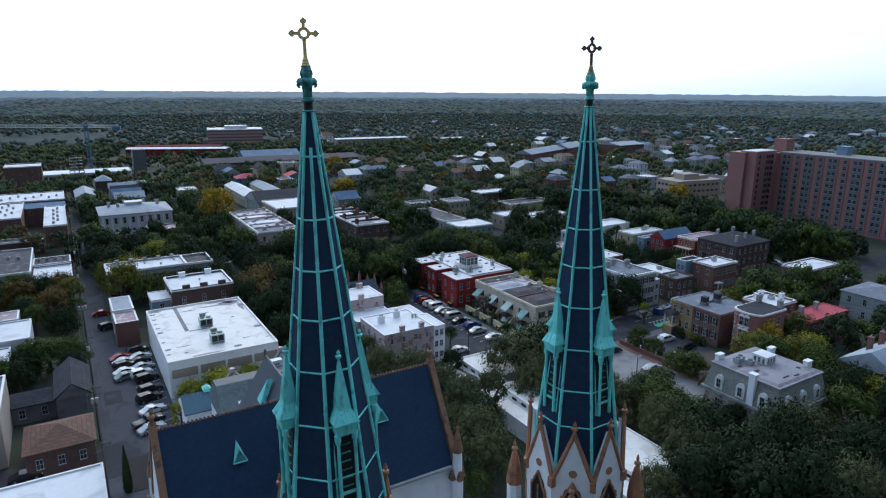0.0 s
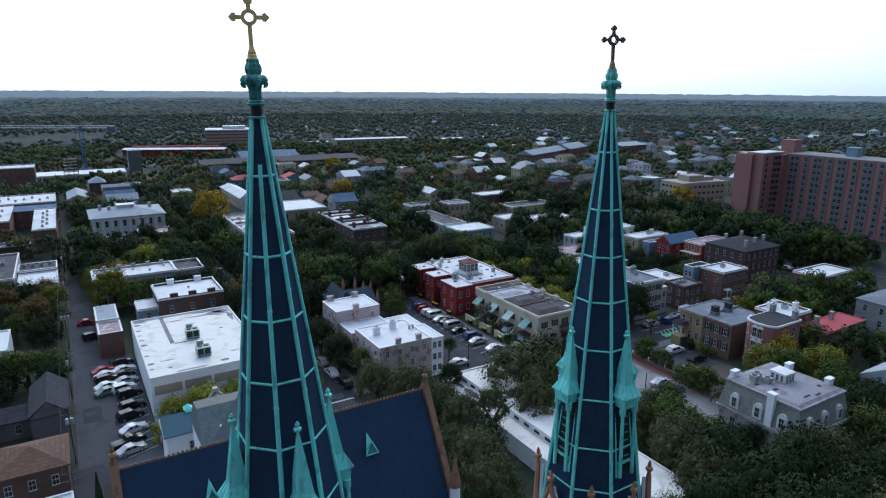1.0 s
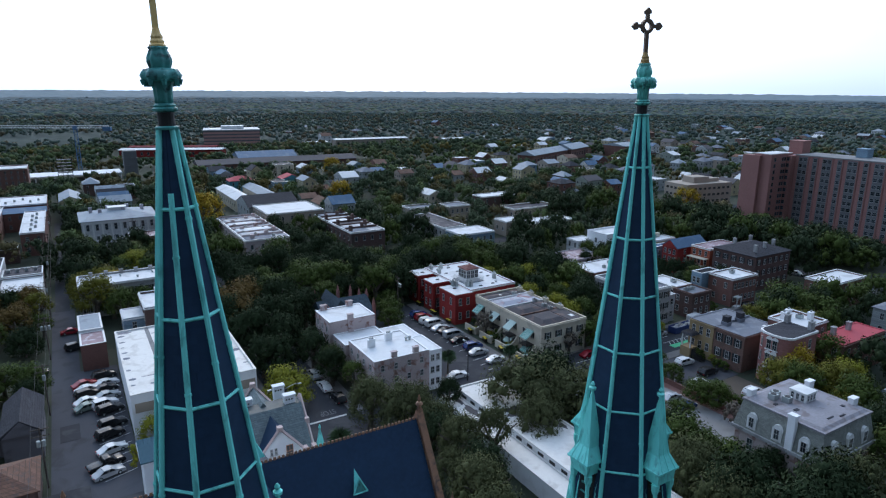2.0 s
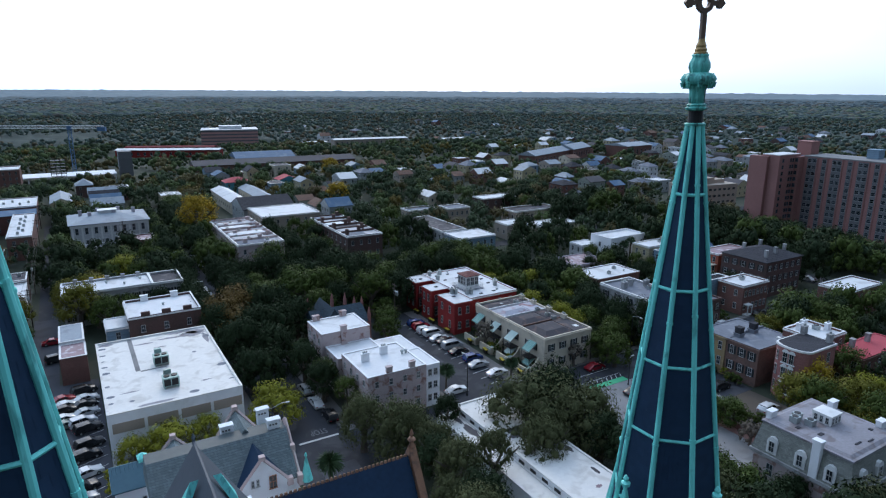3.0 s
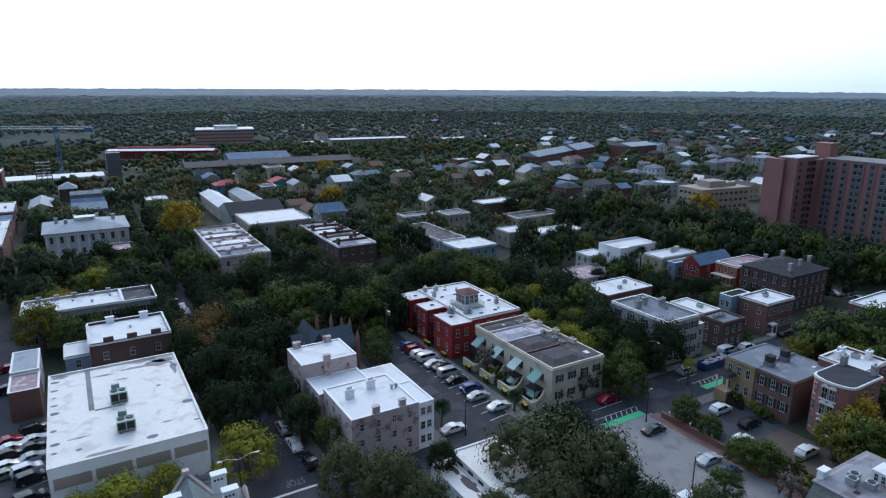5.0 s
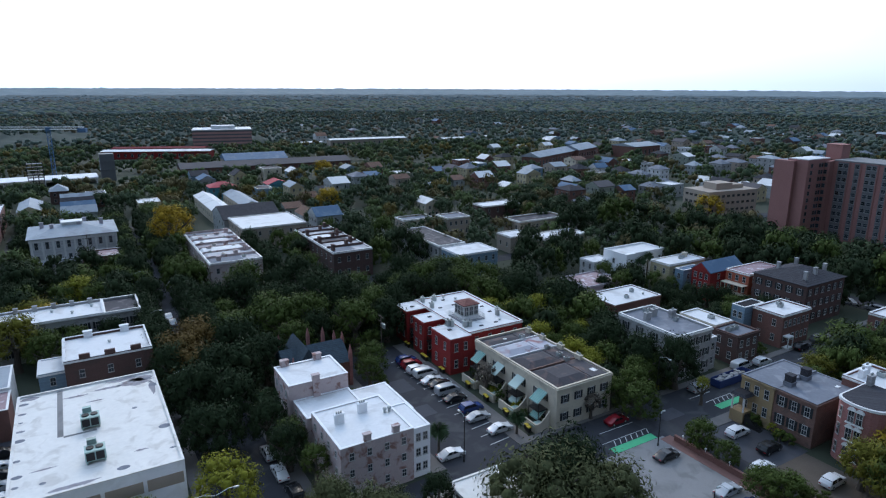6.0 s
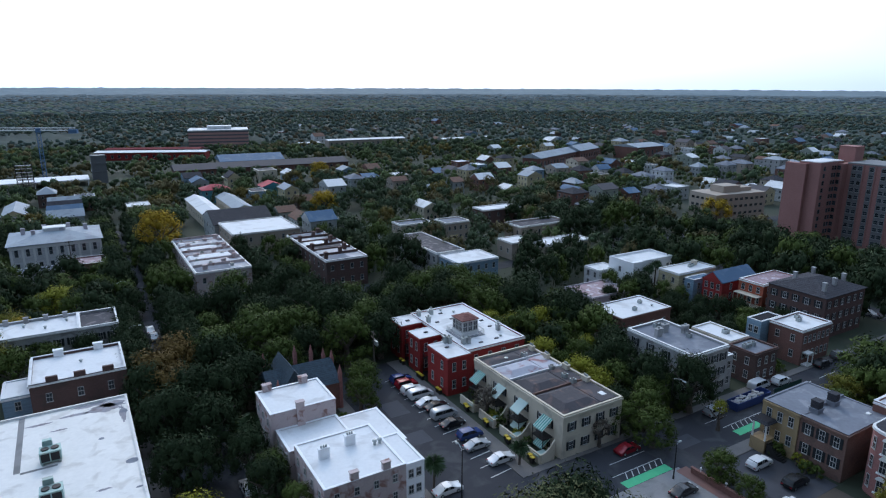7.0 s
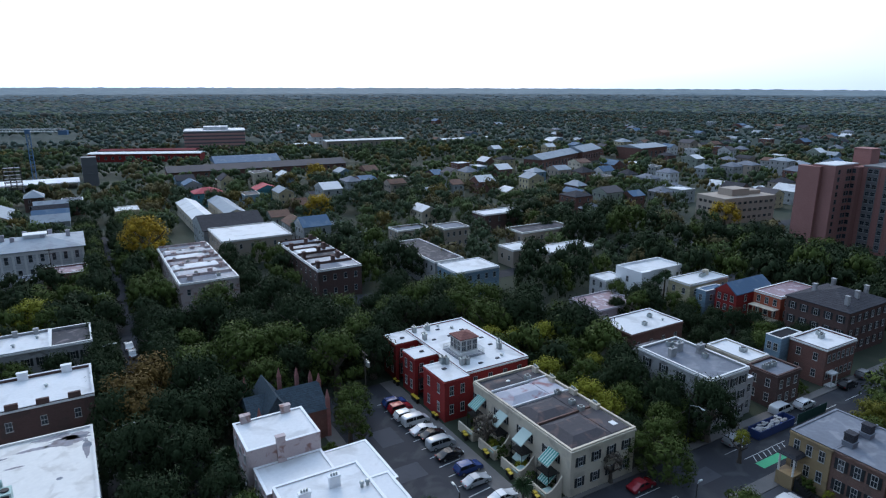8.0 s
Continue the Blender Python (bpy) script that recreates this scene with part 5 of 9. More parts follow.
# ---- cream terrace with awnings ----
cr = house("cream stuccoed terrace with awnings and a patchy flat roof", 92.3, 105.2, 110.4, 136.0, 7.4, "cream", "rooftar", storeys=2, ns=4, nw=0, shutters="shutter", parapet=0.45, win=(0.9, 1.5), cornice="wall", coping="cream")
for y0, y1, rise, mt, words in ((8.4, 12.3, 0.25, "roofpatch", "dark felted roof section"), (2.2, 8.0, 0.75, "rooffaded", "faded white and red roof section"),
                                (-4.2, 2.0, 0.7, "roofpatch", "dark brown roof section with rusty streaks"), (-12.3, -4.4, 0.8, "roofpatch", "dark brown roof section with a crease")):
    bm = bmesh.new()
    box(bm, -6.0, 2.6, y0, y1, 7.45, 7.55 + rise, min(1.9, (y1 - y0) * 0.42)), box(bm, 2.0, 6.0, y0, y1, 7.45, 7.6 + rise * 0.25, 0.3)
    part("roof_section", bm, M[mt], cr, words)
for y, mt in ((2.1, "roofwhite"), (8.2, "roofwhite"), (-4.3, "pairbrick")):
    bm = bmesh.new()
    box(bm, -6.0, 6.0, y - 0.13, y + 0.13, 7.53, 7.9)
    part("party_wall", bm, M[mt], cr, "low party wall across the roof")
for x, y, w in ((5.6, 6.0, 1.2), (5.7, 0.5, 1.4), (5.4, -5.0, 1.6), (5.6, 10.6, 1.2)):
    chimney(cr, x, y, 7.7, 0.7, w, 0.9, "cream", 3)
for x, y in ((2.5, 8.9), (3.2, -2.0), (3.0, -4.4), (3.4, 1.8)):
    ac_unit(cr, x, y, 7.6)
for x, y in ((-1, 10), (-2, 0), (-2.4, -7), (0.5, 5)):
    vent(cr, x, y, 7.55, 0.4, 0.35)
bm = bmesh.new()
box(bm, 4.0, 5.0, -10.6, -9.4, 7.55, 7.85)
part("skylight", bm, M["trim"], cr)
for i in range(4):
    y = -9.6 + i * 6.4
    window(cr, "w", -6.45, y, 4.4, 0.8, 1.4, shutters="shutter")
    window(cr, "w", -6.45, y + 2.4, 4.4, 0.8, 1.4, shutters="shutter")
    window(cr, "w", -6.45, y + 2.4, 1.2, 0.8, 1.5, shutters="shutter")
    window(cr, "w", -6.45, y, 0.7, 0.9, 2.1)
    # a sloping awning over a porch
    for z, wd in ((6.1, 2.4),) + (((3.0, 2.2),) if i < 2 else ()):
        bm = bmesh.new()
        prism(bm, ((-6.47, z), (-6.47, z - 0.1), (-8.6, z - 1.7), (-8.6, z - 1.5)), y - 0.7, y - 0.7 + wd, "y")
        aw = part("awning", bm, M["awning"], cr, "sloping canvas awning" if i else "green and white striped awning")
        if i in (0, 3):
            for k in range(5):
                bm = bmesh.new()
                yy = y - 0.6 + k * wd / 5
                prism(bm, ((-6.47, z + 0.012), (-6.47, z - 0.02), (-8.62, z - 1.62), (-8.62, z - 1.488)), yy, yy + wd / 10, "y")
                part("stripe", bm, M["awninggreen"], aw)
    # porch with a rail
    bm = bmesh.new()
    box(bm, -8.6, -6.45, y - 0.9, y + 1.9, 2.9, 3.05)
    for yy in (y - 0.85, y + 1.85):
        rod(bm, (-8.5, yy, 0), (-8.5, yy, 4.6), 0.07, n=6)
    for k in range(10):
        rod(bm, (-8.5, y - 0.85 + k * 0.3, 3.05), (-8.5, y - 0.85 + k * 0.3, 4.0), 0.025, n=4)
    rod(bm, (-8.5, y - 0.85, 4.0), (-8.5, y + 1.85, 4.0), 0.04, n=4)
    part("porch", bm, M["iron"], cr, "dark iron porch balcony")
    gw = thing("garden_wall", "cream garden wall with a curved top in front of the terrace", "wall", pose(88.6, 123.2 + y, 0))
    bm = bmesh.new()
    box(bm, -0.15, 0.15, -2.4, 2.2, -0.1, 1.7)
    part("wall", bm, M["cream"], gw)
    bm = bmesh.new()
    prism(bm, [(0.1, 0)] + [(0.1 + 0.9 * k, 1.7 + 2.0 * (k / 3) ** 2) for k in range(4)] + [(2.8, 0)], -2.55, -2.3, "y")
    part("curved_wall", bm, M["cream"], gw)
    wheelie_bin(87.9, 122.6 + y), wheelie_bin(87.7, 121.7 + y)
    bm = bmesh.new()
    box(bm, -0.3, 1.8, -2.28, -0.9, 1.3, 1.42)
    part("lean_to", bm, M["hvac"], gw, "pale green lean-to roof behind the wall")
for y in (139.6, 140.6, 146.8, 147.7, 148.6, 155.2, 156.4):
    wheelie_bin(86.7, y)


# ---- houses along the cross street ----
gh = house("grey stuccoed house with dark shutters and a grey roof", 125.4, 135.8, 112.4, 128.6, 9.4, "grey", "roofgrey", storeys=3, ns=4, nw=4, shutters="shutter", parapet=0.5)
for x, y in ((0.5, 3.5), (3.6, 1.0), (-2.5, 2.5)):
    chimney(gh, x, y, 9.6, 1.5, 0.8, 1.5, "grey", 2)
for x, y in ((2.0, 5.6), (3.0, 5.2), (1.0, 6.2), (2.4, -1.0)):
    ac_unit(gh, x, y, 9.5)
house("low grey house wing with a white roof", 135.8, 138.2, 112.8, 119.0, 7.0, "grey", "roofwhite", storeys=2, ns=1, nw=0, parapet=0.2, cornice=False, name="house_wing")
br = house("two-storey brown brick building with a tar roof", 142.8, 150.2, 111.0, 117.2, 6.4, "darkbrick", "roofgrey", storeys=2, ns=3, nw=2, parapet=0.4, cornice="wall", name="house")
for x in (-2.0, -0.8, 0.6):
    ac_unit(br, x, 0.5, 6.5)
cw = house("long cream building with a white roof", 145.4, 151.6, 118.4, 128.2, 6.0, "cream", "roofwhite", storeys=2, ns=2, nw=5, shutters="shutter", parapet=0.35, cornice="wall")
ac_unit(cw, 0.5, -1.0, 6.1, 1.2)
bk = house("red-brown brick house with a white roof and a white porch", 160.2, 171.0, 111.8, 119.4, 7.6, "brick", "roofwhite", storeys=2, ns=6, nw=2, parapet=0.4)
for x, y in ((0, 0.5), (0.9, 0.9), (1.5, 1.8)):
    ac_unit(bk, x, y, 7.7)
bm = bmesh.new()
box(bm, -4.6, -2.6, -5.2, -3.82, 2.7, 3.0)
for x in (-4.5, -2.7):
    rod(bm, (x, -5.1, 0), (x, -5.1, 2.7), 0.12, n=8)
box(bm, -4.7, -2.5, -5.3, -3.82, 0, 0.3)
part("porch", bm, M["trim"], bk, "white columned porch")
house("pale blue boarded house with a dark roof", 157.4, 164.8, 119.6, 123.0, 7.8, "bluewood", "roofdark", storeys=2, ns=1, nw=2, parapet=0.2, cornice=False)
bw = house("large dark brown brick house with a low hipped roof", 178.0, 195.2, 117.2, 131.5, 10.4, "darkbrick", "roofdark", "hip", storeys=3, ns=6, nw=5, shutters="shutter", rise=2.6, name="house")
for x, y in ((-6, -5), (0, -4), (6, -3), (-3, 4), (5, 4)):
    chimney(bw, x, y, 11.3, 0.8, 0.8, 2.0, "grey", 0)
ob_ = house("orange-red brick house with a streaked metal roof", 178.8, 194.0, 133.2, 140.2, 9.0, "orangebrick", "roofpurple", storeys=3, ns=4, nw=3, parapet=0.3)
bm = bmesh.new()
box(bm, -10.0, -7.62, -3.4, 3.2, 3.2, 3.5), box(bm, -10.0, -7.62, -3.4, 3.2, 6.0, 6.2)
for k in range(6):
    rod(bm, (-9.9, -3.3 + k * 1.3, 0), (-9.9, -3.3 + k * 1.3, 6.0), 0.09, n=6)
part("porch", bm, M["cream"], ob_, "pale two-tier timber porch")
house("red boarded house with a slate gable", 174.0, 188.0, 141.6, 147.6, 8.2, "redbrick", "roofblue", "gable", storeys=3, ns=2, nw=3, rise=2.6)
house("teal boarded house with a slate gable", 172.2, 180.0, 149.0, 152.0, 7.2, "bluewood", "roofblue", "flat", storeys=2, ns=2, nw=1, parapet=0.2, cornice=False)
cy_ = house("pale yellow house with a white roof", 171.5, 187.0, 153.4, 160.4, 7.8, "yellowwood", "roofwhite", storeys=2, ns=4, nw=2, parapet=0.3)
ac_unit(cy_, 1, 0, 7.9), ac_unit(cy_, 2.4, 0.4, 7.9), chimney(cy_, 4, 1, 8.0, 1.2, 1.2, 1.2, "cream", 0)
md = house("white modern house with a deep roof terrace", 165.5, 182.5, 165.0, 174.0, 8.6, "white", "roofwhite", storeys=2, ns=5, nw=1, parapet=0.6, cornice=False)
bm = bmesh.new()
box(bm, -8.6, -4.6, -5.2, -4.0, 0, 9.4)
part("stair_tower", bm, M["white"], md)
house("small white house with a flat roof", 159.6, 167.2, 171.8, 178.0, 5.8, "whitewood", "roofwhite", storeys=2, ns=3, nw=2, parapet=0.3)
bq = house("low red brick building with a white roof", 136.5, 153.0, 140.4, 150.6, 5.6, "brick", "roofwhite", storeys=1, ns=4, nw=3, parapet=0.3, cornice="wall", name="building", category="building")
ac_unit(bq, 4, 1, 5.7), ac_unit(bq, -1, -2, 5.7), vent(bq, 5, -2, 5.7)
house("low lilac-grey building with a faded roof", 144.0, 158.0, 158.0, 169.0, 4.2, "lilac", "roofpurple", storeys=1, ns=3, nw=3, parapet=0.3, cornice="wall", name="building", category="building")
house("dark sheds behind the grey house", 128.0, 140.5, 129.6, 137.5, 4.6, "darkbrick", "rooftar", "gable", storeys=1, ns=0, nw=0, rise=1.8, name="shed", category="shed")

# ---- ochre and brick pair, round-fronted house, mansard villa, columned house ----
ta = house("ochre stuccoed house with a grey roof and a columned porch", 124.6, 137.0, 91.4, 97.6, 8.0, "tan", "roofgrey", storeys=2, ns=0, nw=3, base=1.3, parapet=0.16, win=(0.9, 1.75), cornice="wall", coping="roofgrey")
tb = house("red-brown brick house with dark shutters and a grey roof", 124.8, 137.0, 84.2, 91.4, 8.0, "pairbrick", "roofgrey", storeys=2, ns=0, nw=3, base=1.3, shutters="shutter", parapet=0.14, win=(0.9, 1.75), cornice="wall", coping="roofgrey")
for y in (-2.6, -0.6):
    chimney(ta, -3.1 if y < -2 else 1.6, -3.8, 8.1, 1.5, 1.5, 0.7, "roofgrey", 0)
    chimney(ta, -3.1 if y < -2 else 1.6, -3.8, 8.8, 1.3, 1.3, 1.3, "roofdark", 0)
bm = bmesh.new()
box(bm, -0.5, 6.0, -3.3, -3.0, 8.0, 8.55)
part("party_wall", bm, M["roofgrey"], ta)
bm = bmesh.new()
box(bm, 3.0, 3.8, -2.0, -1.4, 8.0, 8.25)
part("skylight", bm, M["trim"], tb)
bm = bmesh.new()
box(bm, -8.8, -6.2, 0.4, 3.0, -0.1, 2.3)
part("porch", bm, M["tan"], ta)
bm = bmesh.new()
box(bm, -9.0, -6.2, 0.2, 3.2, 5.2, 5.75, 0.35)
part("porch_roof", bm, M["roofdark"], ta, "dark red porch roof")
for y in (0.6, 2.8):
    bm = bmesh.new()
    rod(bm, (-8.6, y, 2.3), (-8.6, y, 5.2), 0.16, n=8)
    part("porch_post", bm, M["trim"], ta, "white porch post")
bm = bmesh.new()
for k in range(10):
    box(bm, -8.6, -7.5, -0.1 - k * 0.3, 0.2 - k * 0.3, -0.1, 2.2 - k * 0.22)
part("porch_steps", bm, M["iron"], ta, "dark iron porch steps")
rf = thing("house", "round-fronted red brick house with arched white window hoods", "house", pose(130, 78.6, 0))
taken.append((124.5, 138, 74.5, 82.5))
bm = bmesh.new()
outline = [(5.0, -3.4), (5.0, 3.4), (-3.0, 3.4)] + [(-3.0 - 1.8 * math.sin(a), 3.4 * math.cos(a)) for a in (0.3, 0.6, 0.95, 1.3, 1.57, 1.85, 2.2, 2.55, 2.85)] + [(-3.0, -3.4)]
prism(bm, outline, -0.3, 10.2, "z")
part("wall", bm, M["pinkbrick"], rf)
bm = bmesh.new()
prism(bm, [(x * 1.03, y * 1.04) for x, y in outline], 10.2, 10.6, "z")
part("cornice", bm, M["trim"], rf)
bm = bmesh.new()
prism(bm, [(x * 0.95, y * 0.94) for x, y in outline], 10.6, 10.7, "z")
part("roof", bm, M["roofdark"], rf, "dark flat roof")
for z in (1.2, 4.4, 7.4):
    for y in (-0.62, 0.62):
        w_ = window(rf, "w", -4.8, y, z, 0.95, 2.1)
        bm = bmesh.new()
        arc = [(0.66 * math.cos(a), 2.0 + 0.62 * math.sin(a)) for a in (0, 0.5, 1.05, 1.57, 2.1, 2.64, 3.14)]
        prism(bm, [(y + a, z + b) for a, b in arc], -4.98, -4.74, "x")
        part("window_hood", bm, M["trim"], rf, "white arched window hood")
    bm = bmesh.new()
    box(bm, -5.0, -4.7, -1.35, 1.35, z - 0.25, z - 0.05)
    part("sill_course", bm, M["trim"], rf)
    window(rf, "w", -4.22, 2.45, z, 0.8, 2.0, turn=-38)
    window(rf, "s", 2.6, -3.4, z, 0.95, 1.9)
for x, y in ((4.2, 2.6), (4.2, -2.4)):
    chimney(rf, x, y, 10.6, 1.2, 0.8, 1.7, "grey", 2)
wc = house("white-roofed brick house with clustered chimneys", 136.0, 145.0, 78.6, 86.4, 9.4, "brick", "roofwhite", storeys=3, ns=3, nw=0, parapet=0.5)
for x, y in ((-2, 2), (0.5, 2.6), (3, -1)):
    chimney(wc, x, y, 9.7, 1.3, 0.8, 1.3, "white", 2)
ac_unit(wc, 1.5, 0.5, 9.5, 1.2)
rr = house("house with a bright red metal roof", 139.5, 156.0, 72.0, 78.0, 7.4, "brick", "roofred", storeys=2, ns=4, nw=2, parapet=0.15, cornice="wall", coping="roofred")
for x in (-4, 2):
    chimney(rr, x, 1.5, 7.8, 1.0, 0.8, 1.4, "grey", 0)
ws = thing("house", "grey-green villa with a slate mansard roof and a white roof lantern", "house", pose(99.3, 57.2, 0))
taken.append((91, 107, 51, 67))
bm = bmesh.new()
box(bm, -6.6, 6.6, -6.6, 6.6, -0.3, 7.2)
part("wall", bm, M["pinkstucco"], ws)
bm = bmesh.new()
box(bm, -7.1, 7.1, -7.1, 7.1, 7.2, 7.7)
part("cornice", bm, M["grey"], ws)
bm = bmesh.new()
box(bm, -6.9, 6.9, -6.9, 6.9, 7.7, 11.9, 0.8)
part("mansard", bm, M["mansard"], ws, "steep grey-green slate mansard")
bm = bmesh.new()
box(bm, -6.3, 6.3, -6.3, 6.3, 11.9, 12.15), box(bm, -5.9, 5.9, -5.9, 5.9, 12.15, 12.4, 0.5)
part("roof", bm, M["roofworn"], ws, "weathered grey metal roof deck")
bm = bmesh.new()
box(bm, -7.05, -6.2, -2.5, -1.4, 7.7, 12.9), box(bm, -7.15, -6.1, -2.6, -1.3, 12.9, 13.2)
part("front_chimney", bm, M["white"], ws, "tall white chimney on the mansard front")
for x, y, w, d_ in ((-4.6, 2.0, 0.7, 0.5), (-3.6, -0.6, 0.9, 0.5), (-1.6, -4.4, 1.4, 0.25), (0.6, -4.9, 1.2, 0.25), (3.6, -3.4, 0.5, 0.5)):
    bm = bmesh.new()
    box(bm, x - w / 2, x + w / 2, y - d_ / 2, y + d_ / 2, 12.35, 12.5)
    part("roof_hatch", bm, M["roofdark"], ws, "small dark roof hatch")
bm = bmesh.new()
box(bm, -2.0, 2.0, -2.0, 2.0, 12.3, 14.0), box(bm, -2.12, 2.12, -2.12, 2.12, 14.0, 14.25), box(bm, -2.05, 2.05, -2.05, 2.05, 14.25, 14.45, 1.6)
ln = part("lantern", bm, M["trim"], ws, "white timber roof lantern with arched lights", pose(0.9, 1.2, 2.6) @ Matrix.Diagonal((0.66, 0.66, 0.79, 1.0)))
for k in (-1, 0, 1):
    window(ln, "s", k * 1.2, -2.0, 12.6, 0.7, 1.2), window(ln, "w", -2.0, k * 1.2, 12.6, 0.7, 1.2)
for k in (-1, 0, 1):
    for f in "sw":
        x, y = (k * 4.0, -6.5) if f == "s" else (-6.5, k * 4.0)
        bm = bmesh.new()
        prism(bm, ((-0.75, 8.0), (0.75, 8.0), (0.75, 9.9), (0.45, 10.4), (0, 10.6), (-0.45, 10.4), (-0.75, 9.9)), -0.35, 0.9, "y")
        d = part("mansard_dormer", bm, M["trim"], ws, "white arched dormer", pose(x, y, 0, 0, 0, FACES[f]))
        window(d, "s", 0, -0.36, 8.3, 0.8, 1.6)
        window(ws, f, *((x, -6.6) if f == "s" else (-6.6, x if f == "s" else y)), 4.4, 1.0, 1.9)
        window(ws, f, *((x, -6.6) if f == "s" else (-6.6, y)), 1.0, 1.0, 1.9)
for x, y in ((-4.6, 5.9), (5.9, 3.0), (5.9, -3.6)):
    chimney(ws, x, y, 12.0, 1.4, 0.8, 1.2, "white", 0)
for x, y in ((-3.4, 3.2), (-2.2, 3.6), (-2.4, 1.6)):
    ac_unit(ws, x, y, 12.4, 1.1)
cl_ = house("brown brick house with a pedimented grey roof and columns", 126.6, 138.5, 47.0, 57.6, 7.6, "brick", "roofmetal", "gable", storeys=2, ns=0, nw=3, shutters="shutter", rise=3.4, ridge="x")
bm = bmesh.new()
prism(bm, ((-5.4, 7.6), (5.4, 7.6), (5.4, 7.9), (0, 11.1), (-5.4, 7.9)), -8.6, -6.0, "x")
part("portico_roof", bm, M["roofmetal"], cl_, "grey pedimented portico roof")
for k in range(5):
    bm = bmesh.new()
    lathe(bm, ((0.32, -0.1), (0.3, 0.3), (0.26, 0.5), (0.22, 7.1), (0.32, 7.3), (0.32, 7.6)), 10, cx=-8.2, cy=-4.8 + k * 2.4)
    part("column", bm, M["trim"], cl_, "white round column")
for x, y in ((-2, 3.2), (3, 3.4)):
    chimney(cl_, x, y, 9.0, 1.0, 0.8, 2.6, "brick", 1)
house("grey weathered house with a dark patched roof", 172.0, 186.0, 70.0, 82.0, 7.0, "greywood", "roofgrey", "hip", storeys=2, ns=4, nw=3, rise=1.6)
house("long house with a white roof and chimneys", 180.0, 196.0, 95.5, 103.5, 7.4, "brick", "roofwhite", storeys=2, ns=4, nw=2, parapet=0.4)

# ---- low school wing with a white roof ----
sc = house("long low white-roofed wing with a row of small openings", 65.0, 74.0, 51.0, 101.5, 4.2, "white", "roofstained", storeys=1, ns=0, nw=0, parapet=0.2, cornice=False, name="school_wing", category="building")
house("low wing with a rust-streaked white roof", 61.4, 65.0, 52.0, 101.5, 3.1, "white", "roofstained", storeys=1, ns=0, nw=0, parapet=0.15, cornice=False, name="school_wing", category="building")
# row of dark panels on the wall; their black is the shade inside openings
for k in range(18):
    bm = bmesh.new()
    box(bm, -4.56, -4.5, -24.0 + k * 2.7, -22.7 + k * 2.7, 3.45, 3.95)
    part("opening", bm, M["iron"], sc, "small dark panel coloured as a shaded opening")
spill = random.Random(31)
for x, y, w, d_, mt in ((1.5, 17.5, 2.6, 1.2, "roofworn"), (2.6, 15.0, 1.5, 2.4, "roofworn"), (3.2, 19.0, 1.1, 2.6, "roofpatch"), (-1.0, 19.6, 1.6, 0.8, "roofbrown"), (0.4, 21.0, 2.2, 0.9, "roofpatch"),
                        (3.4, 12.4, 0.4, 1.0, "roofbrown"), (2.9, 6.0, 0.3, 0.9, "roofpatch"), (-5.6, 26.0, 0.7, 2.2, "roofbrown"), (-5.4, 21.0, 0.8, 1.8, "roofpatch"), (-5.7, 30.0, 0.5, 1.5, "roofbrown"), (0.6, 3.0, 0.5, 0.3, "roofpurple")):
    bm = bmesh.new()
    z = 4.36 if x > -4.5 else 3.26
    edge_ = [((1 + 0.3 * spill.uniform(-1, 1)) * w * math.cos(a * 0.314), (1 + 0.3 * spill.uniform(-1, 1)) * d_ * math.sin(a * 0.314)) for a in range(20)]
    prism(bm, edge_, z - 0.2, z, "z")
    part("roof_stain", bm, M[mt], sc, "dark rusty stain of leaf litter", pose(x, y - 7.5, 0))


# ---- tall brick apartment block ----
ap = thing("apartment_block", "eleven-storey red brick apartment block with columns of dark windows", "building", pose(3.5, 0, 0))
taken.append((252, 300, 40, 186))
bm = bmesh.new()
box(bm, 259.5, 262.5, 174.5, 182.4, -0.3, 30.8)
part("wing_end", bm, M["towerbrick"], ap)
bm = bmesh.new()
box(bm, 261.0, 276.0, 170.0, 178.0, -0.3, 31.4)
part("wing", bm, M["towerbrick"], ap)
bm = bmesh.new()
box(bm, 275.0, 291.0, 40.0, 168.0, -0.3, 30.7)
part("slab_block", bm, M["towerbrick"], ap)
bm = bmesh.new()
box(bm, 272.0, 284.0, 168.0, 171.0, -0.3, 30.6)
part("link", bm, M["towerbrick"], ap)
bm = bmesh.new()
box(bm, 274.9, 291.1, 39.9, 168.0, 30.7, 31.2)
part("roof_band", bm, M["concrete"], ap, "pale concrete roof edge")
bm = bmesh.new()
box(bm, 261.2, 276.0, 170.2, 177.8, 31.4, 31.7)
part("wing_roof", bm, M["roofwhite"], ap, "white roof of the wing")
for x, y, w, h, mt in ((284, 172, 6, 5.0, "towerbrick"), (286, 146, 4.4, 3.4, "bluewood"), (286, 110, 3, 2.4, "concrete")):
    bm = bmesh.new()
    box(bm, x - w / 2, x + w / 2, y - w / 2, y + w / 2, 30.6, 31.2 + h), box(bm, x - w / 2 - 0.2, x + w / 2 + 0.2, y - w / 2 - 0.2, y + w / 2 + 0.2, 31.2 + h, 31.5 + h)
    part("plant_room", bm, M[mt], ap)
BAYS = [165.4 - k * 5.0 - (k % 2) * 1.0 for k in range(22)]
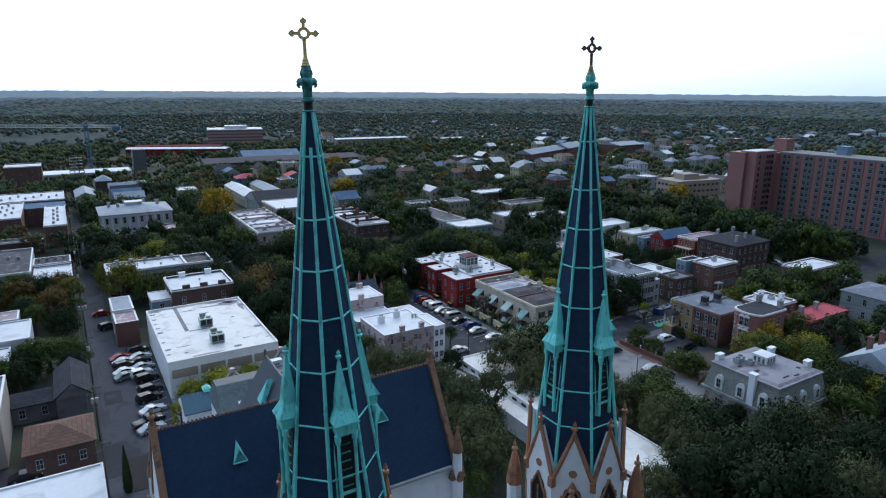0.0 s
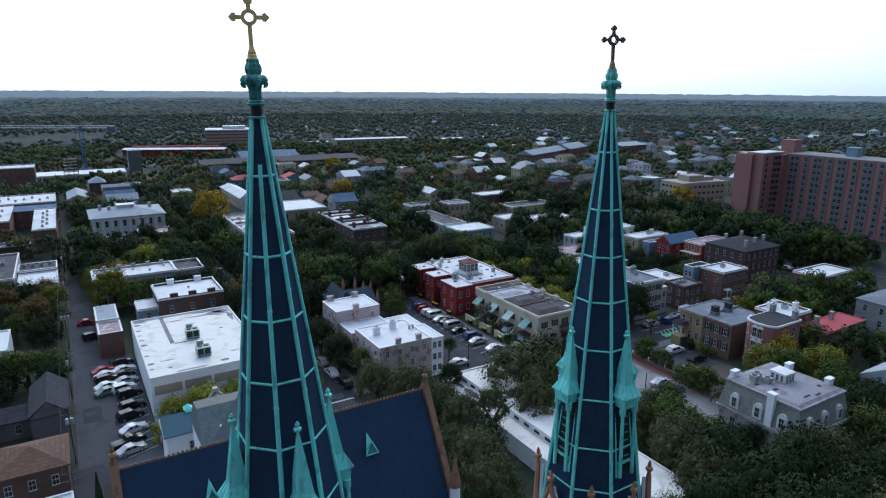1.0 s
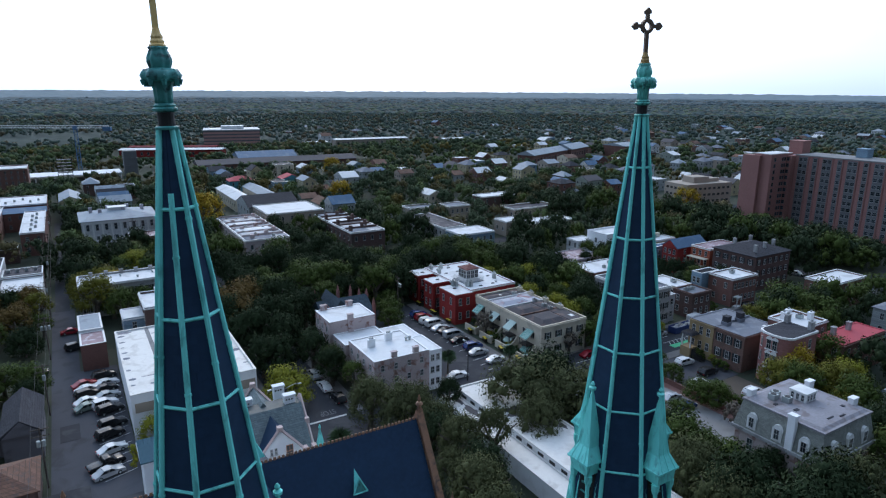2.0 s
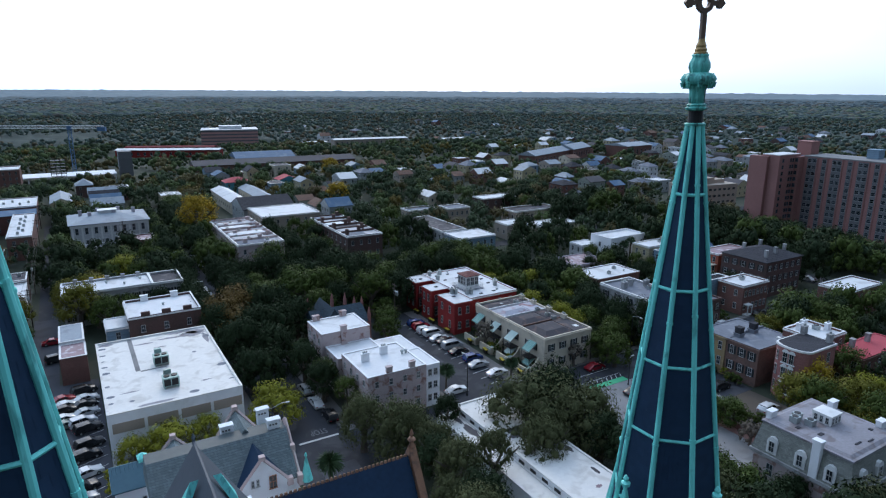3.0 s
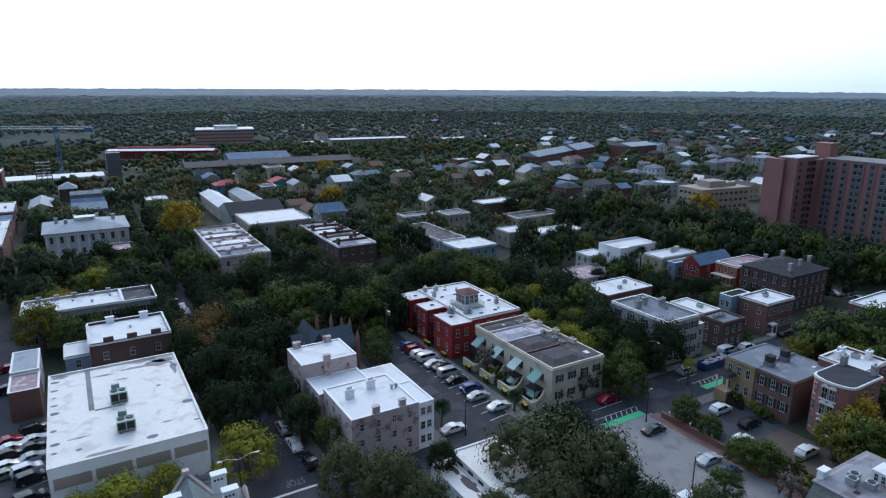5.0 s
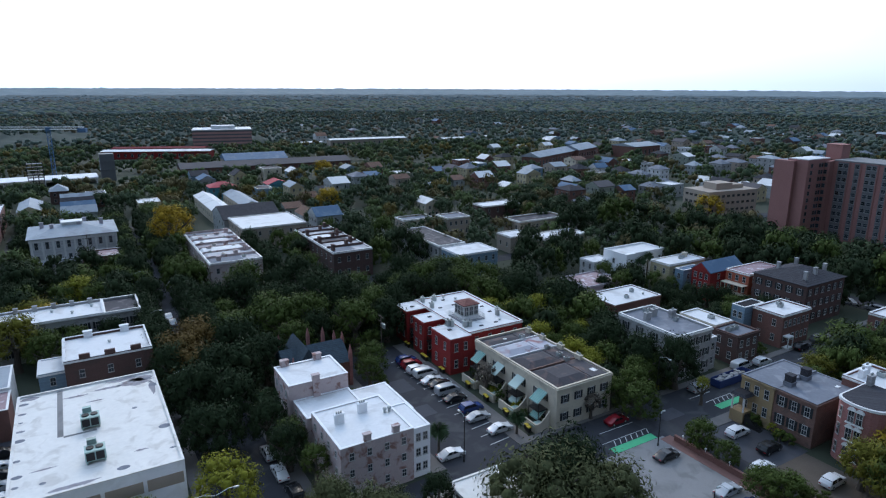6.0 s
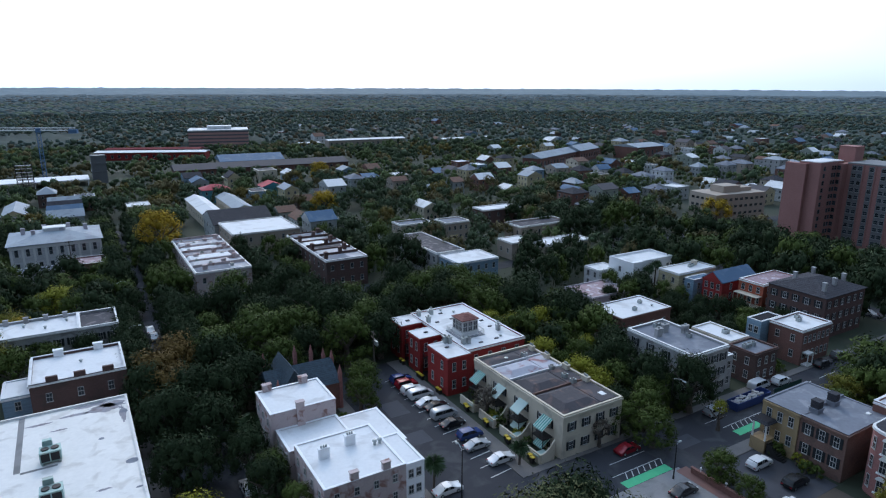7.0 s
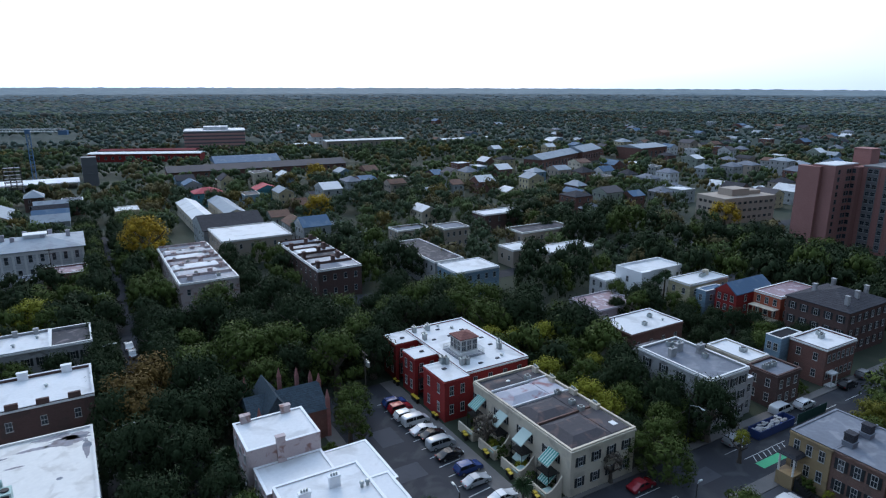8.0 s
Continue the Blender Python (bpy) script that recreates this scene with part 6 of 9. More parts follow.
for k, y in enumerate(BAYS):
    bm = bmesh.new()
    box(bm, 274.9, 275.06, y - (2.9 if k % 2 == 0 else 1.0), y + 1.0, 1.0, 30.4)
    part("spandrel_strip", bm, M["spandrel"], ap, "dark grey strip of spandrel panels")
    bm = bmesh.new()
    box(bm, 274.7, 275.0, y - (3.3 if k % 2 == 0 else 1.4), y - (2.9 if k % 2 == 0 else 1.0), 0.5, 30.6)
    part("brick_pier", bm, M["towerbrick"], ap)
for s in range(11):
    z = 2.0 + s * 2.65
    for k, y in enumerate(BAYS):
        window(ap, "w", 274.9, y, z, 1.5, 1.5, mat="grey", plain=True)
        if k % 2 == 0:
            window(ap, "w", 274.9, y - 1.9, z, 1.5, 1.5, mat="grey", plain=True)
    for x in (263.6, 269.0, 270.6):
        window(ap, "s", x, 170.0, z, 1.3, 1.5, mat="spandrel", plain=True)
    window(ap, "w", 272.0, 169.4, z, 1.3, 1.5, mat="spandrel", plain=True)

# ---- terraces beyond the square ----
ra = house("long terrace with a white roof and many brick chimneys", 56.0, 71.0, 218.5, 262.0, 8.6, "pinkstucco", "roofmottled", storeys=2, ns=4, nw=10, parapet=0.3, name="terrace", plain=True)
for k in range(9):
    chimney(ra, (-4.5, 1.5, 5.5)[k % 3], -19 + k * 4.6, 8.8, 1.3, 0.9, 1.3, "pinkstucco", 0)
    ac_unit(ra, (3, -2, -5)[k % 3], -18 + k * 4.4, 8.7)
for k, mt in enumerate(("roofgrey", "roofmottled", "roofwhite", "roofworn", "roofwhite", "roofmottled", "roofgrey")):
    y = -21.4 + k * 6.1
    bm = bmesh.new()
    box(bm, -7.1, 2.4 + (k % 3) * 1.6, y, y + 5.9, 8.7, 8.95 + 0.25 * (k % 3), 0.7)
    part("roof_section", bm, M[mt], ra)
    bm = bmesh.new()
    box(bm, -7.2, 7.2, y + 5.9, y + 6.1, 8.7, 9.5)
    part("party_wall", bm, M["pinkstucco"], ra)
rb = house("long terrace with a white roof and dark chimneys", 91.0, 104.0, 212.5, 250.0, 8.6, "darkbrick", "roofmottled", storeys=2, ns=4, nw=9, parapet=0.3, name="terrace", plain=True)
for k in range(9):
    chimney(rb, (-5.5, 0.5, 3.5)[k % 3], -16 + k * 4.0, 8.8, 0.9, 1.3, 1.9, "darkbrick", 0)
for k, mt in enumerate(("roofgrey", "roofmottled", "rooftar", "roofwhite", "roofmottled", "roofgrey")):
    y = -18.4 + k * 6.1
    bm = bmesh.new()
    box(bm, -6.1, 1.6 + (k % 3) * 1.6, y, y + 5.9, 8.7, 8.95 + 0.25 * (k % 2), 0.7)
    part("roof_section", bm, M[mt], rb)
    bm = bmesh.new()
    box(bm, -6.2, 6.2, y + 5.9, y + 6.1, 8.7, 9.5)
    part("party_wall", bm, M["darkbrick"], rb)
house("wide low building with a bright white roof", 75.5, 99.0, 261.0, 284.0, 8.4, "beige", "roofwhite", storeys=2, ns=6, nw=5, parapet=0.3, name="building", category="building", plain=True)
house("building with a dark shingled gable roof", 74.0, 96.0, 284.5, 306.0, 7.6, "greywood", "roofdark", "gable", storeys=2, ns=0, nw=4, rise=4.0, ridge="x", name="building", category="building", plain=True)
mn = house("grey-white mansion with tall green shutters and a metal roof", 10.6, 36.0, 274.5, 296.0, 9.6, "whitewood", "roofmetal", "hip", storeys=2, ns=8, nw=6, shutters="greenshutter", rise=2.6, win=(1.1, 2.4), over=0.8, plain=True)
for x, y in ((-9, 2), (-3, 5), (4, 5), (9, 1), (-6, -3), (2, -2)):
    chimney(mn, x, y, 10.6, 1.2, 0.9, 2.0, "lilac", 0)
for k in range(9):
    bm = bmesh.new()
    box(bm, -12.5 + k * 3.1, -11.9 + k * 3.1, -11.0, -10.7, 0, 9.4)
    part("pilaster", bm, M["trim"], mn)
bm = bmesh.new()
box(bm, -12.9, 12.9, -11.1, -10.7, 8.5, 9.3)
part("frieze", bm, M["trim"], mn)
bm = bmesh.new()
box(bm, -3, 3, -2, 2, 11.0, 12.6), box(bm, -3.3, 3.3, -2.3, 2.3, 12.6, 12.9)
part("roof_lantern", bm, M["trim"], mn)
house("low brick shed with a faded red roof", 25.0, 36.5, 258.0, 268.0, 5.0, "brick", "roofpurple", storeys=1, ns=0, nw=0, parapet=0.5, cornice=False, name="shed", category="shed", plain=True)
house("low pale wall and shed", 8.0, 25.0, 262.0, 268.0, 3.6, "lilac", "roofgrey", storeys=1, ns=0, nw=0, parapet=0.2, cornice=False, name="shed", category="shed", plain=True)
house("brown boarded terrace with a dark roof", 124.0, 134.0, 205.0, 233.0, 8.2, "grey", "rooftar", storeys=2, ns=3, nw=9, parapet=0.3, win=(1.0, 1.8), name="terrace", plain=True)
house("pale blue house with dark shutters and a white roof", 124.2, 138.5, 193.0, 203.8, 8.0, "bluewood", "roofwhite", storeys=2, ns=5, nw=4, shutters="shutter", parapet=0.2, plain=True)
house("small pale building with a white roof", 157.5, 167.0, 211.5, 220.0, 5.8, "beige", "roofwhite", storeys=1, ns=2, nw=2, parapet=0.3, plain=True)
house("low pale building with a white roof", 162.0, 184.0, 201.0, 210.0, 6.4, "cream", "roofwhite", storeys=2, ns=5, nw=2, parapet=0.3, name="building", category="building", plain=True)
house("brown stuccoed building with a stepped roofline", 170.0, 193.0, 223.0, 233.0, 7.6, "beige", "rooftar", storeys=2, ns=4, nw=3, parapet=0.6, name="building", category="building", plain=True)
house("dark house with a white roof and chimneys", 177.0, 196.0, 257.0, 266.0, 7.6, "darkbrick", "roofwhite", storeys=2, ns=4, nw=3, parapet=0.3, plain=True)
house("building with a yellow scaffolded front", 150.0, 160.5, 243.0, 252.0, 7.6, "beige", "roofgrey", storeys=2, ns=4, nw=3, parapet=0.4, name="building", category="building", plain=True)
house("pale stuccoed building with a small pediment", 136.5, 150.0, 254.0, 262.0, 6.0, "beige", "roofgrey", storeys=2, ns=3, nw=2, parapet=0.6, name="building", category="building", plain=True)
house("teal house under a red metal roof", 86.5, 100.0, 376.0, 386.0, 6.6, "tealwood", "roofred", "hip", storeys=2, ns=4, nw=3, rise=2.4, plain=True)
house("teal cottage with a pink gable roof", 118.0, 130.0, 381.0, 391.0, 5.2, "tealwood", "roofred", "gable", storeys=1, ns=2, nw=2, rise=2.6, ridge="y", plain=True)
house("row of cottages under a long white metal roof", 76.0, 84.5, 318.0, 362.0, 5.6, "cream", "roofwhite", "gable", storeys=1, ns=2, nw=10, rise=2.0, ridge="y", name="terrace", plain=True)
house("row of cottages under a pale metal roof", 90.0, 98.5, 322.0, 362.0, 5.6, "cream", "roofmetal", "gable", storeys=1, ns=2, nw=9, rise=2.0, ridge="y", name="terrace", plain=True)
bg_ = thing("office_block", "beige concrete office building with stepped roof rooms", "building", pose(290, 224, 0, 0, 0, -8))
taken.append((272, 312, 212, 240))
bm = bmesh.new()
box(bm, -14, 16, -7, 9, -0.3, 11.4), box(bm, -6, 4, -3, 5, 11.4, 14.4), box(bm, 5, 12, -2, 4, 11.4, 13.2)
part("wall", bm, M["beige"], bg_)
for s in range(3):
    window_row(bg_, "s", -13, 15, -7, 2 + s * 3.2, 9, w=1.9, h=1.2, mat="beige", plain=True)
    window_row(bg_, "w", -6, 8, -14, 2 + s * 3.2, 5, w=1.9, h=1.2, mat="beige", plain=True)
of = thing("office_block", "five-storey brick and glass office block with a white roof room", "building", pose(160, 690, 0, 0, 0, -12))
taken.append((128, 195, 648, 725))
for s in range(5):
    bm = bmesh.new()
    box(bm, -27, 27, -18, 18, s * 3.2 - (0.3 if s == 0 else 0), s * 3.2 + 1.9)
    part("brick_band", bm, M["officebrick"], of)
    bm = bmesh.new()
    box(bm, -26.8, 26.8, -17.8, 17.8, s * 3.2 + 1.9, s * 3.2 + 3.2)
    part("window_band", bm, M["spandrel"], of)
bm = bmesh.new()
box(bm, -27.3, 27.3, -18.3, 18.3, 16.0, 17.0), box(bm, -10, 12, -8, 8, 17.0, 20.0)
part("roof", bm, M["roofwhite"], of)


def shed(label, x, y, turn, length, depth, h, wall, roof, rise=1.5, name="warehouse"):
    """A long gabled shed, its front from (x, y) along turn."""
    e = thing(name, label, "warehouse", pose(x, y, 0, 0, 0, turn))
    c, s = math.cos(radians(turn)), math.sin(radians(turn))
    taken.append((min(x, x + c * length) - 6, max(x, x + c * length) + depth * 0.5, min(y, y + s * length) - 16, max(y, y + s * length) + depth))
    bm = bmesh.new()
    box(bm, 0, length, 0, depth, -0.3, h)
    part("wall", bm, M[wall], e)
    bm = bmesh.new()
    prism(bm, ((-0.8, h), (depth + 0.8, h), (depth + 0.8, h + 0.3), (depth / 2, h + rise), (-0.8, h + 0.3)), -0.6, length + 0.6, "x")
    part("roof", bm, M[roof], e)
    n = int(length / 5)
    for i in range(n):
        window(e, "s", (i + 0.5) * length / n, 0, h * 0.3, 1.8, h * 0.4, plain=True)
    return e


shed("long red brick shed under a white roof", 49, 614, -24, 84, 16, 6, "redbrick", "roofwhite", 1.2)
shed("long shed with a dark red roof", 58, 632, -23, 74, 14, 6.5, "brick", "roofdarkred", 1.2)
shed("wide shed with a blue-grey metal roof", 122, 503, -4, 44, 26, 6, "beige", "roofblue", 4.0)
shed("very long low shed with a grey roof", 89, 484, -3, 118, 24, 4, "brick", "roofbrown", 3.0)
shed("long depot with a bright white roof", 245, 618, -5, 78, 14, 7, "beige", "roofwhite", 1.2)
shed("long low shed with a pale roof", 361, 601, 3, 66, 10, 5, "beige", "roofwhite", 1.0)
shed("small blue shed with a white roof", 216, 622, 10, 24, 10, 5, "bluewood", "roofwhite", 1.0)
shed("red brick school with a grey roof", 318, 394, 24, 62, 14, 8, "brick", "roofmetal", 3.5, "school")
shed("red brick school wing with a grey roof", 376, 416, 24, 36, 16, 8.5, "brick", "roofmetal", 4.0, "school")
shed("red brick hall with a pale hipped roof", 428, 406, 5, 34, 24, 9.5, "brick", "roofmetal", 2.5, "hall")

# ---- the slate-roofed church house behind the church ----
rc = thing("church_house", "white church house with steep blue-grey slate gables and pink copings", "house", pose(24.0, 91.0, 0))
taken.append((11, 33.5, 84, 101))
bm = bmesh.new()
box(bm, -8.5, 8.2, -5.0, 5.0, -0.3, 10.6)
box(bm, 0.6, 6.4, -6.0, -5.0, -0.3, 11.6), box(bm, -0.4, 6.6, 5.0, 5.6, -0.3, 11.6), box(bm, -7.6, -1.8, 5.0, 6.2, -0.3, 10.8)
part("wall", bm, M["white"], rc)
bm = bmesh.new()
prism(bm, ((-5.2, 10.6), (5.2, 10.6), (5.2, 10.8), (1.2, 15.6), (-1.2, 15.6), (-5.2, 10.8)), -8.6, 8.0, "x")
part("main_roof", bm, M["slate_green"], rc, "grey-green slate roof")
bm = bmesh.new()
prism(bm, ((0.4, 11.2), (6.6, 11.2), (3.5, 15.0)), -5.8, 0.0, "y")
part("front_roof", bm, M["slate"], rc, "blue slate cross gable")
bm = bmesh.new()
prism(bm, ((-0.6, 11.2), (6.8, 11.2), (3.1, 16.2)), 0.0, 5.4, "y")
part("back_roof", bm, M["slate_green"], rc)
bm = bmesh.new()
prism(bm, ((-7.8, 10.6), (-1.6, 10.6), (-4.7, 14.0)), 0.0, 6.0, "y")
part("side_roof", bm, M["slate_green"], rc)
for (x, half, lo, pk, y0) in ((3.5, 3.2, 11.2, 15.2, -6.1), (3.1, 3.8, 11.2, 16.5, 5.5), (-4.7, 3.2, 10.6, 14.3, 6.1)):
    bm = bmesh.new()
    prism(bm, ((x - half, lo), (x + half, lo), (x, pk - 0.25)), y0 - 0.15, y0 + 0.15, "y")
    g = part("gable_wall", bm, M["white"], rc)
    bm = bmesh.new()
    for s in (-1, 1):
        rod(bm, (x + s * (half + 0.3), y0, lo - 0.3), (x, y0, pk), 0.24, n=4)
    box(bm, x - 0.35, x + 0.35, y0 - 0.35, y0 + 0.35, pk - 0.2, pk + 0.35)
    for s in (-1, 1):
        box(bm, x + s * half - 0.35, x + s * half + 0.35, y0 - 0.35, y0 + 0.35, lo - 0.5, lo + 0.5)
    part("coping", bm, M["pinktrim"], g, "pink stone coping")
window(rc, "s", 4.6, -6.26, 11.0, 0.9, 1.7, mat="copper_brown"), window(rc, "s", 2.2, -6.26, 11.8, 0.35, 0.9), window(rc, "s", 2.8, -6.26, 11.8, 0.35, 0.9)
bm = bmesh.new()
for s in (-1, 1):
    rod(bm, (8.2, s * 5.4, 10.2), (8.2, 0, 16.2), 0.28, n=4)
box(bm, 7.9, 8.5, -5.8, -4.9, 9.8, 11.2), box(bm, 7.9, 8.5, -3.0, -2.4, 13.0, 13.9)
part("verge_coping", bm, M["pinktrim"], rc, "pink stone verge coping")
bm = bmesh.new()
prism(bm, ((-5.0, 10.6), (5.0, 10.6), (0, 15.9)), 8.05, 8.3, "x")
part("gable_wall", bm, M["white"], rc)
for x, y, z, w in ((1.2, 1.8, 14.6, 1.5), (6.2, 3.4, 14.8, 1.5), (6.6, -0.4, 15.0, 1.5), (-5.6, -3.8, 11.6, 0.8)):
    bm = bmesh.new()
    box(bm, x - w / 2, x + w / 2, y - 0.4, y + 0.4, z - 2.0, z + 1.7), box(bm, x - w / 2 - 0.12, x + w / 2 + 0.12, y - 0.5, y + 0.5, z + 1.7, z + 1.9)
    c = part("chimney", bm, M["white"], rc, "white chimney with arched vents")
    for k in range(max(1, int(w / 0.4))):
        bm = bmesh.new()
        lathe(bm, ((0.13, 0), (0.13, 0.03)), 10)
        part("chimney_vent", bm, M["iron"], c, "", pose(x - w / 2 + 0.25 + k * 0.38, y - 0.42, z + 1.25, 90, 0, 0))
bm = bmesh.new()
lathe(bm, ((0.75, 10.2), (0.7, 10.4), (0.1, 13.4), (0.2, 13.6), (0.02, 14.1)), 8, cx=9.0, cy=-5.6)
part("turret_roof", bm, M["copper"], rc, "green copper turret cap")
lw = house("low white wing with a teal seamed metal roof", 12.0, 17.0, 97.4, 103.4, 8.3, "white", "roofteal", "gable", storeys=2, ns=0, nw=0, rise=2.0, ridge="x", name="church_house_wing", windows=False)
window(lw, "s", 1.0, -3.0, 5.6, 0.9, 1.3)
for k in range(11):
    bm = bmesh.new()
    rod(bm, (-2.5 + k * 0.5, -3.1, 8.36), (-2.5 + k * 0.5, 0, 10.36), 0.05, n=4)
    part("roof_seam", bm, M["roofteal"], lw)
bm = bmesh.new()
box(bm, -0.5, 0.5, -0.5, 0.5, 9.6, 10.7), box(bm, -0.65, 0.65, -0.65, 0.65, 10.7, 11.3, 0.6)
part("roof_vent", bm, M["copper"], lw, "", pose(1.2, 0.2, 0))

# ---- gothic chapel house with brick pinnacles ----
gc = thing("chapel", "small gothic chapel with blue slate gables and brick pinnacles", "church", pose(62.0, 149.0, 0))
taken.append((54, 70, 142, 156))
bm = bmesh.new()
box(bm, -6.6, 6.0, -4.5, 4.5, -0.3, 5.4)
part("wall", bm, M["brick"], gc)
bm = bmesh.new()
prism(bm, ((-4.8, 5.4), (4.8, 5.4), (0, 8.6)), -6.8, 6.2, "x")
prism(bm, ((-5.4, 5.4), (0.6, 5.4), (-2.4, 9.8)), -4.9, 4.9, "y")
part("roof", bm, M["chapelslate"], gc)
for x, y, h in ((-5.4, -4.6, 8.0), (0.6, 4.6, 9.8), (-5.4, 4.6, 9.6), (6.2, -4.4, 8.2), (6.2, 4.4, 8.2), (6.3, 0, 9.4), (3.4, 3.4, 9.8)):
    bm = bmesh.new()
    box(bm, x - 0.32, x + 0.32, y - 0.32, y + 0.32, 0, h - 0.9), box(bm, x - 0.3, x + 0.3, y - 0.3, y + 0.3, h - 0.9, h + 0.6, 0.26)
    part("pinnacle", bm, M["pinkbrick"], gc)

# ---- west of the lane ----
house("low building with a wide bright white flat roof", -22.0, -0.2, 66.0, 95.4, 4.8, "white", "roofwhite", ns=0, nw=0, storeys=1, parapet=0.25, cornice=False, name="building", category="building")
house("small brown brick house with a brown tiled hip roof", -10.2, -0.9, 104.6, 114.0, 4.2, "darkbrick", "rooftile", "hip", storeys=1, ns=3, nw=2, rise=2.0)
house("grey rendered cottage with a dark gable roof", -6.0, -0.6, 122.0, 135.0, 4.6, "darkrender", "roofdark", "gable", storeys=1, ns=0, nw=2, rise=2.6, ridge="y")
house("long low grey wing with a dark roof", -13.4, -6.0, 125.0, 131.0, 3.2, "darkrender", "roofdark", "gable", storeys=1, ns=2, nw=1, rise=1.6, ridge="x")
house("tall beige stuccoed building beside the lane", -26.0, -13.0, 110.5, 127.0, 8.6, "beige", "roofgrey", storeys=3, ns=4, nw=0, parapet=0.4, name="building", category="building")
house("pale blue-white boxy house with a white roof", -24.0, -10.2, 150.6, 163.8, 6.8, "whitewood", "roofwhite", storeys=2, ns=4, nw=0, parapet=0.3, cornice=False)
house("pale lilac boxy house with a white roof", -26.0, -13.6, 141.6, 149.8, 5.8, "lilac", "roofwhite", storeys=2, ns=3, nw=0, parapet=0.3, cornice=False)
house("house with a dull red roof", -26.0, -12.8, 166.0, 173.0, 6.6, "grey", "roofpurple", storeys=2, ns=3, nw=0, parapet=0.2, cornice=False)
bl = house("grey brick building with a dark flat roof", -26.0, -11.2, 206.0, 238.0, 7.2, "grey", "rooftar", storeys=2, ns=5, nw=0, parapet=0.5, name="building", category="building")
house("low white-roofed building beside the lane", -10.8, -1.2, 203.0, 217.0, 5.6, "whitewood", "roofwhite", storeys=2, ns=4, nw=0, parapet=0.3, cornice=False, name="building", category="building")
dk = house("dark flat-roofed building with roof units", -11.0, -1.2, 217.2, 226.0, 6.4, "darkbrick", "rooftar", storeys=2, ns=0, nw=0, parapet=0.3, name="building", category="building")
for k in range(4):
    ac_unit(dk, -3.5 + k * 2.2, 1.0, 6.5)
    ac_unit(bl, -4.0 + k * 2.6, 6.0 - k, 7.3)
w1 = house("wide building with a bright white roof and roof units", -27.0, -0.8, 332.0, 358.0, 8.6, "brick", "roofwhite", storeys=2, ns=6, nw=0, parapet=0.4, name="building", category="building")
w2 = house("building with a white roof and a row of roof units", -8.4, -1.0, 270.0, 316.0, 8.2, "brick", "roofwhite", storeys=2, ns=2, nw=0, parapet=0.3, name="building", category="building")
house("building with a blue metal roof", -16.0, -1.0, 318.0, 331.0, 7.6, "brick", "roofblue", "gable", storeys=2, ns=4, nw=0, rise=1.4, name="building", category="building")
w3 = house("brick building with a white roof", -27.0, -16.2, 291.0, 330.0, 8.4, "brick", "roofwhite", storeys=2, ns=3, nw=0, parapet=0.4, name="building", category="building")
for k in range(8):
    ac_unit(w2, -0.6 + (k % 2) * 1.4, -18 + k * 4.6, 8.3), ac_unit(w3, -2 + (k % 3) * 2, -15 + k * 4, 8.5), ac_unit(w1, -11 + k * 3, -6 + (k % 3) * 4, 8.7)
house("dark brick wall and sheds", -27.0, -9.0, 262.0, 268.0, 5.0, "darkbrick", "rooftar", storeys=1, ns=0, nw=0, parapet=0.3, name="shed", category="shed")
house("tall brick building with a white roof", -29.0, -10.6, 442.0, 462.0, 12.4, "brick", "roofwhite", storeys=4, ns=6, nw=0, parapet=0.6, name="building", category="building")
house("tan boarded house with a gable roof", 3.8, 12.6, 350.0, 376.0, 6.2, "yellowwood", "roofmetal", "gable", storeys=2, ns=2, nw=5, rise=2.4, ridge="y")
house("small grey gabled cottage beside the lane", 3.8, 12.6, 330.0, 346.0, 4.6, "greywood", "roofdark", "gable", storeys=1, ns=2, nw=3, rise=2.4, ridge="y")
for k in range(4):
    house("narrow grey boarded house with a metal gable roof", 20.0, 33.0, 338.0 + k * 12, 346.5 + k * 12, 6.0, "greywood", ("roofmetal", "roofblue", "roofdark", "roofmetal")[k], "gable", storeys=2, ns=3, nw=2, rise=2.8, ridge="x")

# ---- building site with a tower crane ----
dk_ = thing("concrete_deck", "pale concrete deck of a building under construction", "building site", pose(12, 486, 0))
bm = bmesh.new()
box(bm, -28, 28, -12, 10, 3.2, 3.8)
for i in range(9):
    for y in (-11.5, 0, 9.5):
        box(bm, -27.5 + i * 6.8, -26.9 + i * 6.8, y, y + 0.6, -0.2, 3.2)
part("deck", bm, M["white"], dk_)
sf = thing("scaffold_tower", "dark scaffolded stair tower on the building site", "scaffold", pose(8, 472, 0))
for x in (-4, -1.3, 1.3, 4):
    for y in (-3, 3):
        bm = bmesh.new()
        rod(bm, (x, y, 0), (x, y, 15), 0.12, n=4)
        part("standard", bm, M["iron"], sf)
for z in range(2, 16, 2):
    for y in (-3, 3):
        bm = bmesh.new()
        rod(bm, (-4, y, z), (4, y, z), 0.1, n=4)
        part("ledger", bm, M["iron"], sf)
    bm = bmesh.new()
    box(bm, -4, 4, -3, 3, z - 0.08, z)
    part("deck", bm, M["spandrel"], sf)
core = thing("concrete_core", "dark concrete stair core on the building site", "building site", pose(46, 482, 0))
bm = bmesh.new()
box(bm, -4, 4, -4, 4, -0.2, 17), box(bm, -4.3, 4.3, -4.3, 4.3, 12, 12.6), box(bm, -4.3, 4.3, -4.3, 4.3, 7, 7.6)
part("core", bm, M["spandrel"], core)
taken.append((-30, 62, 446, 500))
slab("field", -60, 40, 765, 860, -0.2, 0.3, "lawn", "pale green grass field beyond the building site")
taken.append((-70, 45, 735, 865))
